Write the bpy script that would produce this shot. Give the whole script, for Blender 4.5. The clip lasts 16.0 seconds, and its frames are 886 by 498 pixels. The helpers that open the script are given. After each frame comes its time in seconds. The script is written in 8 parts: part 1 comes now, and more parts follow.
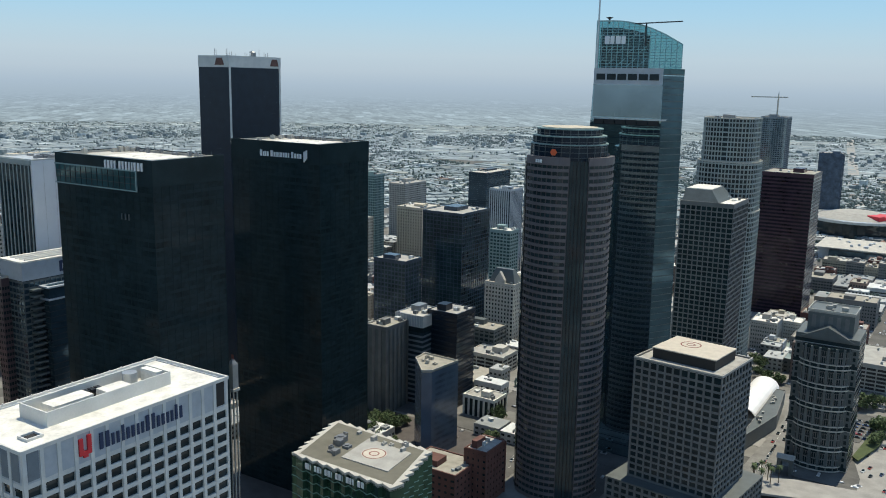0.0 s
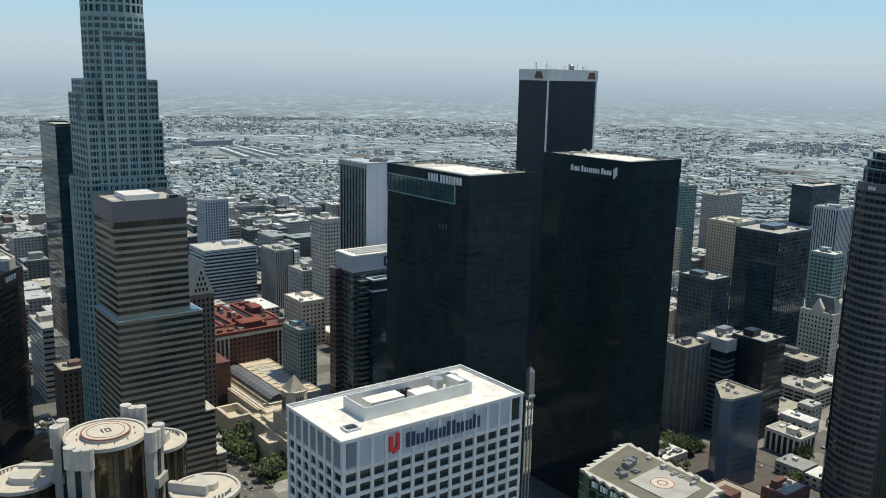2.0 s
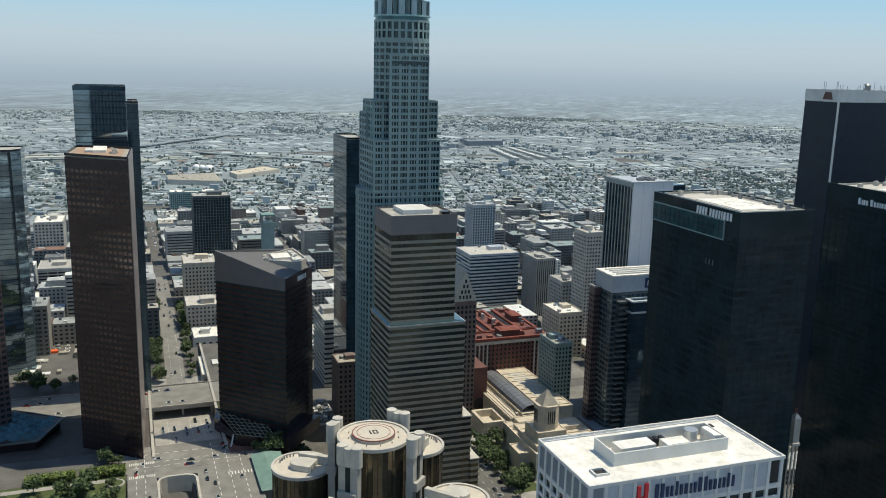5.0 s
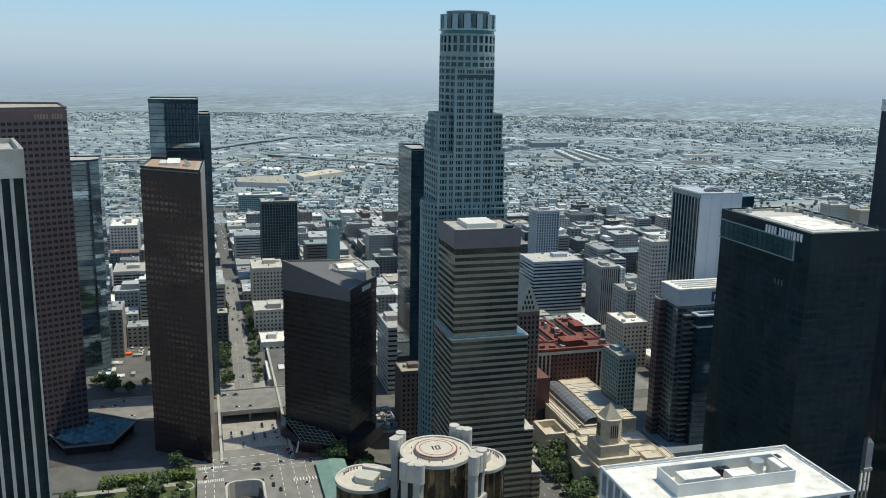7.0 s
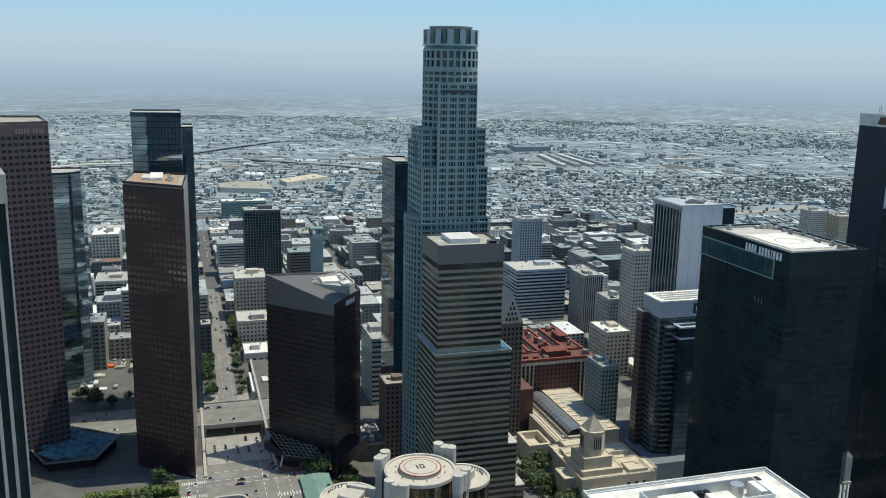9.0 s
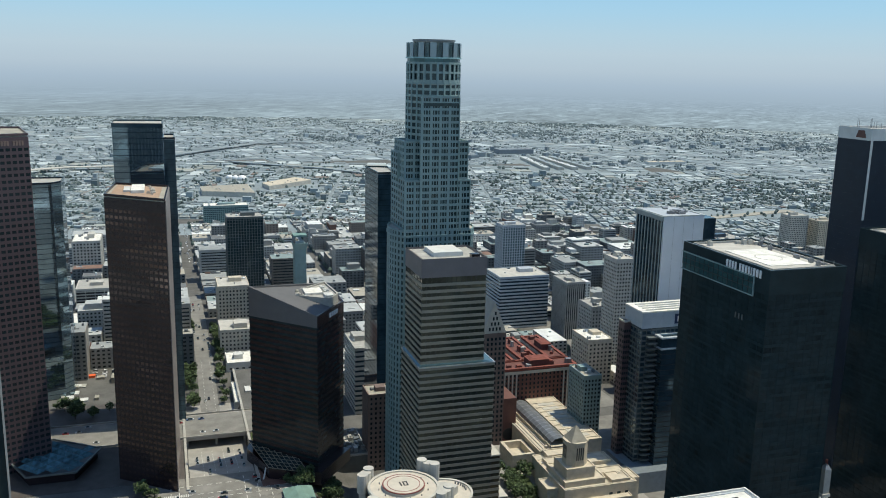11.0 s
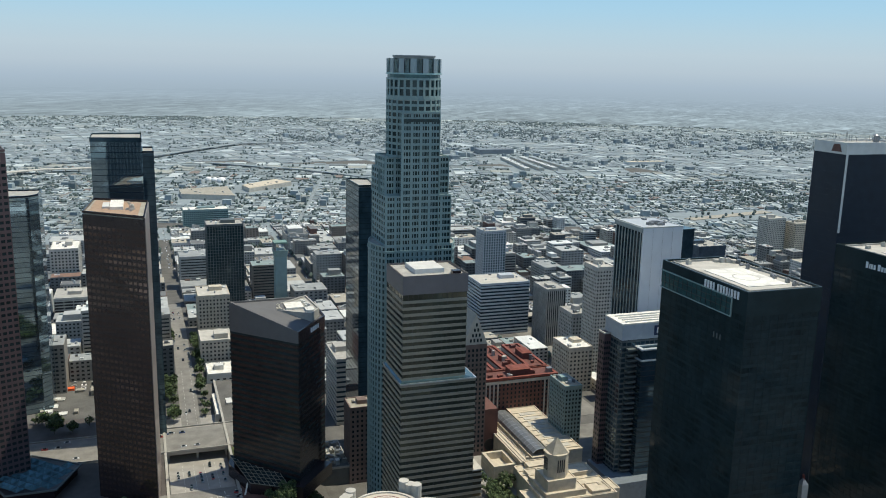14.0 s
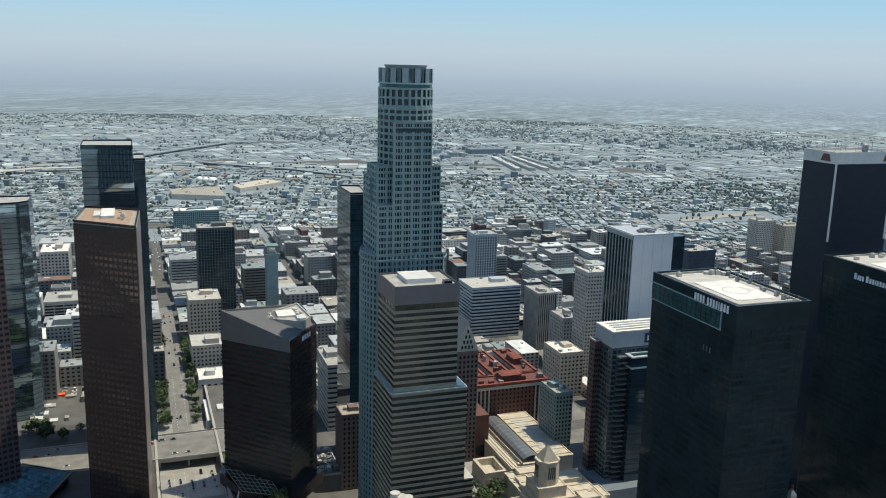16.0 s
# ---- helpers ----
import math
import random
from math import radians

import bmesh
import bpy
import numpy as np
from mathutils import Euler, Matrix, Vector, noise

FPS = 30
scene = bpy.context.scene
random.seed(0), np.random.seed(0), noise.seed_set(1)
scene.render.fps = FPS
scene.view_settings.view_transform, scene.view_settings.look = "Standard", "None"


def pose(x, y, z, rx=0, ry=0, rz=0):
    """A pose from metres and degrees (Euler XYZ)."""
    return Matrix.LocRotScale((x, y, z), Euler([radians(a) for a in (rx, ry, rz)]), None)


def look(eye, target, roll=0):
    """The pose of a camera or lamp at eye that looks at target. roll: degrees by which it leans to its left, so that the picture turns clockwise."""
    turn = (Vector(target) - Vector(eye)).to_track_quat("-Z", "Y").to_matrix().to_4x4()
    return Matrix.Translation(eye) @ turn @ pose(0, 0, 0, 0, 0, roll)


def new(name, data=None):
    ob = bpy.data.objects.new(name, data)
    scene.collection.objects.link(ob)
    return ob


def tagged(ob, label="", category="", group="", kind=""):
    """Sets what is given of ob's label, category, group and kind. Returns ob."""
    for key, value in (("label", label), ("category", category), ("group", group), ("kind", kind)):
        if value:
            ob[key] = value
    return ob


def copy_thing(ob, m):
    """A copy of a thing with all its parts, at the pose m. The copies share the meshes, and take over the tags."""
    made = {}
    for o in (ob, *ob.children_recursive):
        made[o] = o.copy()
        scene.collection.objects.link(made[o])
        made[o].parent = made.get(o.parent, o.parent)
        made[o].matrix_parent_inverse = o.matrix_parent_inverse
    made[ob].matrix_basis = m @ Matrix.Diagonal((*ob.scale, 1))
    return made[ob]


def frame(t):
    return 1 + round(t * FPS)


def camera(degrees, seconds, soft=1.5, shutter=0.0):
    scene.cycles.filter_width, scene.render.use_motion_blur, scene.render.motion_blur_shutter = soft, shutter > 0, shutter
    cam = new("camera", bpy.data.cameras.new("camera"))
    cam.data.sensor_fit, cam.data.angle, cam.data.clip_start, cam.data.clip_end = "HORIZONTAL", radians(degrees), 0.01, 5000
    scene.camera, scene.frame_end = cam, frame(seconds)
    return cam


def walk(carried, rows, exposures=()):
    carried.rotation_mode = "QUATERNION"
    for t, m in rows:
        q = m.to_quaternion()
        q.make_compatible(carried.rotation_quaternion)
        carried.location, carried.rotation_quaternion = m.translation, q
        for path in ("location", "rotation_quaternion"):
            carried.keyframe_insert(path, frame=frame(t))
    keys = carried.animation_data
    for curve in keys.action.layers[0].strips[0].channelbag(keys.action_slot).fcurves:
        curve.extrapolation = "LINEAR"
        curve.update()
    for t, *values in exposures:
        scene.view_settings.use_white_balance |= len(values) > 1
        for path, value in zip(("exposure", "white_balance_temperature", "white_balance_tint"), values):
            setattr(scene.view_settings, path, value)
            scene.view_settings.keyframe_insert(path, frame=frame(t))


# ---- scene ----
cam = camera(54.1, 16.0, soft=1.0)
PATH = [
    (0, (-488.951, 159.301, 246.644), (-487.9031, 157.6402, 246.2630), 1.1),
    (0.5, (-489.824, 160.020, 248.934), (-488.5994, 158.4870, 248.5488), 1.2),
    (1, (-490.638, 160.681, 251.291), (-489.2696, 159.2750, 250.9012), 1.2),
    (1.5, (-491.390, 161.284, 253.688), (-489.9535, 159.9488, 253.2969), 1.3),
    (2, (-492.081, 161.832, 256.105), (-490.5240, 160.6408, 255.7093), 1.3),
    (2.5, (-492.711, 162.326, 258.523), (-491.0870, 161.2290, 258.1233), 1.3),
    (3, (-493.279, 162.768, 260.929), (-491.6260, 161.7157, 260.5278), 1.3),
    (3.5, (-493.786, 163.161, 263.310), (-492.1202, 162.1288, 262.9075), 1.3),
    (4, (-494.232, 163.506, 265.657), (-492.5081, 162.5758, 265.2523), 1.3),
    (4.5, (-494.618, 163.806, 267.965), (-492.8218, 163.0279, 267.5560), 1.3),
    (5, (-494.946, 164.064, 270.229), (-493.1065, 163.3964, 269.8165), 1.4),
    (7.5, (-495.774, 164.806, 280.876), (-493.8905, 164.2789, 280.4587), 1.0),
    (8, (-495.795, 164.865, 282.888), (-493.9142, 164.3237, 282.4737), 1.1),
    (8.5, (-495.774, 164.901, 284.871), (-493.8969, 164.3468, 284.4580), 1.1),
    (9, (-495.715, 164.918, 286.831), (-493.8413, 164.3526, 286.4186), 1.1),
    (11.5, (-495.006, 164.829, 296.465), (-493.1452, 164.2220, 296.0536), 1.3),
    (12, (-494.815, 164.803, 298.389), (-492.9549, 164.1937, 297.9767), 1.3),
    (12.5, (-494.620, 164.782, 300.318), (-492.7615, 164.1697, 299.9045), 1.3),
    (13, (-494.427, 164.772, 302.252), (-492.5728, 164.1492, 301.8359), 1.3),
    (13.5, (-494.243, 164.776, 304.188), (-492.3928, 164.1423, 303.7710), 1.4),
    (14, (-494.075, 164.799, 306.122), (-492.2277, 164.1551, 305.7050), 1.3),
    (14.5, (-493.928, 164.845, 308.048), (-492.0828, 164.1973, 307.6300), 1.4),
    (15, (-493.812, 164.918, 309.957), (-491.9686, 164.2652, 309.5352), 1.3),
    (15.5, (-493.732, 165.023, 311.837), (-491.8926, 164.3608, 311.4141), 1.4),
    (16, (-493.697, 165.165, 313.673), (-491.8578, 164.5021, 313.2506), 1.5),
]
walk(cam, [(t, look(eye, target, roll)) for t, eye, target, roll in PATH],
     exposures=[(0, 0.27, 6250, 4), (2, 0.27, 6400, 4), (5, 0.22, 6400, 4), (7.5, 0.22, 6050, 2), (9, 0.22, 6050, 2), (12, 0.23, 6200, 3), (16, 0.24, 6280, 4)])

# ---- light and exposure ----
SUN_AZ, SUN_EL = -94.0, 69.5          # heading to the sun (degrees from +x towards +y) and its height
world = bpy.data.worlds.new("sky")
world.use_nodes = True
scene.world = world
wn, wl = world.node_tree.nodes, world.node_tree.links
sky = wn.new("ShaderNodeTexSky")
sky.sky_type, sky.sun_disc = "NISHITA", False
sky.sun_elevation, sky.sun_rotation = radians(SUN_EL), radians(90 - SUN_AZ)
sky.altitude, sky.air_density, sky.dust_density, sky.ozone_density = 200, 1.3, 0.25, 2.0
wl.new(sky.outputs[0], wn["Background"].inputs[0])
wn["Background"].inputs[1].default_value = 0.105
sun_data = bpy.data.lights.new("sun", "SUN")
sun_data.energy, sun_data.angle, sun_data.color = 3.7, radians(0.53), (1.0, 0.87, 0.68)
sun = new("sun", sun_data)
sx, sy = math.cos(radians(SUN_AZ)), math.sin(radians(SUN_AZ))
sun.matrix_world = look((0, 0, 900), (-sx * 900 * math.cos(radians(SUN_EL)), -sy * 900 * math.cos(radians(SUN_EL)), 900 - 900 * math.sin(radians(SUN_EL))))
scene.view_settings.exposure = 0.0


# ---- materials ----
def mat(name, col, rough=0.8, metal=0.0, var=0.25, size=6.0, fine=0.6, bump=0.0, spec=0.5, islands=0.0, objects=0.0, tint=None, coat=0.0):
    """A procedural surface: base colour, broad stains of the given size in metres, fine grain, and variation by island or by object."""
    m = bpy.data.materials.new(name)
    m.use_nodes = True
    n, l = m.node_tree.nodes, m.node_tree.links
    b = n["Principled BSDF"]
    b.inputs["Roughness"].default_value, b.inputs["Metallic"].default_value = rough, metal
    b.inputs["Specular IOR Level"].default_value = spec
    b.inputs["Coat Weight"].default_value = coat
    geo = n.new("ShaderNodeNewGeometry")
    big = n.new("ShaderNodeTexNoise")
    big.inputs["Scale"].default_value, big.inputs["Detail"].default_value = 1.0 / size, 4
    small = n.new("ShaderNodeTexNoise")
    small.inputs["Scale"].default_value, small.inputs["Detail"].default_value = 1.0 / fine, 2
    l.new(geo.outputs["Position"], big.inputs["Vector"])
    l.new(geo.outputs["Position"], small.inputs["Vector"])
    add = n.new("ShaderNodeMath")
    add.operation = "MULTIPLY_ADD"
    l.new(small.outputs[0], add.inputs[0])
    add.inputs[1].default_value = 0.4
    l.new(big.outputs[0], add.inputs[2])
    rng = n.new("ShaderNodeMapRange")
    rng.inputs["From Min"].default_value, rng.inputs["From Max"].default_value = 0.4, 1.0
    rng.inputs["To Min"].default_value, rng.inputs["To Max"].default_value = 1 - var, 1 + var
    l.new(add.outputs[0], rng.inputs["Value"])
    out = rng.outputs[0]
    for amount, src in ((islands, geo.outputs["Random Per Island"]), (objects, n.new("ShaderNodeObjectInfo").outputs["Random"] if objects else None)):
        if amount:
            r2 = n.new("ShaderNodeMapRange")
            r2.inputs["To Min"].default_value, r2.inputs["To Max"].default_value = 1 - amount, 1 + amount
            l.new(src, r2.inputs["Value"])
            mul = n.new("ShaderNodeMath")
            mul.operation = "MULTIPLY"
            l.new(out, mul.inputs[0])
            l.new(r2.outputs[0], mul.inputs[1])
            out = mul.outputs[0]
    sc = n.new("ShaderNodeVectorMath")
    sc.operation = "SCALE"
    if tint:
        mixc = n.new("ShaderNodeMix")
        mixc.data_type = "RGBA"
        mixc.inputs["A"].default_value, mixc.inputs["B"].default_value = (*col, 1), (*tint, 1)
        l.new(geo.outputs["Random Per Island"] if islands else big.outputs[0], mixc.inputs["Factor"])
        l.new(mixc.outputs["Result"], sc.inputs[0])
    else:
        sc.inputs[0].default_value = col
    l.new(out, sc.inputs["Scale"])
    l.new(sc.outputs[0], b.inputs["Base Color"])
    if bump:
        bp = n.new("ShaderNodeBump")
        bp.inputs["Strength"].default_value, bp.inputs["Distance"].default_value = bump, 0.1
        l.new(small.outputs[0], bp.inputs["Height"])
        l.new(bp.outputs[0], b.inputs["Normal"])
    return m


def glass(name, col, rough=0.06, spec=0.5, var=0.5, size=9.0, wave=0.02, metal=0.0):
    """Tinted curtain-wall glass: dark, glossy and a little uneven from pane to pane."""
    m = mat(name, col, rough, metal, var, size, 2.5, 0.0, spec)
    n, l = m.node_tree.nodes, m.node_tree.links
    geo = n.new("ShaderNodeNewGeometry")
    wob = n.new("ShaderNodeTexNoise")
    wob.inputs["Scale"].default_value = 0.25
    l.new(geo.outputs["Position"], wob.inputs["Vector"])
    bp = n.new("ShaderNodeBump")
    bp.inputs["Strength"].default_value, bp.inputs["Distance"].default_value = wave * 10, 0.1
    l.new(wob.outputs[0], bp.inputs["Height"])
    l.new(bp.outputs[0], n["Principled BSDF"].inputs["Normal"])
    return m


def palette(name, stops, rough=0.9, var=0.2, size=20.0, fine=3.0):
    """Many small things of one mesh, each in one of the given paints: (share, colour), with stains and grain over it."""
    m = mat(name, (1, 1, 1), rough, 0.0, var, size, fine, spec=0.1)
    n, l = m.node_tree.nodes, m.node_tree.links
    geo = n.new("ShaderNodeNewGeometry")
    ramp = n.new("ShaderNodeValToRGB")
    ramp.color_ramp.interpolation = "CONSTANT"
    while len(ramp.color_ramp.elements) < len(stops):
        ramp.color_ramp.elements.new(0.5)
    total, at = sum(w for w, _ in stops), 0.0
    for el, (w, c) in zip(ramp.color_ramp.elements, stops):
        el.position, el.color = at / total, (*c, 1)
        at += w
    l.new(geo.outputs["Random Per Island"], ramp.inputs[0])
    scale = next(k for k in n if k.type == "VECT_MATH" and k.operation == "SCALE")
    l.new(ramp.outputs[0], scale.inputs[0])
    return m


M = dict(
    white=mat("white_precast", (0.60, 0.60, 0.57), 0.7, var=0.12),
    whiteroof=mat("white_roof_membrane", (0.70, 0.68, 0.62), 0.85, var=0.28, size=4, fine=0.8),
    greypanel=mat("grey_panel", (0.42, 0.45, 0.48), 0.5, var=0.1, size=3),
    concrete=mat("concrete", (0.36, 0.35, 0.32), 0.85, var=0.2),
    pale=mat("pale_concrete", (0.46, 0.44, 0.39), 0.85, var=0.2),
    cream=mat("cream_stucco", (0.52, 0.46, 0.36), 0.85, var=0.2, size=4),
    roof=mat("grey_gravel_roof", (0.36, 0.35, 0.32), 0.95, var=0.3, size=4, fine=0.3),
    tanroof=mat("tan_gravel_roof", (0.33, 0.31, 0.26), 0.95, var=0.25, size=5, fine=0.3),
    brown=mat("brown_granite", (0.019, 0.0125, 0.0155), 0.25, var=0.15, size=8),
    brownlight=mat("light_brown_granite", (0.090, 0.060, 0.066), 0.35, var=0.15, size=8),
    # base raised off black: a hazy lift is put into the stone colour
    darkstone=mat("black_polished_stone", (0.019, 0.032, 0.036), 0.14, var=0.3, size=10, spec=0.12),
    brownstone=mat("brown_stone", (0.17, 0.125, 0.11), 0.85, var=0.2),
    road=mat("worn_grey_road", (0.195, 0.190, 0.177), 0.9, var=0.3, size=9, fine=1.2),
    brickpave=mat("red_brick_paving", (0.145, 0.075, 0.06), 0.8, var=0.3, size=5),
    g_pav=glass("teal_roof_glass", (0.10, 0.20, 0.24), rough=0.12, metal=0.35, var=0.5, size=5),
    hedgeleaf=mat("bright_foliage", (0.09, 0.13, 0.03), 0.8, var=0.4, size=2, islands=0.4, tint=(0.14, 0.19, 0.045)),
    tarp=mat("building_site_fill", (0.55, 0.52, 0.46), 0.9, var=0.5, size=5, fine=1.0),
    darkmetal=mat("black_anodised_metal", (0.02, 0.022, 0.026), 0.4, 0.2, var=0.3),
    crowngreen=mat("green_grey_steel", (0.27, 0.42, 0.43), 0.4, 0.3, var=0.15),
    copperbrown=mat("brown_sign_metal", (0.24, 0.17, 0.14), 0.5, 0.3, var=0.1),
    navy=mat("dark_blue_metal", (0.015, 0.025, 0.040), 0.3, 0.0, var=0.2, spec=0.25),
    purple=mat("purple_granite", (0.046, 0.026, 0.038), 0.25, var=0.25, size=18),
    g_purple=glass("purple_glass", (0.02, 0.014, 0.022), metal=0.2),
    g_wedge=glass("blue_wedge_glass", (0.075, 0.112, 0.165), rough=0.15, metal=0.1),
    g_navy=glass("navy_glass", (0.015, 0.024, 0.037), spec=0.25, var=0.25, size=20),
    palegreen=mat("pale_green_grey_steel", (0.30, 0.335, 0.32), 0.5, var=0.12),
    oliveroof=mat("olive_gravel_roof", (0.145, 0.138, 0.108), 0.95, var=0.2, size=5, fine=0.3),
    greymetal=mat("grey_metal", (0.22, 0.23, 0.24), 0.45, 0.5, var=0.2),
    silver=mat("silver_metal", (0.5, 0.52, 0.53), 0.35, 0.6, var=0.15),
    taupe=mat("taupe_stone", (0.28, 0.255, 0.20), 0.5, var=0.15),
    pwc=mat("mauve_granite", (0.128, 0.113, 0.118), 0.5, var=0.2),
    pwcpier=mat("dark_mauve_granite", (0.066, 0.058, 0.064), 0.5, var=0.2),
    g_blue2=glass("blue_mirror_glass", (0.26, 0.35, 0.41), rough=0.04, metal=0.9, var=0.15, wave=0.008),
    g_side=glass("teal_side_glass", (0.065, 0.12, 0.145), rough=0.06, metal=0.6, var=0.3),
    g_strip=glass("dark_teal_glass", (0.02, 0.036, 0.042), spec=0.4),
    crownstone=mat("mauve_crown_stone", (0.16, 0.145, 0.145), 0.5, var=0.12),
    teal=mat("teal_grey_stone", (0.215, 0.300, 0.297), 0.55, var=0.12),
    red=mat("red_brick", (0.13, 0.06, 0.048), 0.85, var=0.25),
    redroof=mat("red_clay_roof", (0.19, 0.055, 0.038), 0.85, var=0.3, size=3),
    signwhite=mat("white_sign_plastic", (0.8, 0.8, 0.8), 0.5, var=0.05),
    signred=mat("red_sign_plastic", (0.6, 0.03, 0.04), 0.5, var=0.05),
    signblue=mat("blue_sign_plastic", (0.012, 0.03, 0.085), 0.5, var=0.05),
    signorange=mat("orange_sign_plastic", (0.8, 0.14, 0.04), 0.5, var=0.05),
    padpaint=mat("helipad_paint", (0.52, 0.47, 0.39), 0.8, var=0.12, size=3),
    padred=mat("helipad_red_paint", (0.20, 0.06, 0.05), 0.8, var=0.2),
    black=mat("black_paint", (0.02, 0.02, 0.02), 0.7, var=0.2),
    copper=mat("green_copper", (0.16, 0.26, 0.23), 0.7, var=0.2),
    g_olive=glass("olive_glass", (0.075, 0.082, 0.062), metal=0.45, rough=0.06, var=0.6, size=18, wave=0.03),
    wallpanel=mat("blue_grey_wall_panel", (0.17, 0.20, 0.225), 0.5, var=0.15, size=3),
    crowngrey=mat("dull_grey_metal", (0.115, 0.115, 0.118), 0.75, var=0.1, size=6),
    # warm tint stands in for a sunlit facade reflected in the panes
    g_amber=glass("amber_mirror_glass", (0.105, 0.076, 0.068), rough=0.04, metal=0.7, var=0.5, size=24),
    dullred=mat("weathered_red_roof", (0.135, 0.055, 0.045), 0.9, var=0.35, size=4),
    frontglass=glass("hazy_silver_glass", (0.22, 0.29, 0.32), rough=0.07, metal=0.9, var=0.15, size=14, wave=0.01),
    g_deep=glass("deep_teal_glass", (0.026, 0.052, 0.058), metal=0.25, rough=0.08),
    terracotta=mat("terracotta_deck", (0.36, 0.25, 0.17), 0.9, var=0.25, size=3),
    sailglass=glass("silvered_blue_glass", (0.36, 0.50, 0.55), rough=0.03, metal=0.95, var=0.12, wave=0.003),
    navypanel=glass("dull_blue_glass", (0.05, 0.075, 0.105), rough=0.25, metal=0.2, var=0.3),
    # black glass raised likewise, haze lift in its base colour
    g_black=glass("black_glass", (0.017, 0.029, 0.033), spec=0.15),
    g_blue=glass("blue_glass", (0.055, 0.095, 0.125), metal=0.55),
    g_teal=glass("teal_glass", (0.04, 0.10, 0.11), metal=0.3),
    g_grey=glass("grey_glass", (0.022, 0.030, 0.034)),
    g_bronze=glass("bronze_glass", (0.12, 0.10, 0.062), metal=0.6, rough=0.05),
    asphalt=mat("asphalt", (0.12, 0.118, 0.112), 0.9, var=0.3, size=14, fine=1.5, spec=0.15),
    pavement=mat("pavement_concrete", (0.30, 0.29, 0.27), 0.9, var=0.25, size=10),
    citypad=mat("city_lots", (0.20, 0.195, 0.18), 0.95, var=0.45, size=40, fine=6, spec=0.15),
    lowwalls=palette("low_city_walls", [(3, (0.29, 0.275, 0.25)), (3, (0.35, 0.355, 0.34)), (2, (0.21, 0.215, 0.21)), (0.9, (0.15, 0.095, 0.08)), (1.6, (0.44, 0.42, 0.38)), (1.8, (0.54, 0.55, 0.53)), (1.3, (0.13, 0.14, 0.145)), (0.8, (0.22, 0.19, 0.165))], size=8, fine=1.2),
    lowroofs=palette("low_city_roofs", [(3, (0.285, 0.30, 0.30)), (2.5, (0.40, 0.415, 0.41)), (1.6, (0.16, 0.17, 0.175)), (1.6, (0.63, 0.645, 0.63)), (1.0, (0.36, 0.34, 0.29)), (0.2, (0.22, 0.145, 0.115)), (0.8, (0.23, 0.285, 0.285))], size=9, fine=1.5),
    # outer and far city paints: paler, bluer and flatter, haze put into the colour
    midhazeroofs=palette("hazed_mid_city_roofs", [(3, (0.225, 0.265, 0.28)), (3, (0.295, 0.342, 0.36)), (1.6, (0.165, 0.195, 0.202)), (1.4, (0.47, 0.515, 0.52)), (1.0, (0.31, 0.325, 0.30)), (0.2, (0.22, 0.185, 0.165))], size=40, fine=4),
    farroofs=palette("hazed_far_city_roofs", [(3, (0.225, 0.267, 0.290)), (3.2, (0.278, 0.325, 0.350)), (1.2, (0.195, 0.235, 0.258)), (1.2, (0.43, 0.485, 0.510)), (1.3, (0.30, 0.33, 0.335))], size=90, fine=8, var=0.15),
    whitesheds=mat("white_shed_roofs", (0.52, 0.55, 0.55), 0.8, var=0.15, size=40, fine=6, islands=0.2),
    # lot colour paled and blued to stand in for distance haze
    hazelots=mat("hazed_far_city_lots", (0.238, 0.277, 0.295), 0.95, var=0.22, size=60, fine=8, spec=0.15),
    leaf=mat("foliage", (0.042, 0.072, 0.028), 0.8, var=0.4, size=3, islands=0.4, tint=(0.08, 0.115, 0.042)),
    # paler, bluer foliage by distance: haze is put into the leaf colours
    rimleaf=mat("hazed_horizon_foliage", (0.175, 0.215, 0.225), 0.9, var=0.2, size=90, islands=0.2, spec=0.15),
    hazeleaf=mat("hazed_distant_foliage", (0.125, 0.16, 0.155), 0.9, var=0.25, size=60, islands=0.3, spec=0.15),
    farleaf=mat("hazed_far_foliage", (0.10, 0.13, 0.115), 0.9, var=0.3, size=30, islands=0.4, spec=0.15),
    brightwhite=mat("bright_white_panel", (0.80, 0.80, 0.80), 0.6, var=0.06, size=10),
    darkpave=mat("dark_plaza_paving", (0.075, 0.065, 0.06), 0.7, var=0.3, size=6),
    # lit copy of the brown granite: the sun's gleam is put into the colour
    flank=mat("granite_painted_sunlit", (0.25, 0.205, 0.19), 0.3, var=0.2, size=12),
    slate=mat("dark_slate_stone", (0.10, 0.115, 0.115), 0.5, var=0.2),
    greige=mat("weathered_concrete", (0.165, 0.165, 0.16), 0.8, var=0.2),
    skypanel=glass("pale_reflective_panel", (0.22, 0.28, 0.31), rough=0.18, metal=0.5, var=0.1),
    # green in the base colour stands in for reflected trees
    g_green=glass("green_mirror_glass", (0.035, 0.085, 0.06), 0.05, metal=0.6),
    bark=mat("bark", (0.10, 0.075, 0.05), 0.9),
    grass=mat("lawn", (0.065, 0.085, 0.03), 0.95, var=0.3, size=5),
    car=mat("car_paint", (0.03, 0.03, 0.035), 0.3, islands=0.4, tint=(0.75, 0.75, 0.75), coat=0.5),
    line=mat("road_paint", (0.6, 0.6, 0.56), 0.8),
)


# ---- mesh helpers ----
def mesh_from(name, bm, material):
    me = bpy.data.meshes.new(name)
    bm.normal_update()
    bm.to_mesh(me)
    bm.free()
    for one in material if isinstance(material, (list, tuple)) else (material,):
        me.materials.append(one)
    return me


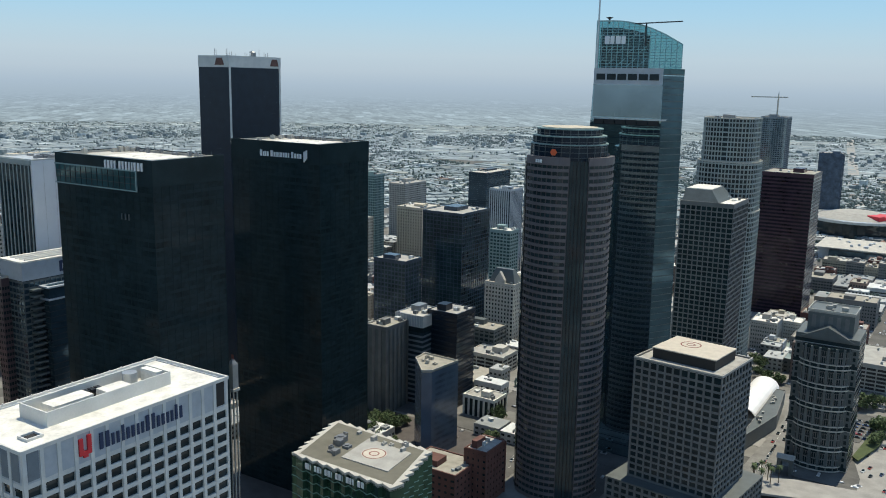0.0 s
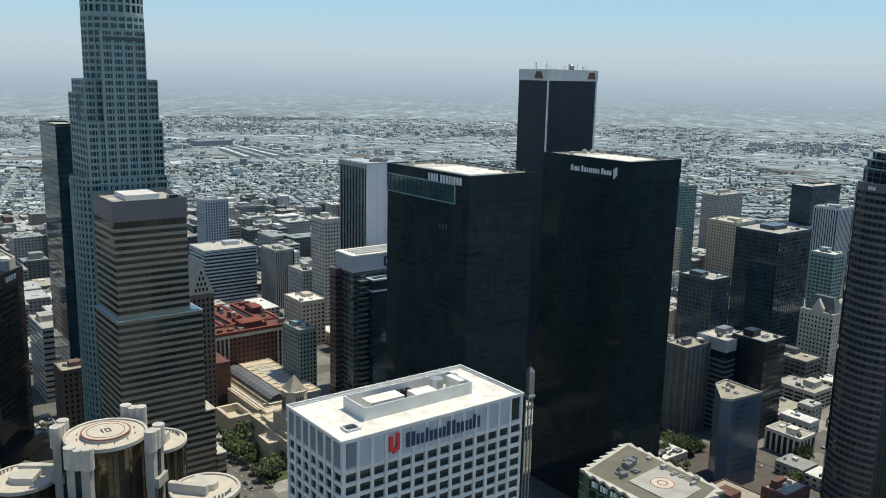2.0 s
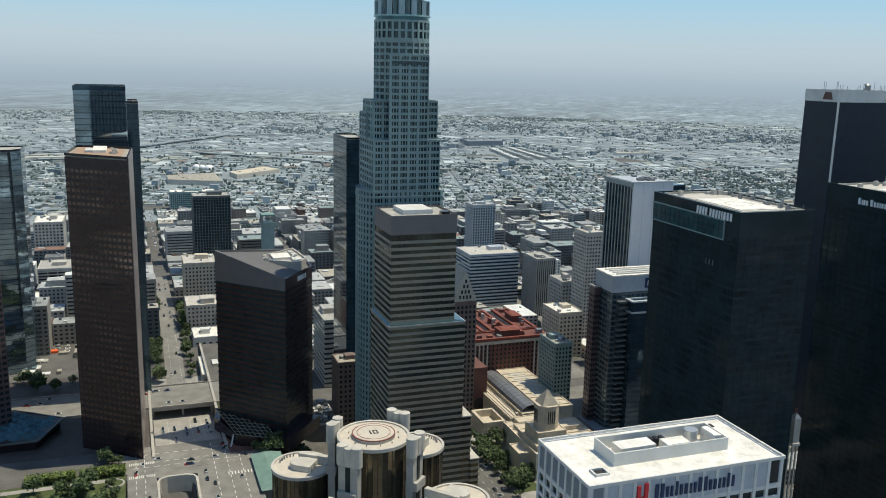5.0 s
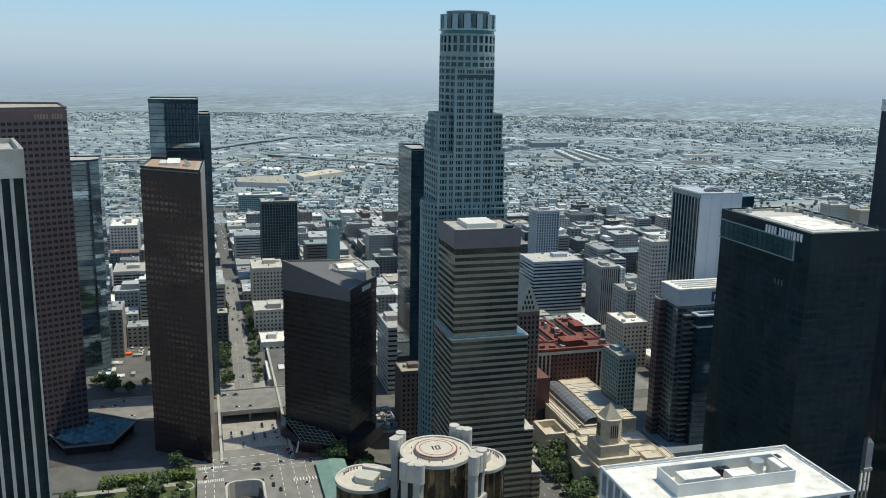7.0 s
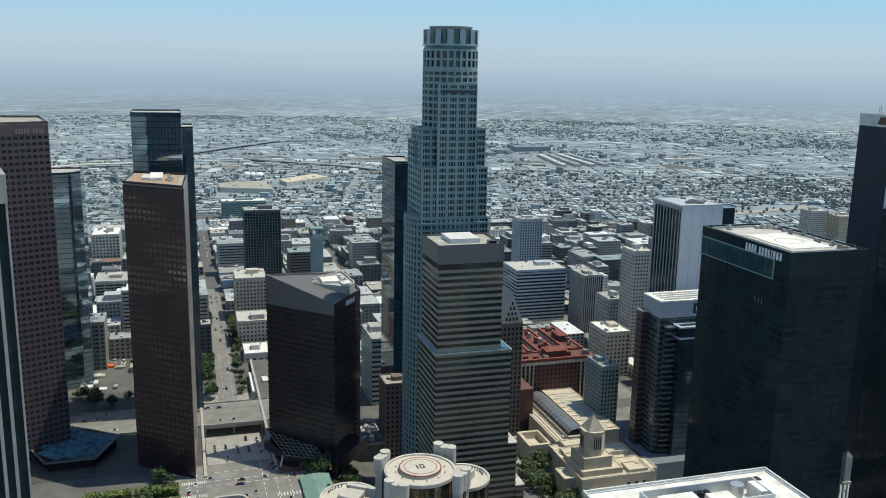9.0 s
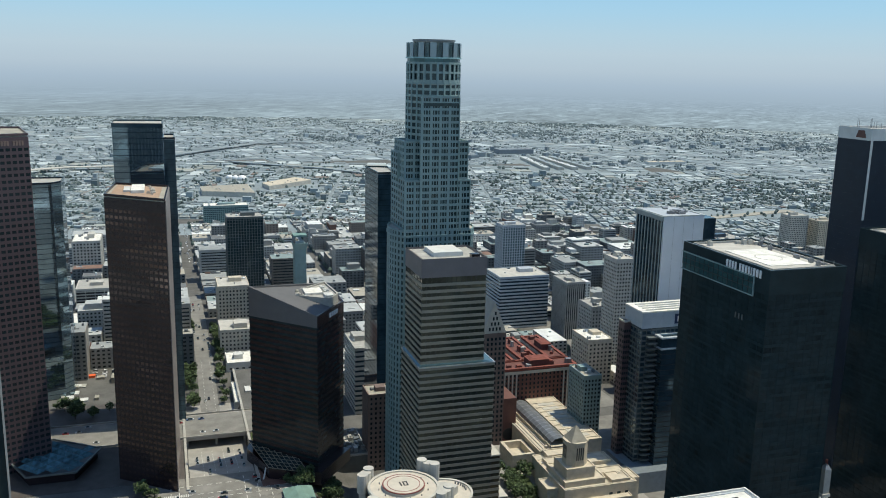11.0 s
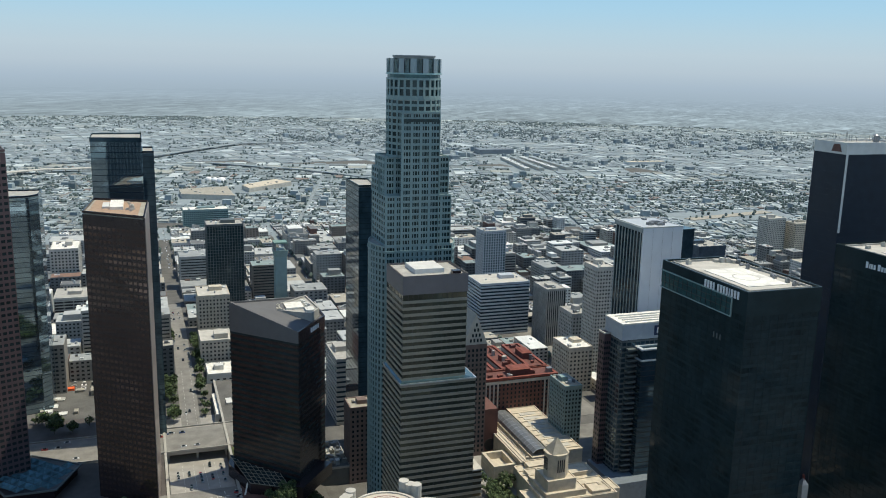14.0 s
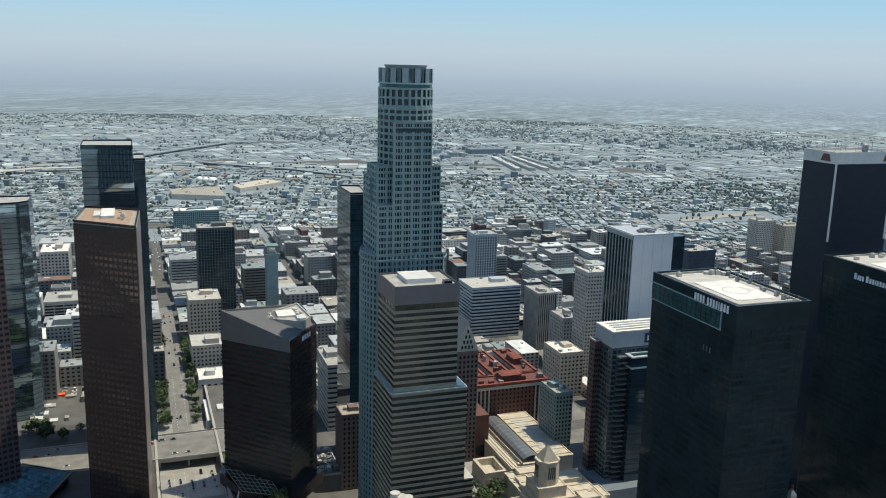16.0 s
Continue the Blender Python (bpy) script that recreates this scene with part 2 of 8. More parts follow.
def part(name, bm, material, parent=None, label=""):
    """One mesh object, under its thing or part where one is given."""
    ob = new(name, mesh_from(name, bm, material) if isinstance(bm, bmesh.types.BMesh) else bm)
    if parent:
        ob.parent = parent
        ob.matrix_parent_inverse = parent.matrix_basis.inverted()
    return tagged(ob, label)


def thing(name, label, category, x=0.0, y=0.0, z=0.0, rz=0.0, group="", kind=""):
    ob = new(name)
    ob.empty_display_size = 1
    ob.matrix_basis = pose(x, y, z, 0, 0, rz)
    return tagged(ob, label, category, group, kind)


def prism(bm, pts, z0, z1, top=None):
    """A solid between two levels over a polygon; top may be another polygon with as many corners."""
    lo = [bm.verts.new((*p, z0)) for p in pts]
    hi = [bm.verts.new((*p, z1)) for p in (top or pts)]
    n = len(pts)
    for i in range(n):
        bm.faces.new((lo[i], lo[(i + 1) % n], hi[(i + 1) % n], hi[i]))
    bm.faces.new(hi)
    bm.faces.new(lo[::-1])
    return bm


def box(bm, x0, x1, y0, y1, z0, z1):
    return prism(bm, [(x0, y0), (x1, y0), (x1, y1), (x0, y1)], z0, z1)


def B():
    return bmesh.new()


def ccw(pts):
    area = sum(a[0] * b[1] - b[0] * a[1] for a, b in zip(pts, pts[1:] + pts[:1]))
    return list(pts) if area > 0 else list(pts)[::-1]


def offset(pts, d):
    """A convex or nearly convex polygon (counter-clockwise), moved outwards by d."""
    out, n = [], len(pts)
    for i in range(n):
        a, b, c = Vector(pts[i - 1]), Vector(pts[i]), Vector(pts[(i + 1) % n])
        u, v = (b - a).normalized(), (c - b).normalized()
        n1, n2 = Vector((u.y, -u.x)), Vector((v.y, -v.x))
        k = max(0.3, 1 + n1.dot(n2))
        out.append(tuple(b + (n1 + n2) * (d / k)))
    return out


def ring(bm, outer, inner, z0, z1):
    """A closed band between two polygons."""
    n = len(outer)
    o0, o1 = [bm.verts.new((*p, z0)) for p in outer], [bm.verts.new((*p, z1)) for p in outer]
    i0, i1 = [bm.verts.new((*p, z0)) for p in inner], [bm.verts.new((*p, z1)) for p in inner]
    for i in range(n):
        j = (i + 1) % n
        bm.faces.new((o0[i], o0[j], o1[j], o1[i]))
        bm.faces.new((i0[j], i0[i], i1[i], i1[j]))
        bm.faces.new((o1[i], o1[j], i1[j], i1[i]))
        bm.faces.new((o0[j], o0[i], i0[i], i0[j]))
    return bm


def circle(r, n=32, cx=0.0, cy=0.0, start=0.0):
    return [(cx + r * math.cos(start + 2 * math.pi * i / n), cy + r * math.sin(start + 2 * math.pi * i / n)) for i in range(n)]


def rect(x0, x1, y0, y1):
    return [(x0, y0), (x1, y0), (x1, y1), (x0, y1)]


def floors(root, pts, z0, z1, step, high, material, proud=0.35, name="spandrel", first=0.0, inner=0.1):
    """A band round the plan at each storey: one mesh, an object for each storey."""
    me = mesh_from(name, ring(B(), offset(pts, proud), offset(pts, -inner), 0, high), material)
    z = z0 + first
    while z + high <= z1 + 0.01:
        ob = part(name, me, None, root)
        ob.location.z = z
        z += step


def along(p, q, count, ends=True):
    """Even places along an edge, and the edge's heading in degrees."""
    a = math.degrees(math.atan2(q[1] - p[1], q[0] - p[0]))
    if ends:
        return [(p[0] + (q[0] - p[0]) * i / count, p[1] + (q[1] - p[1]) * i / count) for i in range(count + 1)], a
    return [(p[0] + (q[0] - p[0]) * (i + 0.5) / count, p[1] + (q[1] - p[1]) * (i + 0.5) / count) for i in range(count)], a


def piers(root, pts, z0, z1, bay, wide, material, proud=0.45, name="pier", edges=None, inner=0.1):
    """Upright piers at even bays along the edges of a plan, each an object of its own."""
    me = mesh_from(name, box(B(), -wide / 2, wide / 2, -proud, inner, z0, z1), material)
    n = len(pts)
    for e in edges if edges is not None else range(n):
        p, q = pts[e], pts[(e + 1) % n]
        count = max(1, round(math.dist(p, q) / bay))
        places, a = along(p, q, count)
        for x, y in places[:-1] if edges is None else places:
            ob = part(name, me, None, root)
            ob.matrix_basis = pose(x, y, 0, 0, 0, a)


def panes(root, p, q, z0, rows, cols, step, wide, high, material, proud=0.06, skip=None, limit=300, name="window"):
    """Window panes on one face, each an object; those past the limit are joined into one mesh."""
    limit = min(limit, 84)
    shape = lambda bm: box(bm, -wide / 2, wide / 2, -proud, 0.02, 0, high)
    me = mesh_from(name, shape(B()), material)
    places, a = along(p, q, cols, ends=False)
    rest, count = [], 0
    for r in range(rows - 1, -1, -1):
        for c, (x, y) in enumerate(places):
            if skip and skip(c, r):
                continue
            if count < limit:
                ob = part(name, me, None, root)
                ob.matrix_basis = pose(x, y, z0 + r * step, 0, 0, a)
                count += 1
            else:
                rest.append(pose(x, y, z0 + r * step, 0, 0, a))
    if rest:
        verts, faces = [], []
        base = [v.co.copy() for v in me.vertices]
        fs = [tuple(f.vertices) for f in me.polygons]
        for m in rest:
            k = len(verts)
            verts += [tuple(m @ v) for v in base]
            faces += [tuple(i + k for i in f) for f in fs]
        j = bpy.data.meshes.new("windows_below")
        j.from_pydata(verts, [], faces)
        j.materials.append(material)
        tagged(part("windows_below", j, None, root), kind="stuff")


def roof_top(root, pts, z, material, parapet=1.2, wall=None, thick=0.5, lip=0.0):
    """A flat roof with a parapet round it."""
    part("roof", prism(B(), offset(pts, -thick + 0.02), z - parapet - 1.0, z - parapet + 0.02), material, root)
    part("parapet", ring(B(), offset(pts, lip), offset(pts, -thick), z - parapet, z), wall or material, root)


def roof_clutter(root, x0, x1, y0, y1, z, count, seed, material, big=5.0):
    """Plant on a roof: fan units, ducts and hatches, each a part."""
    rnd = random.Random(seed)
    for _ in range(count):
        w, d, h = rnd.uniform(1.2, big), rnd.uniform(1.2, big), rnd.uniform(0.8, 2.6)
        x, y = rnd.uniform(x0 + w / 2, max(x0 + w / 2, x1 - w / 2)), rnd.uniform(y0 + d / 2, max(y0 + d / 2, y1 - d / 2))
        bm = box(B(), x - w / 2, x + w / 2, y - d / 2, y + d / 2, z, z + h)
        if rnd.random() < 0.5:
            prism(bm, circle(min(w, d) * 0.35, 10, x, y), z + h, z + h + 0.5)
        part("roof_unit", bm, material, root)


def sign_bars(root, p, q, z, widths, high, material, proud=0.5, gap=0.25, name="sign_bar", rise=None):
    """A sign drawn as plain bars along the line from p to q."""
    a = math.atan2(q[1] - p[1], q[0] - p[0])
    total = math.dist(p, q)
    scale_w = total / (sum(widths) + gap * (len(widths) - 1))
    s = 0.0
    for k, w in enumerate(widths):
        bm = box(B(), s * scale_w, (s + w) * scale_w, -proud, -proud + 0.3, 0, high * (rise[k] if rise else 1.0))
        ob = part(name, bm, material, root)
        ob.matrix_basis = Matrix.Translation((*p, z)) @ Matrix.Rotation(a, 4, "Z")
        s += w + gap


# ---- ground, hill and backdrop ----
def smooth(a, b, v):
    t = min(1.0, max(0.0, (v - a) / (b - a)))
    return t * t * (3 - 2 * t)


def ground_z(x, y):
    """Bunker Hill rises to the north-east; 4th Street runs through it in an open cut."""
    h = 25 * smooth(-60, 30, x) * smooth(45, 95, y) * (1 - smooth(380, 800, x))
    if 115.5 < y < 158.5:
        h -= 8.5 * smooth(60, 115, x) * (1 - smooth(200, 290, x))
    if 138.5 < y < 156.5 and -40 < x < 20.5:
        h -= 7.0
    return h


def lines(dense0, dense1, step, far=5200):
    out = [v for v in range(-far, far + 1, 200) if not dense0 < v < dense1]
    v = dense0
    while v <= dense1:
        out.append(v)
        v += step
    return sorted(set(out))


xs, ys = sorted(set(lines(-100, 440, 10) + [-41, -39, 20, 21])), sorted(set(lines(20, 320, 10) + [115, 116, 158, 159, 138, 139, 156, 157]))
gv = [(x, y, ground_z(x, y)) for x in xs for y in ys]
gf = [(i * len(ys) + j, (i + 1) * len(ys) + j, (i + 1) * len(ys) + j + 1, i * len(ys) + j + 1) for i in range(len(xs) - 1) for j in range(len(ys) - 1)]
gm = bpy.data.meshes.new("ground")
gm.from_pydata(gv, [], gf)
gm.materials.append(M["asphalt"])
tagged(new("ground", gm), "grey asphalt city ground rising to a low hill", "ground", kind="structure")

# distance: a glowing band far behind the city, haze and sky painted into its emission
haze = bpy.data.materials.new("far_haze")
haze.use_nodes = True
hn, hl = haze.node_tree.nodes, haze.node_tree.links
hn.remove(hn["Principled BSDF"])
geo = hn.new("ShaderNodeNewGeometry")
sep = hn.new("ShaderNodeSeparateXYZ")
hl.new(geo.outputs["Position"], sep.inputs[0])
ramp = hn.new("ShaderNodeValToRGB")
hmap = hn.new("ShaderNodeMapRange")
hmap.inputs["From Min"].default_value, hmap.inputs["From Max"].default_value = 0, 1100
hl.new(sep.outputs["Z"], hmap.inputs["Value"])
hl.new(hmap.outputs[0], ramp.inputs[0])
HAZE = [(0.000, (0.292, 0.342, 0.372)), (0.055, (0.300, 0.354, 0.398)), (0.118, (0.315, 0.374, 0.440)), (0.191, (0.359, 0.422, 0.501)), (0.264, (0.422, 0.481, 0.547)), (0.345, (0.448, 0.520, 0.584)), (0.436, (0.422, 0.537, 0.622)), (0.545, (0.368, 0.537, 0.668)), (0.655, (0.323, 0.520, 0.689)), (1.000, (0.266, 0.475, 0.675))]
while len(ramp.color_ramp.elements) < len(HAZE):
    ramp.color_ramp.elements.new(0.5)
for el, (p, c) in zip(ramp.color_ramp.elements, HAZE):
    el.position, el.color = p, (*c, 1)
# the plain beyond, foreshortened: height on the band stands for distance over the ground
rel = hn.new("ShaderNodeVectorMath")
rel.operation = "SUBTRACT"
rel.inputs[1].default_value = (-490, 160, 0)
hl.new(geo.outputs["Position"], rel.inputs[0])


def mnode(op, a, b):
    k = hn.new("ShaderNodeMath")
    k.operation = op
    for i, v in enumerate((a, b)):
        if isinstance(v, (int, float)):
            k.inputs[i].default_value = v
        else:
            hl.new(v, k.inputs[i])
    return k.outputs[0]


drop = mnode("MAXIMUM", mnode("SUBTRACT", 300.0, sep.outputs["Z"]), 60.0)
reach = mnode("DIVIDE", 300.0, drop)
xyz = hn.new("ShaderNodeSeparateXYZ")
hl.new(rel.outputs[0], xyz.inputs[0])
fwd = mnode("SUBTRACT", mnode("MULTIPLY", xyz.outputs[0], 0.82), mnode("MULTIPLY", xyz.outputs[1], 0.57))
side = mnode("ADD", mnode("MULTIPLY", xyz.outputs[0], 0.57), mnode("MULTIPLY", xyz.outputs[1], 0.82))
away = mnode("MULTIPLY", fwd, reach)
across = mnode("MULTIPLY", side, reach)


def town_cells(wide, deep, angle):
    at = hn.new("ShaderNodeCombineXYZ")
    hl.new(mnode("DIVIDE", mnode("ADD", across, mnode("MULTIPLY", away, angle)), wide), at.inputs[0])
    hl.new(mnode("DIVIDE", mnode("SUBTRACT", away, mnode("MULTIPLY", across, angle)), deep), at.inputs[1])
    return at.outputs[0]


cells = []
for wide, deep, angle in ((24.0, 130.0, 0.17), (60.0, 220.0, -0.26), (60.0, 240.0, 0.3)):
    v = hn.new("ShaderNodeTexVoronoi")
    v.distance = "CHEBYCHEV"
    v.inputs["Scale"].default_value = 1.0
    hl.new(town_cells(wide, deep, angle), v.inputs["Vector"])
    one = hn.new("ShaderNodeSeparateColor")
    hl.new(v.outputs["Color"], one.inputs[0])
    cells.append(one.outputs[0])
patch = hn.new("ShaderNodeTexNoise")
patch.inputs["Scale"].default_value, patch.inputs["Detail"].default_value = 1.0, 4
hl.new(town_cells(1500.0, 1500.0, 0.0), patch.inputs["Vector"])
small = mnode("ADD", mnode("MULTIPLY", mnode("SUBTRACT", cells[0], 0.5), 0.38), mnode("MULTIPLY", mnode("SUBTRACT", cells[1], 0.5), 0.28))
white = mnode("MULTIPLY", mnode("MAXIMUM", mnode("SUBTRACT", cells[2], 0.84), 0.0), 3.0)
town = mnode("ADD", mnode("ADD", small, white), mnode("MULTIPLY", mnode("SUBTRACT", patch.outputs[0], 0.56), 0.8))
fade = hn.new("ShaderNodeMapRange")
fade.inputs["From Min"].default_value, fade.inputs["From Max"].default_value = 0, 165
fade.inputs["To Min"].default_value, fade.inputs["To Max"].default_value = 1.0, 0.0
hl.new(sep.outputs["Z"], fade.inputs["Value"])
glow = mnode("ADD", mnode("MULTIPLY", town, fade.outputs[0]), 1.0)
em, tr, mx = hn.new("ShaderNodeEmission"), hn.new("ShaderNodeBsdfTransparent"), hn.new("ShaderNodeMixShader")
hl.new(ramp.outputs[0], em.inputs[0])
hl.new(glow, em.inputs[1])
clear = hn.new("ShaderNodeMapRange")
clear.inputs["From Min"].default_value, clear.inputs["From Max"].default_value = 800, 1100
hl.new(sep.outputs["Z"], clear.inputs["Value"])
hl.new(clear.outputs[0], mx.inputs[0])
hl.new(em.outputs[0], mx.inputs[1])
hl.new(tr.outputs[0], mx.inputs[2])
hl.new(mx.outputs[0], hn["Material Output"].inputs[0])
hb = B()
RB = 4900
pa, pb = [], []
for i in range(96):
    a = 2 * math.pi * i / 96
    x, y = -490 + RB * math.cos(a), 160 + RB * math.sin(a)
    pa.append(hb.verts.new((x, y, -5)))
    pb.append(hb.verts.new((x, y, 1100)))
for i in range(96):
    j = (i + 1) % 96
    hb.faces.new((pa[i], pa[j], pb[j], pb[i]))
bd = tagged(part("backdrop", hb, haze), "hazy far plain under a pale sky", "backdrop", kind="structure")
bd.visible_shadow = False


# ---- the towers ----
def union_tower():
    x0, x1, y0, y1, top = -302.2, -271.6, -15.4, 49.2, 158.6
    r = thing("office_tower", "white precast office slab with a deep window grid and white roof", "building", (x0 + x1) / 2, (y0 + y1) / 2)
    pts = rect(x0, x1, y0, y1)
    part("body", prism(B(), pts, 0, top - 1.5), M["g_black"], r, "dark recessed glass core")
    zf = top - 9.0
    piers(r, pts, 0, top - 0.6, 4.62, 1.05, M["white"], 0.75)
    floors(r, pts, 0.5, zf + 0.1, 3.75, 1.25, M["white"], 0.55, first=(zf - 0.5) % 3.75 - 1.25)
    part("fascia", ring(B(), offset(pts, 0.5), offset(pts, -0.2), zf, top - 0.7), M["greypanel"], r, "grey panel frieze")
    roof_top(r, offset(pts, 0.9), top, M["whiteroof"], 1.0, M["white"], 0.5)
    # tall louvred openings at the ends of the frieze
    for p, q, n in (((x0, y1), (x0, y0), 14), ((x1, y1), (x0, y1), 7)):
        places, a = along(p, q, n, ends=False)
        for k, (x, y) in enumerate(places):
            if n == 7 or k in (0, 13):
                ob = part("louvre", box(B(), -1.5, 1.5, -0.62, 0.1, 0, 7.2), M["black"] if k == 13 else M["wallpanel"], r)
                ob.matrix_basis = pose(x, y, zf + 0.6, 0, 0, a)
    for p, q, n in (((x0, y1), (x0, y0), 14), ((x1, y1), (x0, y1), 7)):
        rows = 37
        panes(r, p, q, zf - 2.45 - 3.75 * (rows - 1), rows, n, 3.75, 3.3, 2.0, M["g_grey"], 0.12, limit=210 if n == 14 else 84)
    # plant enclosure on the roof
    ex0, ex1, ey0, ey1 = x0 + 9.5, x0 + 21.5, y0 + 12, y1 - 13
    enc = rect(ex0, ex1, ey0, ey1)
    part("plant_screen", ring(B(), enc, offset(enc, -0.4), top - 1, top + 3.0), M["white"], r)
    part("plant_house", box(B(), ex0 + 3, ex0 + 8.5, ey1 - 16, ey1 - 4, top - 1, top + 2.6), M["whiteroof"], r)
    part("plant_house", box(B(), ex0 + 2.2, ex0 + 7, ey0 + 12, ey0 + 20, top - 1, top + 2.2), M["whiteroof"], r)
    part("plant_house", box(B(), ex0 + 2, ex0 + 9, ey0 + 1.2, ey0 + 3.5, top - 1, top + 3.2), M["whiteroof"], r)
    part("water_tank", prism(B(), circle(2.1, 20, ex0 + 8, ey0 + 8), top - 1, top + 3.4), M["silver"], r)
    for k in range(6):
        part("fan_unit", box(B(), ex0 + 8.2, ex0 + 10.4, ey0 + 17 + k * 2.0, ey0 + 18.4 + k * 2.0, top - 1, top + 1.6), M["darkmetal"], r)
    for k in range(3):
        part("duct", box(B(), ex0 + 1.0 + 0.7 * k, ex0 + 1.4 + 0.7 * k, ey0 + 4, ey1 - 2 - 3 * k, top - 1, top - 0.4), M["silver"], r)
    part("roof_hatch", ring(B(), rect(x0 + 5, x0 + 9, y1 - 9, y1 - 4.5), rect(x0 + 5.4, x0 + 8.6, y1 - 8.6, y1 - 4.9), top - 1, top - 0.2), M["white"], r)
    # black slabs stand in for the dark inside open hatches
    part("hatch_well", box(B(), x0 + 5.4, x0 + 8.6, y1 - 8.6, y1 - 4.9, top - 1, top - 0.75), M["black"], r)
    part("hatch_well", box(B(), x1 - 5.5, x1 - 3, y0 + 5, y0 + 10, top - 1, top - 0.75), M["black"], r)
    for k in range(16):
        part("rail_post", box(B(), x1 + 0.2, x1 + 0.5, y0 + k * 4.2, y0 + 0.3 + k * 4.2, top, top + 0.4), M["white"], r)
    # sign: a red mark and blue letters drawn as bars
    for k, (dy, w, lo, hi) in enumerate(((0, 1.1, 0.9, 5.4), (1.1, 1.3, 0.2, 1.9), (2.4, 1.1, 0.9, 5.9))):
        part("sign_mark", box(B(), x0 - 1.1, x0 - 0.55, 34.6 - dy - w, 34.6 - dy, zf + 1.2 + lo, zf + 1.2 + hi), M["signred"], r)
    sign_bars(r, (x0, 28.6), (x0, 1.6), zf + 1.9, [0.42, 0.42, 0.3, 0.3, 0.32, 0.34, 0.34, 0.3, 0.3, 0.42, 0.42, 0.34, 0.34, 0.3, 0.3, 0.3, 0.36], 4.4, M["signblue"], 0.95, 0.3, rise=[1, 1, .72, .72, 1, .72, .72, .72, .72, 1, 1, .72, .72, .72, .72, 1, .8])
    return r


def dark_tower(name, label, x0, x1, y0, y1, top, seed):
    r = thing(name, label, "building", (x0 + x1) / 2, (y0 + y1) / 2)
    pts = rect(x0, x1, y0, y1)
    part("body", prism(B(), pts, 0, top - 2), M["g_black"], r)
    piers(r, pts, 0, top - 11, 4.4, 0.25, M["darkstone"], 0.12)
    floors(r, pts, 2, top - 12, 3.95, 1.5, M["darkstone"], 0.1)
    part("crown_band", ring(B(), offset(pts, 0.4), offset(pts, -0.4), top - 11.5, top), M["darkstone"], r, "plain black stone crown")
    part("roof", prism(B(), offset(pts, -0.5), top - 3, top - 1.2), M["pale"], r, "pale gravel roof")
    part("roof_kerb", ring(B(), offset(pts, -3.0), offset(pts, -3.6), top - 1.3, top - 0.2), M["concrete"], r)
    cx, cy = (x0 + x1) / 2, (y0 + y1) / 2
    part("roof_deck", box(B(), cx - 22, cx + 12, cy - 11, cy + 11, top - 1.3, top - 0.9), M["whiteroof"], r)
    part("helipad_ring", ring(B(), circle(6.5, 32, cx - 6, cy), circle(5.9, 32, cx - 6, cy), top - 0.95, top - 0.86), M["pale"], r)
    roof_clutter(r, x0 + 4, x1 - 4, y0 + 3, y0 + 9, top - 1.2, 14, seed, M["greymetal"], 2.0)
    roof_clutter(r, x1 - 14, x1 - 4, y0 + 4, y1 - 4, top - 1.2, 6, seed + 1, M["pale"], 3.0)
    for k in range(9):
        part("mast", box(B(), x0 + 5 + k * 6.5, x0 + 5.15 + k * 6.5, y0 + 2, y0 + 2.15, top - 1.2, top + 1.5 + (k * 7 % 4)), M["greymetal"], r)
    return r


def hastings_tower():
    x0, x1, y0, y1, top = -189.8, -123.5, -123.5, -83.75, 211.2
    r = dark_tower("office_tower", "black stone office tower with a teal glass band under its roof", x0, x1, y0, y1, top, 5)
    gz0, gz1 = top - 13.6, top - 5.4
    part("upper_glazing", box(B(), x0 + 10, x1 - 0.2, y1 + 0.1, y1 + 0.55, gz0, gz1), M["g_teal"], r, "teal glass band")
    fr = B()
    box(fr, x0 + 9.6, x1 + 0.4, y1 + 0.3, y1 + 0.85, gz1, gz1 + 0.6)
    box(fr, x0 + 9.6, x1 + 0.4, y1 + 0.3, y1 + 0.85, gz0 - 0.5, gz0)
    box(fr, x0 + 9.6, x0 + 10.2, y1 + 0.3, y1 + 0.85, gz0, gz1)
    part("glazing_frame", fr, M["teal"], r)
    for k in range(14):
        part("mullion", box(B(), x0 + 13.6 + 3.8 * k, x0 + 13.9 + 3.8 * k, y1 + 0.3, y1 + 0.7, gz0, gz1), M["darkmetal"], r)
    for k in range(2):
        part("transom", box(B(), x0 + 10.2, x1, y1 + 0.3, y1 + 0.66, gz0 + 2.7 * (k + 1), gz0 + 2.7 * (k + 1) + 0.3), M["darkmetal"], r)
    widths = [0.8, 0.9, 0.8, 0.7, 0.8, 0.9, 0.8, 0.7, 0.35, 0.9, 0.9, 0.8]
    s = x0 + 30.5
    for k, w in enumerate(widths):
        part("sign_bar", box(B(), s - w * 1.2, s, y1 + 0.4, y1 + 0.9, top - 4.9, top - 1.4), M["signwhite"], r)
        s -= w * 1.2 + (2.4 if k == 3 else 1.15)
    for k in range(3):
        part("wall_mark", box(B(), x0 + 20.6 - 2.4 * k, x0 + 21.2 - 2.4 * k, y1 + 0.1, y1 + 0.5, top - 27.0, top - 24.4), M["slate"], r)
    return r


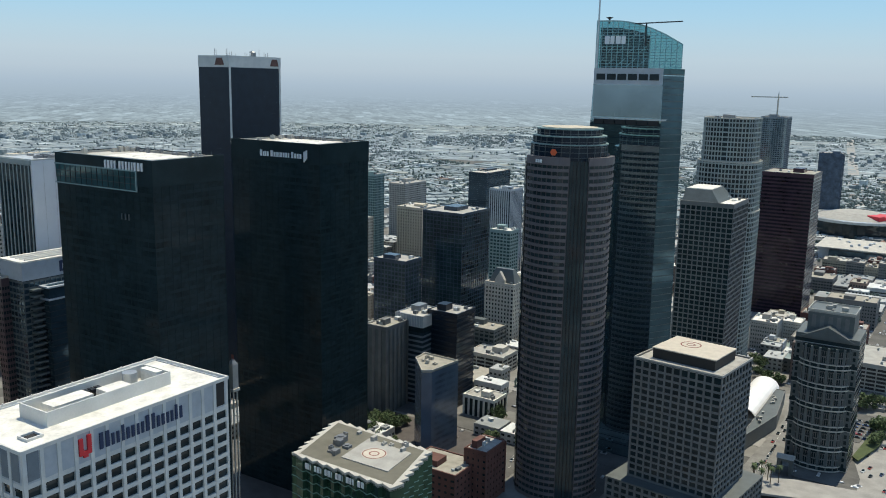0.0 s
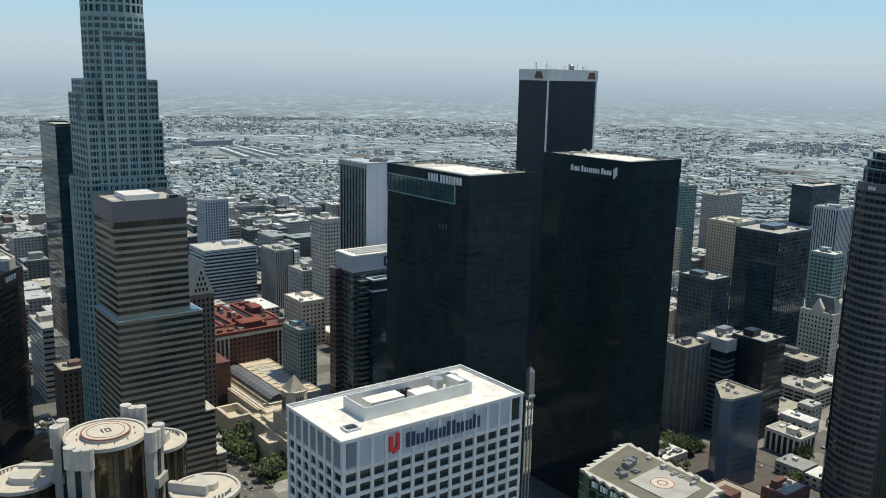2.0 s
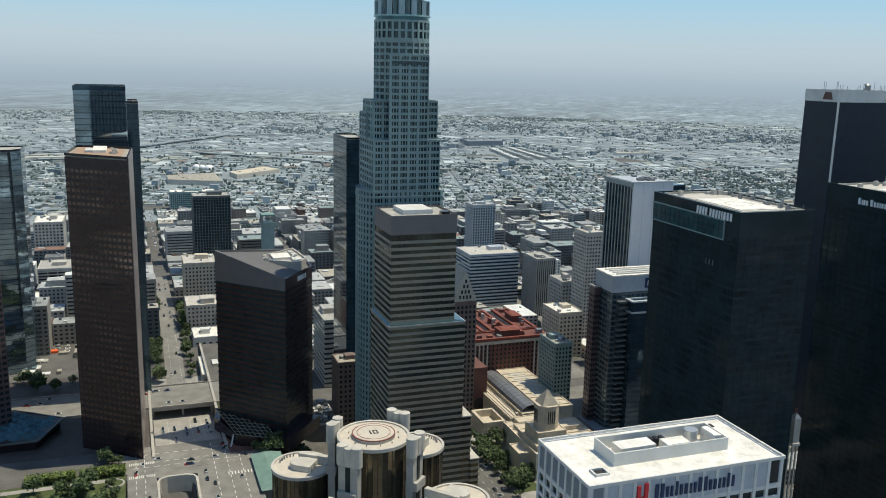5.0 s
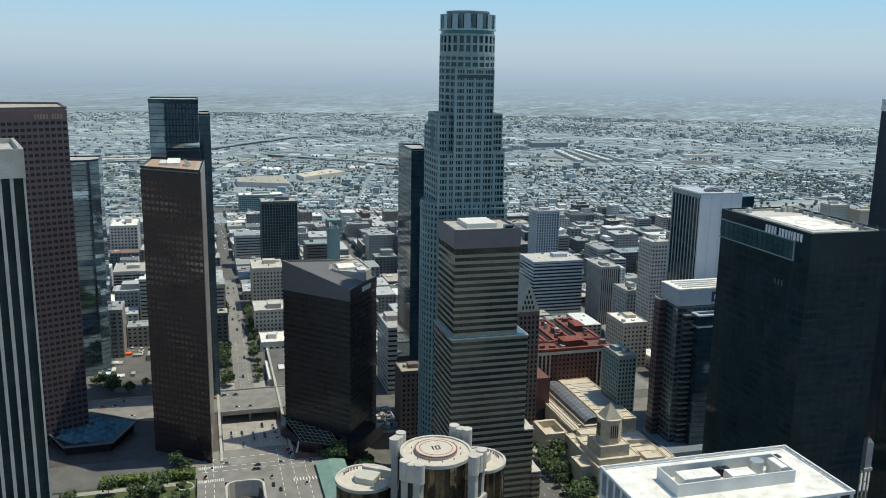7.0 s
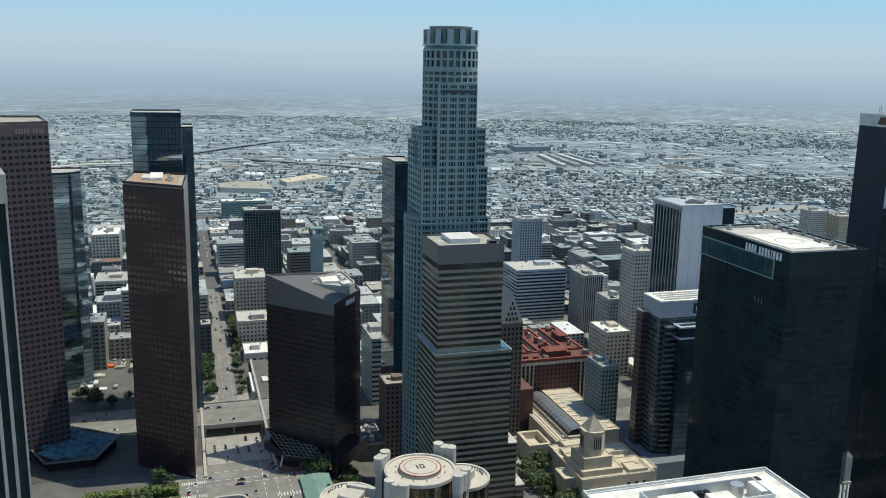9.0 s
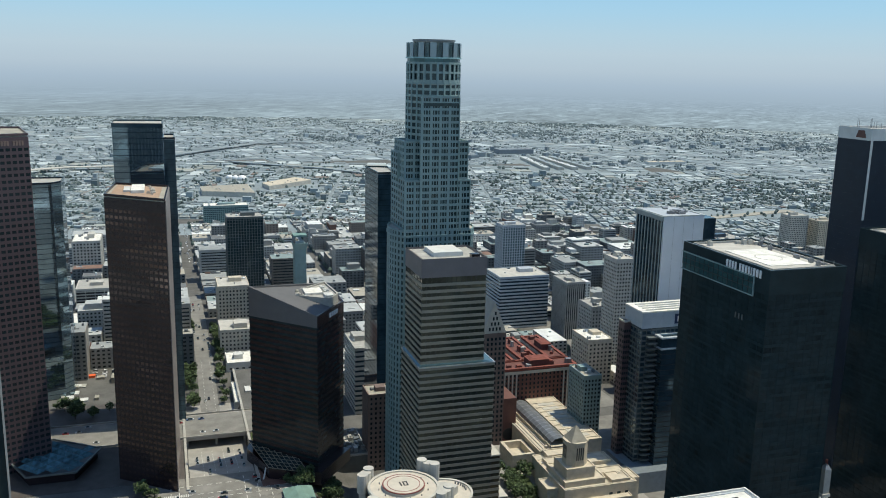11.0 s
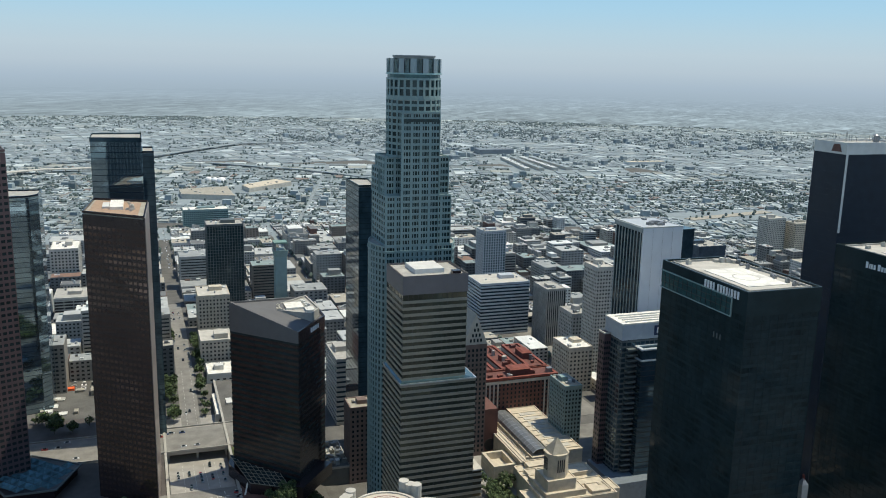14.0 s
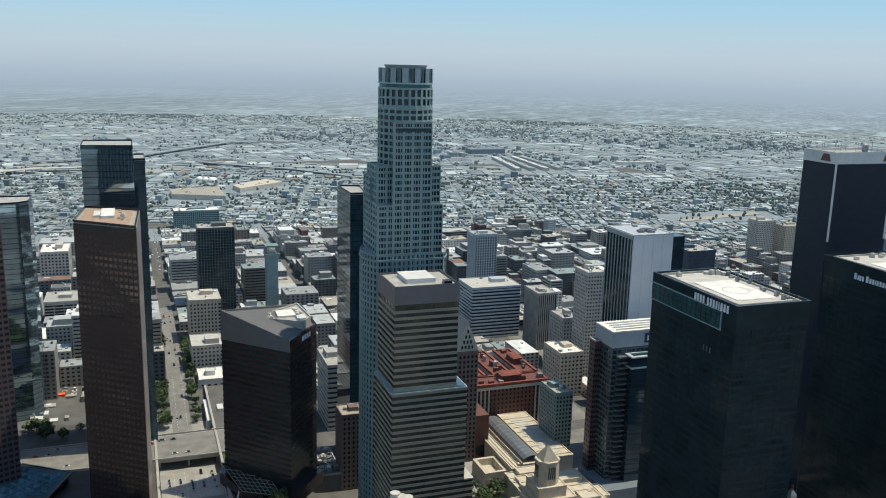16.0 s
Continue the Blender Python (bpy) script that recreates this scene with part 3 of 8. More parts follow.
def national_tower():
    x0, x1, y0, y1, top = -177.5, -110.5, -249.4, -206.3, 211.2
    r = dark_tower("office_tower", "black stone office tower with a white lettered sign", x0, x1, y0, y1, top, 9)
    widths = [1.3, 0.5, 0.9, 0.9, 1.3, 1.0, 0.9, 0.5, 1.0, 1.0, 0.9, 0.7, 1.2, 1.0, 1.0, 1.0]
    s = x0 + 44.0
    for k, w in enumerate(widths):
        tall = 3.4 if k in (0, 4, 12) else 2.6
        part("sign_bar", box(B(), s - w * 1.1, s, y1 + 0.4, y1 + 0.9, top - 8.6, top - 8.6 + tall), M["signwhite"], r)
        s -= w * 1.45 + (1.5 if k in (3, 11) else 0.5)
    for k in range(3):
        part("sign_mark", box(B(), s - 1.6 - k * 0.9, s - 1.0 - k * 0.9, y1 + 0.4, y1 + 0.9, top - 10.4 + 0.9 * k, top - 3.8 - 0.9 * (2 - k) * 0.5), M["signwhite"], r)
    return r


def slim_dark_tower():
    x0, x1, y0, y1, top = -35.0, -5.4, -329.5, -278.0, 261.0
    r = thing("office_tower", "slim dark blue tower with white crown panels and corner strips", "building", -20, -304)
    pts = rect(x0, x1, y0, y1)
    part("body", prism(B(), pts, 0, top - 8), M["navy"], r)
    for z in np.arange(150, top - 12, 4.0):
        part("window_band", ring(B(), offset(pts, 0.06), offset(pts, -0.5), z, z + 2.4), M["navy"], r)
    part("crown", ring(B(), offset(pts, 0.3), offset(pts, -0.8), top - 8, top), M["white"], r, "white crown panels")
    part("roof", prism(B(), offset(pts, -0.7), top - 4, top - 1.5), M["roof"], r)
    for x, y in pts:
        sx_, sy_ = (-1 if x == x0 else 1), (-1 if y == y0 else 1)
        part("corner_strip", box(B(), min(x, x + 0.3 * sx_), max(x, x + 0.3 * sx_), min(y, y - 1.7 * sy_), max(y, y - 1.7 * sy_), 200, top - 8), M["white"], r)
    part("sign_mark", prism(B(), rect(x0 + 4, x0 + 13, y1 + 0.3, y1 + 0.8), top - 6.5, top - 1.6, rect(x0 + 6, x0 + 11, y1 + 0.3, y1 + 0.8)), M["brickpave"], r)
    part("sign_mark", prism(B(), rect(x0 - 0.8, x0 - 0.3, y0 + 2.5, y0 + 11), top - 6.5, top - 1.6, rect(x0 - 0.8, x0 - 0.3, y0 + 4, y0 + 9)), M["brickpave"], r)
    rnd = random.Random(4)
    for k in range(14):
        x, y = rnd.uniform(x0 + 3, x1 - 3), rnd.uniform(y0 + 3, y1 - 3)
        part("antenna", box(B(), x - 0.1, x + 0.1, y - 0.1, y + 0.1, top - 2, top + rnd.uniform(1.5, 6)), M["greymetal"], r)
    part("dish_mount", box(B(), -22, -19.5, -318, -315, top - 2, top + 3.2), M["greymetal"], r)
    part("dish", prism(B(), circle(2.4, 16, -20.5, -316), top + 3.2, top + 4.4, circle(0.9, 16, -20.5, -316)), M["greymetal"], r)
    return r


def banded_tower(name, label, pts, z0, top, step, band, m_band, m_glass, proud=0.3, crown=0.0, m_crown=None, bay=0, pier=0.6, m_pier=None, roof=None, parapet=1.2, cat="building"):
    """A tower of glass between bands at each storey, with piers where bay is given."""
    pts = ccw(pts)
    cx, cy = sum(p[0] for p in pts) / len(pts), sum(p[1] for p in pts) / len(pts)
    r = thing(name, label, cat, cx, cy, z0)
    part("body", prism(B(), pts, z0, top - parapet - 0.5), m_glass, r)
    floors(r, pts, z0, top - crown - 0.5, step, band, m_band, proud)
    if bay:
        piers(r, pts, z0, top - crown, bay, pier, m_pier or m_band, proud + 0.12)
    if crown:
        part("crown_band", ring(B(), offset(pts, proud + 0.15), offset(pts, -0.4), top - crown, top), m_crown or m_band, r)
    roof_top(r, offset(pts, proud), top, roof or M["roof"], parapet, m_crown or m_band, 0.6)
    return r


def citi_tower():
    top = 187.0
    up = [(-33.0, -11.4), (1.2, -11.4), (1.2, 27.6), (-33.0, 27.6)]
    r = banded_tower("office_tower", "stepped office tower with grey stone bands and dark ribbon windows", up, 120, top, 3.9, 1.75, M["taupe"], M["g_olive"], 0.3, 11, M["crownstone"])
    zs = 124.0
    low = [(-35.5, -17.5), (3.5, -17.5), (3.5, 29.0), (-35.5, 29.0)]
    part("lower_body", prism(B(), low, 0, zs - 1), M["g_olive"], r)
    floors(r, low, 0, zs - 1, 3.9, 1.75, M["taupe"], 0.3)
    part("shoulder_roof", prism(B(), offset(low, 0.3), zs - 1, zs, offset(up, 0.3)), M["g_side"], r, "sloping blue glass shoulder")
    part("shoulder_trim", ring(B(), offset(low, 0.5), offset(low, -0.2), zs - 1.6, zs - 0.9), M["silver"], r)
    for k, (y0, y1, zt) in enumerate(((-23.5, -17.8, 62), (-29, -23.7, 34))):
        st = rect(-35.5 - k, -8, y0, y1)
        part("step_body", prism(B(), st, 0, zt), M["g_bronze"], r)
        floors(r, st, 0, zt, 3.9, 1.75, M["taupe"], 0.3)
        part("step_roof", prism(B(), offset(st, 0.4), zt, zt + 0.8), M["pale"], r)
    for poly, a0, a1 in ((up, 124, top - 11), (low, 40, zs - 1.6)):
        p, q = poly[3], poly[0]
        for (x, y), ang in [(c, along(p, q, 13)[1]) for c in along(p, q, 13)[0]]:
            part("mullion", box(B(), -0.12, 0.12, -0.16, 0.1, a0, a1), M["darkmetal"], r).matrix_basis = pose(x, y, 0, 0, 0, ang)
        p, q = poly[2], poly[3]
        for (x, y), ang in [(c, along(p, q, 11)[1]) for c in along(p, q, 11)[0]]:
            part("mullion", box(B(), -0.12, 0.12, -0.16, 0.1, a0, a1), M["darkmetal"], r).matrix_basis = pose(x, y, 0, 0, 0, ang)
    part("penthouse", box(B(), -24, -4, 0, 18, top - 1.5, top + 1.6), M["white"], r)
    part("stair_bulkhead", box(B(), -31, -27, -8, -3, top - 1.5, top + 1.2), M["brown"], r)
    return r


def round_tower():
    """The tallest tower: a square shaft with rounded sides that steps back, tier by tier, to a round top with a glass crown."""
    cx, cy = 41.0, 0.5
    r = thing("skyscraper", "tall pale green-grey stone tower of stepped tiers with round crown", "skyscraper", cx, cy)
    at = lambda pts: [(cx + u, cy + v) for u, v in pts]
    arc = lambda a0, a1, n, q: [(q * math.cos(radians(a0 + (a1 - a0) * i / n)), q * math.sin(radians(a0 + (a1 - a0) * i / n))) for i in range(n + 1)]
    low = at(arc(52, 128, 12, 28.0) + arc(232, 308, 12, 28.0))
    shaft = circle(17.0, 24, cx, cy, radians(7.5))
    mull = B()
    for pts, z0, z1, bay, wide in ((low, 0, 192, 6.0, 1.5), (at(rect(-17.0, 17.0, -20.5, 22.0)), 192, 224, 5.7, 1.6), (at(rect(0, 17.0, 9, 22.2)), 224, 240, 5.7, 1.6),
                                   (at(rect(-12.0, 12.0, -20.2, 21.2)), 224, 248, 5.6, 1.6), (at(rect(-17.5, -4, -12.0, 12.0)), 0, 276, 6.0, 1.7), (at(rect(4, 17.5, -12.0, 12.0)), 224, 276, 6.0, 1.7), (shaft, 224, 284, 4.4, 1.1)):
        part("tier", prism(B(), pts, z0, z1 - 0.6), M["g_deep"], r)
        floors(r, pts, z0, z1, 4.0, 1.5, M["teal"], 0.35)
        piers(r, pts, z0, z1, bay, wide, M["teal"], 0.42)
        for p, q in zip(pts, pts[1:] + pts[:1]):
            if math.dist(p, q) > 5 and max(p[0], q[0]) < cx + 15:
                places, a = along(p, q, max(1, round(math.dist(p, q) / bay)) * 3)
                ca, sa = math.cos(radians(a)), math.sin(radians(a))
                for k, (x, y) in enumerate(places[:-1]):
                    if k % 3:
                        prism(mull, [(x + u * ca - v * sa, y + u * sa + v * ca) for u, v in ((-0.2, -0.22), (0.2, -0.22), (0.2, 0.05), (-0.2, 0.05))], max(z0, 60), z1)
        roof_top(r, offset(pts, 0.35), z1 + 0.8, M["roof"], 1.0, M["teal"], 0.6)
    tagged(part("window_mullions", mull, M["teal"], r), kind="stuff")
    # corner ledge of the rounded sides, dark slot under the top tier
    part("ledge", ring(B(), offset(low, 0.9), offset(low, -0.6), 188.5, 189.6), M["teal"], r)
    part("slot_glazing", prism(B(), at(rect(-18.0, -4.2, -11.4, 11.4)), 270.6, 272.6), M["g_deep"], r)
    top = circle(16.6, 26, cx, cy, 0.1)
    part("belvedere", prism(B(), circle(16.2, 26, cx, cy, 0.1), 284.3, 309), M["g_deep"], r)
    for z in (284.6, 290.4, 296.0):
        part("belvedere_band", ring(B(), offset(top, 0.7), offset(top, -0.8), z, z + (1.9 if z < 290 else 1.3)), M["teal"], r)
    piers(r, top, 284.6, 296.0, 99, 1.5, M["teal"], 0.6)
    part("lantern_glazing", prism(B(), circle(16.9, 26, cx, cy, 0.1), 297.3, 299.6), M["g_teal"], r, "teal glass strip")
    part("crown_ledge", ring(B(), circle(17.7, 40, cx, cy), circle(15.5, 40, cx, cy), 299.4, 300.3), M["crowngreen"], r)
    for i in range(14):
        a0 = 2 * math.pi * i / 14
        for t0, t1, q, h, m in ((0.03, 0.25, 17.5, 309.0, M["skypanel"]), (0.27, 0.43, 16.9, 308.2, M["g_deep"])):
            seg = [(cx + qq * math.cos(a0 + t), cy + qq * math.sin(a0 + t)) for qq, t in ((15.0, t0), (q, t0), (q, (t0 + t1) / 2), (q, t1), (15.0, t1))]
            part("crown_panel", prism(B(), seg, 300.2, h), m, r)
        for k in range(4):
            t = a0 + 0.29 + 0.04 * k
            part("crown_bar", prism(B(), circle(0.14, 5, cx + 17.2 * math.cos(t), cy + 17.2 * math.sin(t)), 300.2, 308.6), M["teal"], r)
    part("helipad", prism(B(), circle(13.0, 32, cx, cy), 309, 310.4), M["concrete"], r)
    part("helipad_edge", ring(B(), circle(13.6, 32, cx, cy), circle(12.8, 32, cx, cy), 310.0, 311.0), M["greymetal"], r)
    return r


def chamfer_tower():
    """The low dark brown tower with a slanting grey crown."""
    c = {"l": (75.0, 115.3), "f": (36.0, 76.5), "r": (69.0, 53.0), "b": (110.0, 56.0)}
    pts = [c["l"], c["f"], c["r"], c["b"]]
    r = thing("office_tower", "dark brown glass office block with a sloping grey crown", "building", 70, 78, 20)
    part("body", prism(B(), pts, 20, 130), M["brown"], r)
    floors(r, pts, 30, 130, 3.9, 1.7, M["g_black"], 0.12, "window_band")
    lo = {"l": 133.6, "f": 134.8, "r": 127.0, "b": 130.0}
    hi = {"l": 149.2, "f": 137.0, "r": 136.8, "b": 140.0}
    out = dict(zip("lfrb", offset(pts, 0.25)))
    for p, q, m in (("l", "f", M["crowngrey"]), ("f", "r", M["brown"]), ("r", "b", M["brown"]), ("b", "l", M["crowngrey"])):
        bm = B()
        inn = dict(zip("lfrb", offset(pts, -0.9)))
        v = [bm.verts.new(w) for w in ((*out[p], 129), (*out[q], 129), (*out[q], hi[q]), (*out[p], hi[p]), (*inn[p], 129), (*inn[q], 129), (*inn[q], hi[q]), (*inn[p], hi[p]))]
        for f in ((0, 1, 2, 3), (7, 6, 5, 4), (3, 2, 6, 7), (1, 0, 4, 5), (0, 3, 7, 4), (2, 1, 5, 6)):
            bm.faces.new([v[i] for i in f])
        part("crown_side", bm, m, r, "smooth grey metal crown" if m is M["crowngrey"] else "")
    inn = dict(zip("lfrb", offset(pts, -0.9)))
    bm = B()
    v = {k: bm.verts.new((*inn[k], hi[k] - 1.3)) for k in "lfrb"}
    bm.faces.new((v["l"], v["f"], v["r"]))
    bm.faces.new((v["l"], v["r"], v["b"]))
    part("roof", bm, M["crowngrey"], r, "sloping grey metal roof")
    part("roof_well", prism(B(), [(60, 64), (72, 57), (104, 60), (78, 92)], 134, 140.9), M["roof"], r, "sunken roof deck")
    part("well_rim", ring(B(), [(59, 63.4), (71.8, 56), (106, 59.2), (78, 94)], [(60, 64), (72, 57), (104, 60), (78, 92)], 134, 142.0), M["concrete"], r)
    part("fan_deck", box(B(), 66, 74, 60, 66, 140.5, 142.4), M["white"], r)
    part("penthouse", box(B(), 74, 88, 66, 78, 134, 142.4), M["whiteroof"], r)
    roof_clutter(r, 62, 92, 60, 66, 140.8, 12, 3, M["white"], 3)
    roof_clutter(r, 68, 84, 79, 86, 140.8, 9, 4, M["pale"], 3)
    places, ang = along(c["f"], c["r"], 12, ends=False)
    for k, w in enumerate((2.2, 2.2, 2.2, 1.9)):
        ob = part("sign_bar", box(B(), -w / 2, w / 2, -0.8, -0.4, 0, 3.0), M["signwhite"], r)
        x, y = places[5 + k]
        ob.matrix_basis = pose(x, y, 131.5, 0, 0, ang)
    return r



def granite_grid_tower(name, label, pts, z0, top, m_wall, bay, step, wide, high, faces, limit=240, glazing="g_black"):
    pts = ccw(pts)
    cx, cy = sum(p[0] for p in pts) / len(pts), sum(p[1] for p in pts) / len(pts)
    r = thing(name, label, "building", cx, cy, z0)
    part("body", prism(B(), pts, z0, top - 2.2), m_wall, r)
    roof_top(r, offset(pts, 0.05), top, M["tanroof"], 1.4, m_wall, 0.7)
    for e in faces:
        p, q = pts[e], pts[(e + 1) % len(pts)]
        n = max(2, round(math.dist(p, q) / bay))
        rows = int((top - 9 - z0) / step)
        panes(r, p, q, top - 7 - rows * step, rows, n, step, wide, high, M[glazing], 0.05, limit=limit)
    return r


def ribbed_tower():
    """Black bank tower with tall pale ribs, at the edge of the view."""
    top = 248.0
    r = thing("office_tower", "black glass tower with tall pale stone ribs", "building", -155, 250)
    m = pose(-171.0, 224.0, 0, 0, 0, 14)
    pts = [tuple((m @ Vector((u, v, 0))).to_2d()) for u, v in rect(0, 45, 0, 45)]
    part("body", prism(B(), pts, 0, top - 3), M["g_black"], r)
    piers(r, pts, 0, top, 3.8, 1.15, M["concrete"], 0.6)
    part("crown_band", ring(B(), offset(pts, 0.75), offset(pts, -0.5), top - 10, top), M["concrete"], r)
    part("roof", prism(B(), offset(pts, -0.4), top - 4, top - 2), M["roof"], r)
    return r


def lobed_tower():
    """Round-shouldered granite tower with corner glass strips and a stepped glass crown."""
    cx, cy, rad = -280.0, -307.0, 25.5
    r = thing("office_tower", "mauve granite tower with bowed fronts and a stepped glass crown", "building", cx, cy)
    base_a = radians(128)
    pts = []
    for k in range(4):
        for t in np.linspace(-0.60, 0.60, 9):
            a = base_a + math.pi / 4 + k * math.pi / 2 + t
            rr = rad * (1.0 if abs(t) < 0.5 else 0.985)
            pts.append((cx + rr * math.cos(a), cy + rr * math.sin(a)))
    pts = ccw(pts)
    part("body", prism(B(), pts, 0, 204), M["g_strip"], r)
    step = 3.95
    for k in (0, 1, 3):
        a0 = base_a + math.pi / 4 + k * math.pi / 2
        arc = [(cx + rad * math.cos(a0 + t), cy + rad * math.sin(a0 + t)) for t in np.linspace(-0.56, 0.56, 11)]
        arc_in = [(cx + (rad - 2) * math.cos(a0 + t), cy + (rad - 2) * math.sin(a0 + t)) for t in np.linspace(0.56, -0.56, 11)]
        bm = B()
        shape = [(cx + (rad + 0.6) * math.cos(a0 + t), cy + (rad + 0.6) * math.sin(a0 + t)) for t in np.linspace(-0.56, 0.56, 11)] + arc_in
        me = mesh_from("spandrel", prism(bm, shape, 0, 1.75), M["pwc"])
        for f in range(51):
            part("spandrel", me, None, r).location.z = 0.5 + f * step
        pm = mesh_from("pier", box(B(), -0.3, 0.3, -0.12, 1, 0, 204), M["pwcpier"])
        for t in np.linspace(-0.56, 0.56, 10):
            a = a0 + t
            ob = part("pier", pm, None, r)
            ob.matrix_basis = pose(cx + rad * math.cos(a), cy + rad * math.sin(a), 0, 0, 0, math.degrees(a) + 90)
        gm_ = mesh_from("strip_mullion", box(B(), -0.12, 0.12, -0.25, 0.4, 0, 204), M["darkmetal"])
        for t in (-0.74, -0.66, 0.66, 0.74):
            ob = part("strip_mullion", gm_, None, r)
            ob.matrix_basis = pose(cx + rad * 0.975 * math.cos(a0 + t), cy + rad * 0.975 * math.sin(a0 + t), 0, 0, 0, math.degrees(a0 + t) + 90)
        shape2 = [(cx + (rad + 0.9) * math.cos(a0 + t), cy + (rad + 0.9) * math.sin(a0 + t)) for t in np.linspace(-0.58, 0.58, 11)] + arc_in
        part("cornice", prism(B(), shape2, 201.5, 206), M["pwc"], r)
    for z0, z1, q in ((204, 212.5, 22.0), (212.5, 217, 20.8), (217, 221, 18.5)):
        c = circle(q, 28, cx, cy)
        part("crown_tier", prism(B(), c, z0, z1), M["g_navy"], r)
        floors(r, c, z0 + 1.5, z1, 2.8, 0.3, M["slate"], 0.2, "crown_rail")
        piers(r, c, z0, z1, 99, 0.3, M["slate"], 0.25, "crown_post")
        part("crown_roof", prism(B(), circle(q + 0.7, 28, cx, cy), z1 - 0.2, z1 + 0.5), M["teal"], r)
    part("roof", prism(B(), circle(16, 28, cx, cy), 221.5, 222), M["cream"], r)
    a = radians(92)
    ob = part("sign_mark", prism(B(), circle(2.0, 6), 0, 0.4), M["signorange"], r)
    ob.matrix_basis = Matrix.Translation((cx + 22.4 * math.cos(a), cy + 22.4 * math.sin(a), 208.5)) @ pose(0, 0, 0, 90, 0, 92 + 90)
    for t in (79.0, 75.5, 72.0):
        a = radians(t)
        ob = part("sign_bar", box(B(), -0.5, 0.5, -0.5, 0.2, 0, 1.8), M["signwhite"], r)
        ob.matrix_basis = pose(cx + (rad + 0.9) * math.cos(a), cy + (rad + 0.9) * math.sin(a), 202.6, 0, 0, math.degrees(a) + 90)
    return r


def sail_tower():
    """Glass skyscraper with a sail-shaped crown, a spire and mirror-like fronts."""
    r = thing("skyscraper", "tall mirrored blue glass skyscraper with a sail-shaped lattice crown and spire", "skyscraper", -288, -398)
    top = 256.0
    plan = ccw([(-266.0, -372.0), (-312.0, -370.3), (-320.0, -386.0), (-309.0, -420.0), (-262.0, -420.0)])
    low = ccw([(-257.0, -372.2), (-314.5, -370.2), (-323.0, -387.0), (-311.0, -426.0), (-256.0, -426.0)])
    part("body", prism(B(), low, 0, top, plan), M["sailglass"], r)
    for z in np.arange(8, top - 2, 4.1):
        k = z / top
        ptsz = [tuple(Vector(a).lerp(Vector(b), k)) for a, b in zip(low, plan)]
        part("floor_line", ring(B(), offset(ptsz, 0.12), offset(ptsz, -0.3), z, z + 0.3), M["g_navy"], r)
    part("band", box(B(), 0, 46.0, -0.4, 0.6, 246.5, 256.5), M["greypanel"], r).matrix_basis = pose(-266.0, -372.0, 0, 0, 0, 177.9)
    bm = B()
    v = [bm.verts.new(w) for w in ((-314.5, -370.05, 20), (-323.2, -386.9, 20), (-320.2, -385.9, 252), (-312.05, -370.15, 252), (-314.2, -370.6, 20), (-322.7, -387.3, 20), (-319.7, -386.3, 252), (-311.6, -370.6, 252))]
    for f in ((0, 1, 2, 3), (7, 6, 5, 4), (0, 4, 5, 1), (1, 5, 6, 2), (2, 6, 7, 3), (3, 7, 4, 0)):
        bm.faces.new([v[i] for i in f])
    bmesh.ops.recalc_face_normals(bm, faces=bm.faces)
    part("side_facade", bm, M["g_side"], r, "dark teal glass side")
    part("upper_band", ring(B(), offset(plan, 0.2), offset(plan, -1), 252.5, 256.4), M["g_teal"], r)
    for k in range(6):
        p = Vector((-266.0, -372.0)).lerp(Vector((-312.0, -370.3)), 0.04 + 0.155 * k)
        ob = part("band_opening", box(B(), 0, 6.0, -0.7, -0.1, 249.2, 253.0), M["g_black"], r)
        ob.matrix_basis = pose(p.x, p.y, 0, 0, 0, 178.0)
    for k in range(6):
        p = Vector((-266.0, -372.0)).lerp(Vector((-312.0, -370.3)), 0.03 + 0.16 * k)
        ob = part("terrace_opening", box(B(), 0, 6.6, -0.75, -0.2, 221.5, 224.5), M["black"], r)
        ob.matrix_basis = pose(p.x - 0.2, p.y + 0.2, 0, 0, 0, 178.0)
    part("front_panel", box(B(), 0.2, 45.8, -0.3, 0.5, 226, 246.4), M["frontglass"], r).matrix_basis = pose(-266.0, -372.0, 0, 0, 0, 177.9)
    part("terrace", ring(B(), offset(plan, 0.4), offset(plan, -1), 224.6, 225.6), M["silver"], r)
    for z in np.arange(60, 256, 4.1):
        ob = part("balcony_edge", box(B(), 0.3, 17.2, -0.4, 0.4, z, z + 0.5), M["slate"], r)
        ob.matrix_basis = pose(-312.0 - 2.5 * (1 - z / 256), -370.3, 0, 0, 0, math.degrees(math.atan2(-15.7, -8.2)))
    # sail crown: a lattice over a dark core
    def sail(u):
        return 286 - 14.5 * max(0.0, (u - 0.2) / 0.8) ** 1.9
    a, b = Vector((-265.5, -374.0)), Vector((-317.5, -387.0))
    bm = B()
    front, back = [], []
    for i in range(17):
        u = i / 16
        p = a.lerp(b, u)
        front.append((p, sail(u)))
    front_all, front = front, front[1:11]
    vb = [bm.verts.new((p.x + 3, p.y - 5, 250)) for p, h in front]
    vt = [bm.verts.new((p.x + 3, p.y - 5, h - 4)) for p, h in front]
    wb = [bm.verts.new((p.x + 6, p.y - 18, 250)) for p, h in front]
    wt = [bm.verts.new((p.x + 6, p.y - 18, h - 4)) for p, h in front]
    for i in range(9):
        bm.faces.new((vb[i], vb[i + 1], vt[i + 1], vt[i]))
        bm.faces.new((vt[i], vt[i + 1], wt[i + 1], wt[i]))
        bm.faces.new((wb[i + 1], wb[i], wt[i], wt[i + 1]))
    part("crown_core", bm, M["g_navy"], r)
    front = front_all
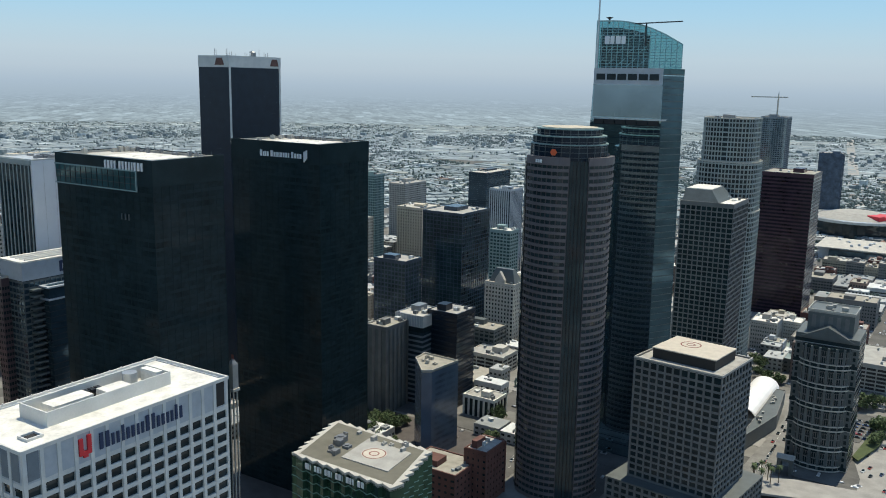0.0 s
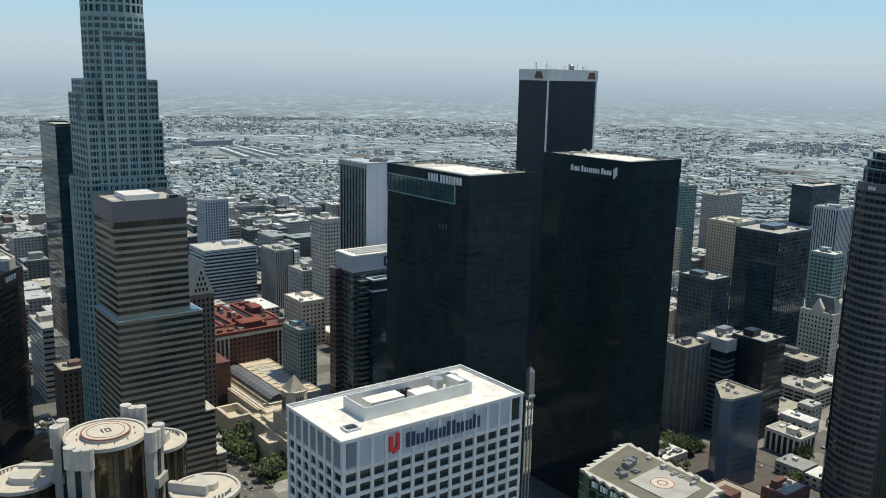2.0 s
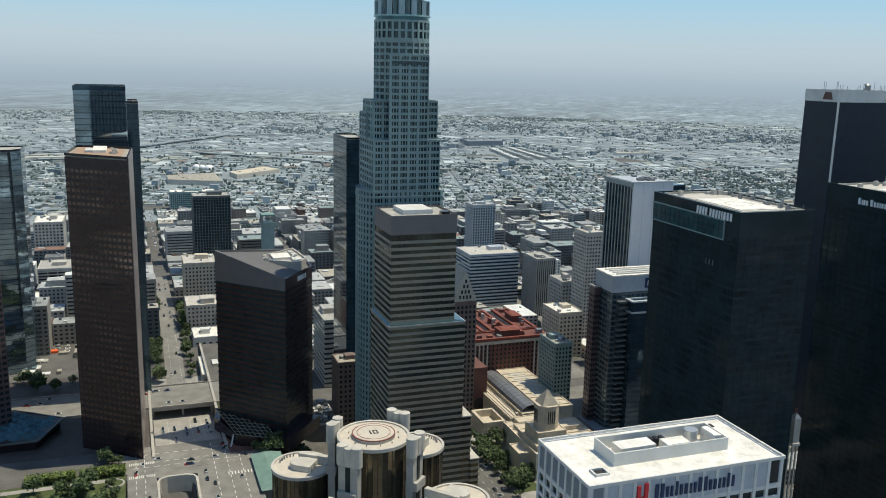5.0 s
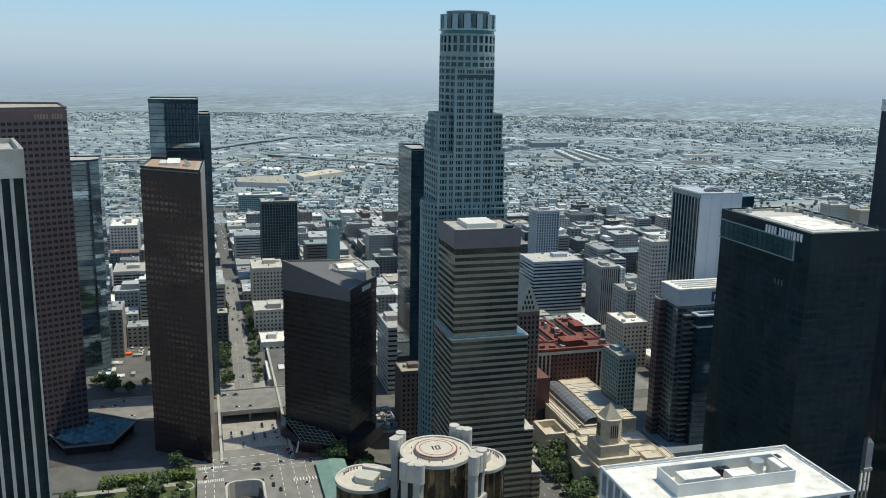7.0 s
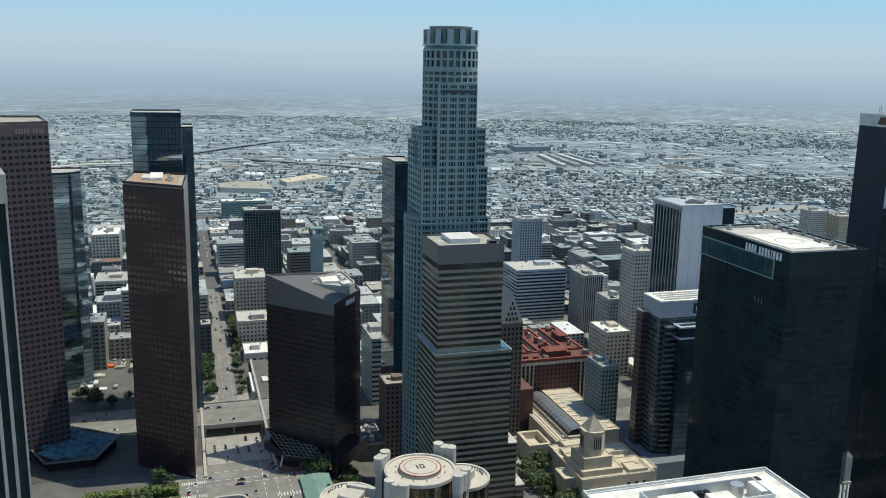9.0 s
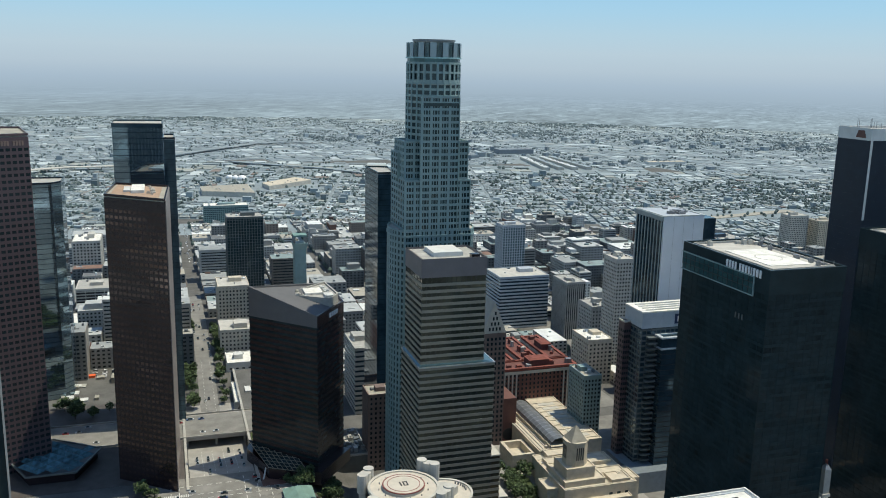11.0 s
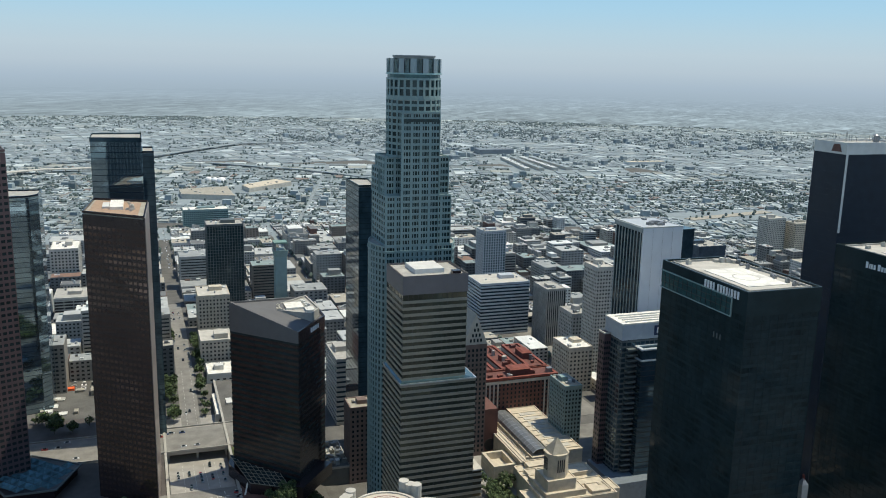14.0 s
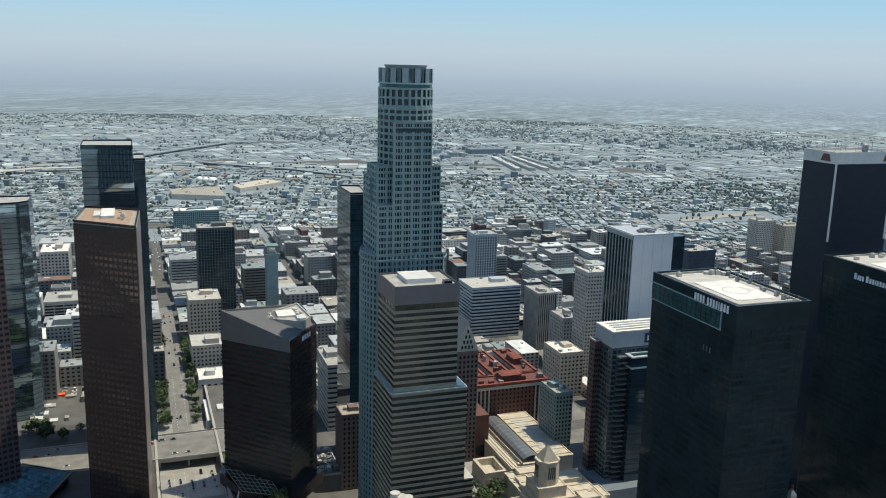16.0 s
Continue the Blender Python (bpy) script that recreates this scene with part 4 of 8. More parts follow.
    pane_mat = bpy.data.materials.get("clear_teal_glass")
    if not pane_mat:
        pane_mat = bpy.data.materials.new("clear_teal_glass")
        pane_mat.use_nodes = True
        pn, pl = pane_mat.node_tree.nodes, pane_mat.node_tree.links
        clear_, shine, both = pn.new("ShaderNodeBsdfTransparent"), pn.new("ShaderNodeBsdfGlossy"), pn.new("ShaderNodeMixShader")
        clear_.inputs[0].default_value, shine.inputs[0].default_value = (0.40, 0.60, 0.62, 1), (0.5, 0.65, 0.68, 1)
        shine.inputs["Roughness"].default_value, both.inputs[0].default_value = 0.08, 0.07
        pl.new(clear_.outputs[0], both.inputs[1])
        pl.new(shine.outputs[0], both.inputs[2])
        pl.new(both.outputs[0], pn["Material Output"].inputs[0])
    for (p, h), (q, g) in zip(front_all, front_all[1:]):
        bm = B()
        v = [bm.verts.new(w) for w in ((p.x, p.y - 0.5, 256.5), (q.x, q.y - 0.5, 256.5), (q.x, q.y - 0.5, g), (p.x, p.y - 0.5, h), (p.x, p.y - 0.6, 256.5), (q.x, q.y - 0.6, 256.5), (q.x, q.y - 0.6, g), (p.x, p.y - 0.6, h))]
        for f in ((3, 2, 1, 0), (4, 5, 6, 7), (0, 1, 5, 4), (2, 3, 7, 6)):
            bm.faces.new([v[k] for k in f])
        part("crown_pane", bm, pane_mat, r, "see-through teal glass")
    for i, (p, h) in enumerate(front):
        part("crown_post", box(B(), p.x - 0.2, p.x + 0.2, p.y - 0.2, p.y + 0.2, 255, h), M["crowngreen"], r)
    for z in np.arange(257.5, 286, 1.75):
        run = [p for p, h in front if z < h - 0.5]
        if len(run) > 1:
            p, q = run[0], run[-1]
            ob = part("crown_rail", box(B(), 0, (q - p).length, -0.15, 0.15, z, z + 0.28), M["crowngreen"], r)
            ob.matrix_basis = pose(p.x, p.y, 0, 0, 0, math.degrees(math.atan2(q.y - p.y, q.x - p.x)))
    for i in range(16):
        (p, h), (q, g) = front[i], front[i + 1]
        bm = B()
        v = [bm.verts.new(w) for w in ((p.x, p.y + 0.3, h - 0.6), (q.x, q.y + 0.3, g - 0.6), (q.x, q.y + 0.3, g + 0.2), (p.x, p.y + 0.3, h + 0.2), (p.x, p.y - 0.3, h - 0.6), (q.x, q.y - 0.3, g - 0.6), (q.x, q.y - 0.3, g + 0.2), (p.x, p.y - 0.3, h + 0.2))]
        for f in ((3, 2, 1, 0), (4, 5, 6, 7), (3, 7, 6, 2), (0, 1, 5, 4)):
            bm.faces.new([v[k] for k in f])
        part("crown_edge", bm, M["crowngreen"], r)
        if i % 2 == 0:
            for z in np.arange(258, min(h, g) - 6, 7.8):
                ob = part("crown_brace", box(B(), 0, (q - p).length * 2.0, -0.1, 0.1, -0.16, 0.16), M["crowngreen"], r)
                ob.matrix_basis = Matrix.Translation((p.x, p.y, z)) @ pose(0, 0, 0, 0, 0, math.degrees(math.atan2(q.y - p.y, q.x - p.x))) @ pose(0, 0, 0, 0, -42, 0)
    part("spire", prism(B(), circle(0.9, 10, -266.5, -374), 250, 338, circle(0.25, 10, -266.5, -374)), M["silver"], r)
    for k, w in enumerate((3.0, 2.6, 3.0, 2.6)):
        p = a.lerp(b, 0.10 + 0.065 * k)
        ob = part("sign_bar", box(B(), 0, w, -0.9, -0.4, 271.5, 276.5), M["signwhite"], r)
        ob.matrix_basis = pose(p.x, p.y, 0, 0, 0, 194)
    part("crane_mast", box(B(), -296, -295.2, -381, -380.2, 270, 284), M["darkmetal"], r)
    ob = part("crane_arm", box(B(), -7, 22, -0.4, 0.4, 0, 0.7), M["darkmetal"], r)
    ob.matrix_basis = pose(-295.6, -380.6, 284, 0, -3, 198)
    part("dish", prism(B(), circle(0.6, 12, -272, -378), 284, 287), M["darkmetal"], r)
    part("dish_bowl", prism(B(), circle(0.8, 12, -272, -378), 287, 288.2, circle(2.4, 12, -272, -378)), M["darkmetal"], r)
    return r


def glass_low_tower():
    """Glass block with saw-tooth edges and a helipad."""
    a, b, c, d = (-265.2, -87.2), (-257.0, -123.3), (-307.0, -120.3), (-314.7, -85.8)
    pts = ccw([a, b, c, d])
    r = thing("office_block", "green mirrored glass office block with a tan roof and helipad", "building", -286, -104)
    def saw(p, q, n, out):
        p, q = Vector(p), Vector(q)
        u = (q - p).normalized()
        nrm = Vector((u.y, -u.x)) * out
        res = []
        for i in range(n):
            s = p.lerp(q, i / n)
            e = p.lerp(q, (i + 1) / n)
            res += [tuple(s), tuple(e - u * 0.6 + nrm)]
        return res
    full = []
    for k in range(4):
        p, q = pts[k], pts[(k + 1) % 4]
        full += saw(p, q, 7, 2.3) if math.dist(p, q) < 42 else saw(p, q, 9, 1.6)
    top = 97.7
    part("body", prism(B(), full, 0, top - 1), M["g_green"], r)
    floors(r, full, 2, top - 2, 3.9, 0.4, M["copper"], 0.08)
    part("parapet", prism(B(), full, top - 1.6, top), M["pale"], r, "stepped pale parapet")
    part("roof", prism(B(), offset(pts, -1.2), top - 2, top + 0.05), M["oliveroof"], r)
    top += 0.85
    cx, cy = -291.5, -104.5
    part("helipad", prism(B(), [(cx - 12, cy - 9), (cx + 11, cy - 11), (cx + 9, cy + 10), (cx - 14, cy + 10)], top - 1, top - 0.4), M["concrete"], r)
    part("helipad_disc", prism(B(), circle(5.2, 32, cx, cy), top - 0.45, top - 0.36), M["padpaint"], r)
    part("helipad_ring", ring(B(), circle(4.9, 32, cx, cy), circle(4.5, 32, cx, cy), top - 0.4, top - 0.32), M["padred"], r)
    part("helipad_mark", ring(B(), circle(2.2, 24, cx, cy), circle(1.7, 24, cx, cy), top - 0.4, top - 0.32), M["padred"], r)
    roof_clutter(r, -280, -268, -114, -94, top - 0.8, 9, 11, M["greymetal"], 4)
    roof_clutter(r, -303, -270, -119, -112, top - 0.8, 6, 12, M["concrete"], 3)
    sign_bars(r, (-271, -87.2), (-303, -86.3), top - 5.2, [1.2, .8, .8, .8, .8, .8, .8, .8, .8, .8, .8, .8, .5, 1.2, .8, .8, .8], 2.4, M["signwhite"], 1.3, 0.35)
    return r


def grid_block():
    """Square white concrete office block with a helipad on a dark penthouse."""
    pts = ccw([(-327.0, -309.0), (-378.0, -303.4), (-383.6, -346.0), (-334.0, -353.0)])
    top = 92.0
    r = thing("office_block", "grey concrete office block with a deep window grid and rooftop helipad", "building", -355, -328)
    part("body", prism(B(), pts, 0, top - 2), M["g_black"], r)
    floors(r, pts, 18, top - 2, 3.95, 1.3, M["greige"], 0.5)
    piers(r, pts, 0, top - 1.2, 4.7, 1.1, M["greige"], 0.6)
    part("crown_band", ring(B(), offset(pts, 0.7), offset(pts, -0.3), top - 1.3, top), M["greige"], r)
    roof_top(r, offset(pts, 0.75), top + 0.1, M["roof"], 1.0, M["concrete"], 0.6)
    low = offset(pts, 9.0)
    part("podium", prism(B(), low, 0, 17.0), M["g_black"], r)
    floors(r, low, 1, 17, 4.0, 1.5, M["greige"], 0.5)
    piers(r, low, 0, 17, 4.7, 1.4, M["greige"], 0.6)
    # slate colour puts the shade on the podium roof
    part("podium_roof", ring(B(), offset(low, 0.7), offset(pts, -0.5), 17, 18), M["slate"], r)
    pen = offset(pts, -7.0)
    part("penthouse", prism(B(), pen, top - 1, top + 5.0), M["black"], r)
    part("penthouse_roof", prism(B(), offset(pen, 0.4), top + 5, top + 5.6), M["padpaint"], r)
    cx, cy = -352.0, -332.0
    part("helipad_ring", ring(B(), circle(6, 32, cx, cy), circle(5.3, 32, cx, cy), top + 5.6, top + 5.7), M["padred"], r)
    part("helipad_mark", ring(B(), circle(2.6, 24, cx, cy), circle(2.0, 24, cx, cy), top + 5.6, top + 5.7), M["padred"], r)
    roof_clutter(r, -378, -340, -347, -342, top, 8, 21, M["greymetal"], 3)
    n = len(pts)
    for e in range(n):
        p, q = pts[e], pts[(e + 1) % n]
        if (p[1] + q[1]) / 2 > -330 or (p[0] + q[0]) / 2 < -375:
            cols = round(math.dist(p, q) / 4.7)
            panes(r, p, q, top - 5 - 3.95 * 17 + 1.4, 17, cols, 3.95, 3.3, 2.5, M["g_grey"], 0.1, limit=150)
    return r


def bundle_hotel():
    """Hotel of round bronze mirrored towers round a taller middle one with a helipad."""
    r = thing("hotel", "bronze mirrored glass hotel of round towers with concrete lift shafts", "building", -150.7, 69.4)

    def drum(cx, cy, rad, top):
        c = circle(rad, 44, cx, cy)
        d = part("drum", prism(B(), c, 0, top - 1.4), M["g_bronze"], r, "bronze mirrored glass drum")
        floors(d, c, 2, top - 1.6, 3.2, 0.22, M["black"], 0.06, "floor_line")
        bars = B()
        for x, y in c:
            prism(bars, circle(0.12, 4, cx + (x - cx) * 1.003, cy + (y - cy) * 1.003), 0, top - 1.5)
        tagged(part("mullions", bars, M["black"], d), kind="stuff")
        part("rim", ring(B(), circle(rad + 0.7, 44, cx, cy), circle(rad - 0.5, 44, cx, cy), top - 1.5, top), M["pale"], d)
        part("roof_deck", prism(B(), circle(rad - 0.4, 44, cx, cy), top - 1.4, top - 0.6), M["padpaint"], d)
        return d

    def cluster(px, py, top):
        a = math.atan2(py - cy, px - cx)
        m = pose(px, py, 0, 0, 0, math.degrees(a))
        put = lambda pts: [tuple((m @ Vector((u, v, 0))).to_2d()) for u, v in pts]
        s = part("lift_shaft", prism(B(), put(rect(-1.5, 1.7, -4.6, 4.6)), 0, top - 6), M["concrete"], r)
        part("lift_glass", prism(B(), put(rect(1.6, 2.1, -1.1, 1.1)), 0, top - 8), M["g_black"], s)
        for v in (-3.5, 0.0, 3.5):
            part("shaft_lobe", prism(B(), [tuple((m @ Vector((u, w, 0))).to_2d()) for u, w in circle(2.4, 14, 0.4, v)], top - 8.5, top - (0.0 if v else 0.6)), M["pale"], s)
        part("landing", prism(B(), put(rect(-2.0, 3.4, -4.2, 4.2)), top - 24, top - 20), M["concrete"], s)

    cx, cy = -152.3, 69.9
    d = drum(cx, cy, 15.3, 112.0)
    part("helipad", prism(B(), circle(9.4, 44, cx, cy), 110.5, 113.0), M["concrete"], d)
    part("helipad_red_ring", ring(B(), circle(9.5, 44, cx, cy), circle(9.0, 44, cx, cy), 112.7, 113.1), M["padred"], d)
    part("helipad_disc", prism(B(), circle(8.9, 44, cx, cy), 112.9, 113.12), M["padpaint"], d)
    part("helipad_line", ring(B(), circle(7.4, 44, cx, cy), circle(7.1, 44, cx, cy), 113.1, 113.2), M["padred"], d)
    part("helipad_digit", box(B(), cx - 1.9, cx + 1.9, cy + 1.1, cy + 1.75, 113.1, 113.2), M["black"], d)
    part("helipad_digit", ring(B(), rect(cx - 1.9, cx + 1.9, cy - 1.9, cy + 0.3), rect(cx - 1.25, cx + 1.25, cy - 1.3, cy - 0.3), 113.1, 113.2), M["black"], d)
    for k in range(12):
        a = 2 * math.pi * k / 12
        part("perimeter_light", box(B(), cx + 11.2 * math.cos(a) - 0.2, cx + 11.2 * math.cos(a) + 0.2, cy + 11.2 * math.sin(a) - 0.2, cy + 11.2 * math.sin(a) + 0.2, 111, 112.2), M["greymetal"], d)
    for px, py in DRUMS:
        d = drum(px, py, 13.0, 93.0)
        a = math.atan2(cy - py, cx - px)
        m = pose(px, py, 0, 0, 0, math.degrees(a))
        put = lambda pts: [tuple((m @ Vector((u, v, 0))).to_2d()) for u, v in pts]
        part("roof_house", prism(B(), put([(4.5 * math.cos(t), 4.5 * math.sin(t) - 1.5) for t in np.linspace(math.pi / 2, 3 * math.pi / 2, 14)] + [(6.5, -6.0), (6.5, 3.0)]), 91.5, 95.2), M["pale"], d, "curved pale roof house")
        part("roof_wall", prism(B(), put(rect(-3.0, 13.0, 3.2, 5.6)), 91.5, 96.4), M["pale"], d)
        for k in range(6):
            t = math.pi * 0.75 + 0.16 * k
            part("gondola_rail", box(B(), px + 10.5 * math.cos(a + t) - 0.3, px + 10.5 * math.cos(a + t) + 0.3, py + 10.5 * math.sin(a + t) - 0.3, py + 10.5 * math.sin(a + t) + 0.3, 92, 93.8), M["greymetal"], d)
    for px, py, top in CLUSTERS:
        cluster(px, py, top)
    part("podium", box(B(), -188, -114, 34, 106, 0, 20), M["concrete"], r)
    return r


DRUMS = [(-133.0, 98.0), (-183.0, 41.5), (-127.0, 42.0), (-186.0, 98.0)]
CLUSTERS = [(-167.0, 84.0, 115.0), (-142.0, 84.5, 116.0), (-139.5, 55.0, 116.0), (-166.5, 55.5, 116.0)]


union_tower()
hastings_tower()
national_tower()
slim_dark_tower()
citi_tower()
round_tower()
chamfer_tower()
ribbed_tower()
lobed_tower()
sail_tower()
glass_low_tower()
grid_block()
bundle_hotel()
granite_grid_tower("office_tower", "tall reddish brown granite tower with square punched windows", [(105.9, 246.0), (165, 259), (166, 300), (92, 310), (84.5, 292)], 22, 248.2, M["brownlight"], 3.7, 4.0, 2.5, 1.9, (3, 4), 170)
granite_grid_tower("office_tower", "dark brown polished granite tower with a triangular plan", [(68.8, 201.5), (40.5, 165.8), (102.5, 163.2), (120.9, 197.0)], 24, 214.2, M["brown"], 3.6, 4.0, 2.4, 1.9, (0, 1), 150, "g_amber")
deck = thing("roof_deck", "terracotta roof deck with white plant on the brown tower", "roof deck", 80, 182, 212)
part("deck", prism(B(), ccw([(67.6, 198.4), (45.5, 169.8), (100.5, 167.2), (116.5, 195.6)]), 211.6, 213.15), M["terracotta"], deck)
part("plant_roof", box(B(), 74, 103, 178, 186, 213.15, 215.0), M["whiteroof"], deck)
part("plant_roof", box(B(), 80, 98, 186.5, 190.5, 213.15, 214.4), M["white"], deck)
roof_clutter(deck, 66, 104, 171, 177, 213.1, 9, 71, M["pale"], 2.5)
# pale sheet over the brown tower's face, painted as the sun's gleam
side = thing("tower_flank", "polished granite flank of the brown tower, painted pale as sunlit", "building", 72, 164, 24)
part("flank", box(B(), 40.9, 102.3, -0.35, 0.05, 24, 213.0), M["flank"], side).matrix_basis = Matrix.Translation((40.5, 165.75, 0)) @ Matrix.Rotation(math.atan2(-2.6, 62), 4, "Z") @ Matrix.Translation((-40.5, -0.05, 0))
wf_sign = thing("wall_sign", "bronze lettered sign high on the granite tower", "sign", 95, 270, 236)
for k in range(10):
    if k != 5:
        p = Vector((84.5, 292)).lerp(Vector((105.9, 246.0)), 0.62 + 0.034 * k)
        ob = part("sign_bar", box(B(), -0.6, 0.6, -0.35, 0.0, 240.6, 243.6), M["copperbrown"], wf_sign)
        ob.matrix_basis = pose(p.x, p.y, 0, 0, 0, -65)
banded_tower("office_tower", "blue glass tower with stepped corners", [(150.5, 199), (146, 165.5), (190, 165.5), (190, 199)], 25, 251.5, 4.0, 0.35, M["g_navy"], M["g_blue2"], 0.06, 3, M["g_blue"])
banded_tower("office_tower", "dark blue glass tower shoulder", [(158, 165.4), (158, 157.5), (192, 157.5), (192, 165.4)], 25, 241.0, 4.0, 0.35, M["g_navy"], M["g_blue"], 0.06)
banded_tower("office_tower", "curved dark glass tower", [(225, 263), (228, 249), (236, 243), (262, 243), (262, 270), (230, 270)], 25, 201, 4.0, 0.35, M["g_navy"], M["g_blue2"], 0.06)
banded_tower("office_tower", "dark glass tower with blue faceted ends", [(122, 16.5), (122, 4.5), (160, 0), (165, 16.5)], 5, 218, 4.0, 0.6, M["g_black"], M["g_blue"], 0.1)


# ---- middle distance: single buildings ----
def block(name, label, cx, cy, dx, dy, z0, top, wall, glazing, step=3.8, band=1.7, bay=4.0, pier=1.6, roofm=None, proud=0.35, rz=0.0, seed=1, clutter=5, penthouse=True, group=""):
    """A building with glazing behind a lattice of storeys and piers, a parapet roof and roof plant."""
    r = thing(name, label, "building", cx, cy, z0, group=group)
    m = pose(cx, cy, 0, 0, 0, rz)
    turn = lambda pts: [tuple((m @ Vector((u, v, 0))).to_2d()) for u, v in pts]
    pts = turn(rect(-dx / 2, dx / 2, -dy / 2, dy / 2))
    part("glazing", prism(B(), pts, z0, top - 0.8), glazing, r)
    bm = B()
    if step:
        z = z0 + 1
        while z + band < top - 1:
            ring(bm, offset(pts, proud), offset(pts, -0.05), z, z + band)
            z += step
    ring(bm, offset(pts, proud + 0.05), offset(pts, -0.05), top - 2.6, top - 0.5)
    if bay:
        for e in range(4):
            places, a = along(pts[e], pts[(e + 1) % 4], max(2, round(math.dist(pts[e], pts[(e + 1) % 4]) / bay)))
            ca, sa = math.cos(radians(a)), math.sin(radians(a))
            for x, y in places[:-1]:
                q = [(x + u * ca - v * sa, y + u * sa + v * ca) for u, v in ((-pier / 2, -proud - 0.06), (pier / 2, -proud - 0.06), (pier / 2, 0.05), (-pier / 2, 0.05))]
                prism(bm, q, z0, top - 0.5)
    tagged(part("wall", bm, wall, r), kind="stuff")
    part("roof", prism(B(), offset(pts, -0.3), top - 1.2, top - 0.6), roofm or M["roof"], r)
    part("parapet", ring(B(), offset(pts, proud + 0.1), offset(pts, -0.35), top - 1.3, top), wall, r)
    rnd = random.Random(seed)
    if penthouse:
        w, d = dx * rnd.uniform(0.2, 0.4), dy * rnd.uniform(0.25, 0.45)
        ox, oy = rnd.uniform(-0.2, 0.2) * dx, rnd.uniform(-0.2, 0.2) * dy
        part("penthouse", prism(B(), turn(rect(ox - w / 2, ox + w / 2, oy - d / 2, oy + d / 2)), top - 0.7, top + rnd.uniform(2.5, 4.5)), wall, r)
    units = B()
    for _ in range(clutter):
        w, d = rnd.uniform(1.2, 4), rnd.uniform(1.2, 4)
        ox, oy = rnd.uniform(-0.42, 0.42) * dx, rnd.uniform(-0.42, 0.42) * dy
        prism(units, turn(rect(ox - w / 2, ox + w / 2, oy - d / 2, oy + d / 2)), top - 0.65, top + rnd.uniform(0.5, 2))
    tagged(part("roof_plant", units, M["lowroofs"], r), kind="stuff")
    return r


EX = []          # plans already built on: x0, x1, y0, y1


def taken(x0, x1, y0, y1, gap=3.0):
    EX.append((x0 - gap, x1 + gap, y0 - gap, y1 + gap))


for plan in ((-302, -271, -16, 50), (-190, -123, -124, -83), (-178, -110, -245, -206), (-35, -5, -330, -278), (-36, 4, -18, 29), (12, 70, -30, 30),
             (33, 100, 55, 115), (-185, -140, 222, 267), (-307, -253, -334, -280), (-326, -256, -426, -370), (-316, -256, -124, -85), (-394, -306, -364, -262),
             (-192, -110, 28, 110), (86, 166, 236, 300), (40, 121, 163, 202), (146, 192, 157, 200), (225, 262, 243, 270), (122, 165, 0, 17),
             (-20, 145, -145, -75), (30, 150, 110, 165), (130, 225, -170, -95), (0, 46, -200, -140), (66, 112, -244, -188), (-20, 120, 165, 260)):
    taken(*plan)

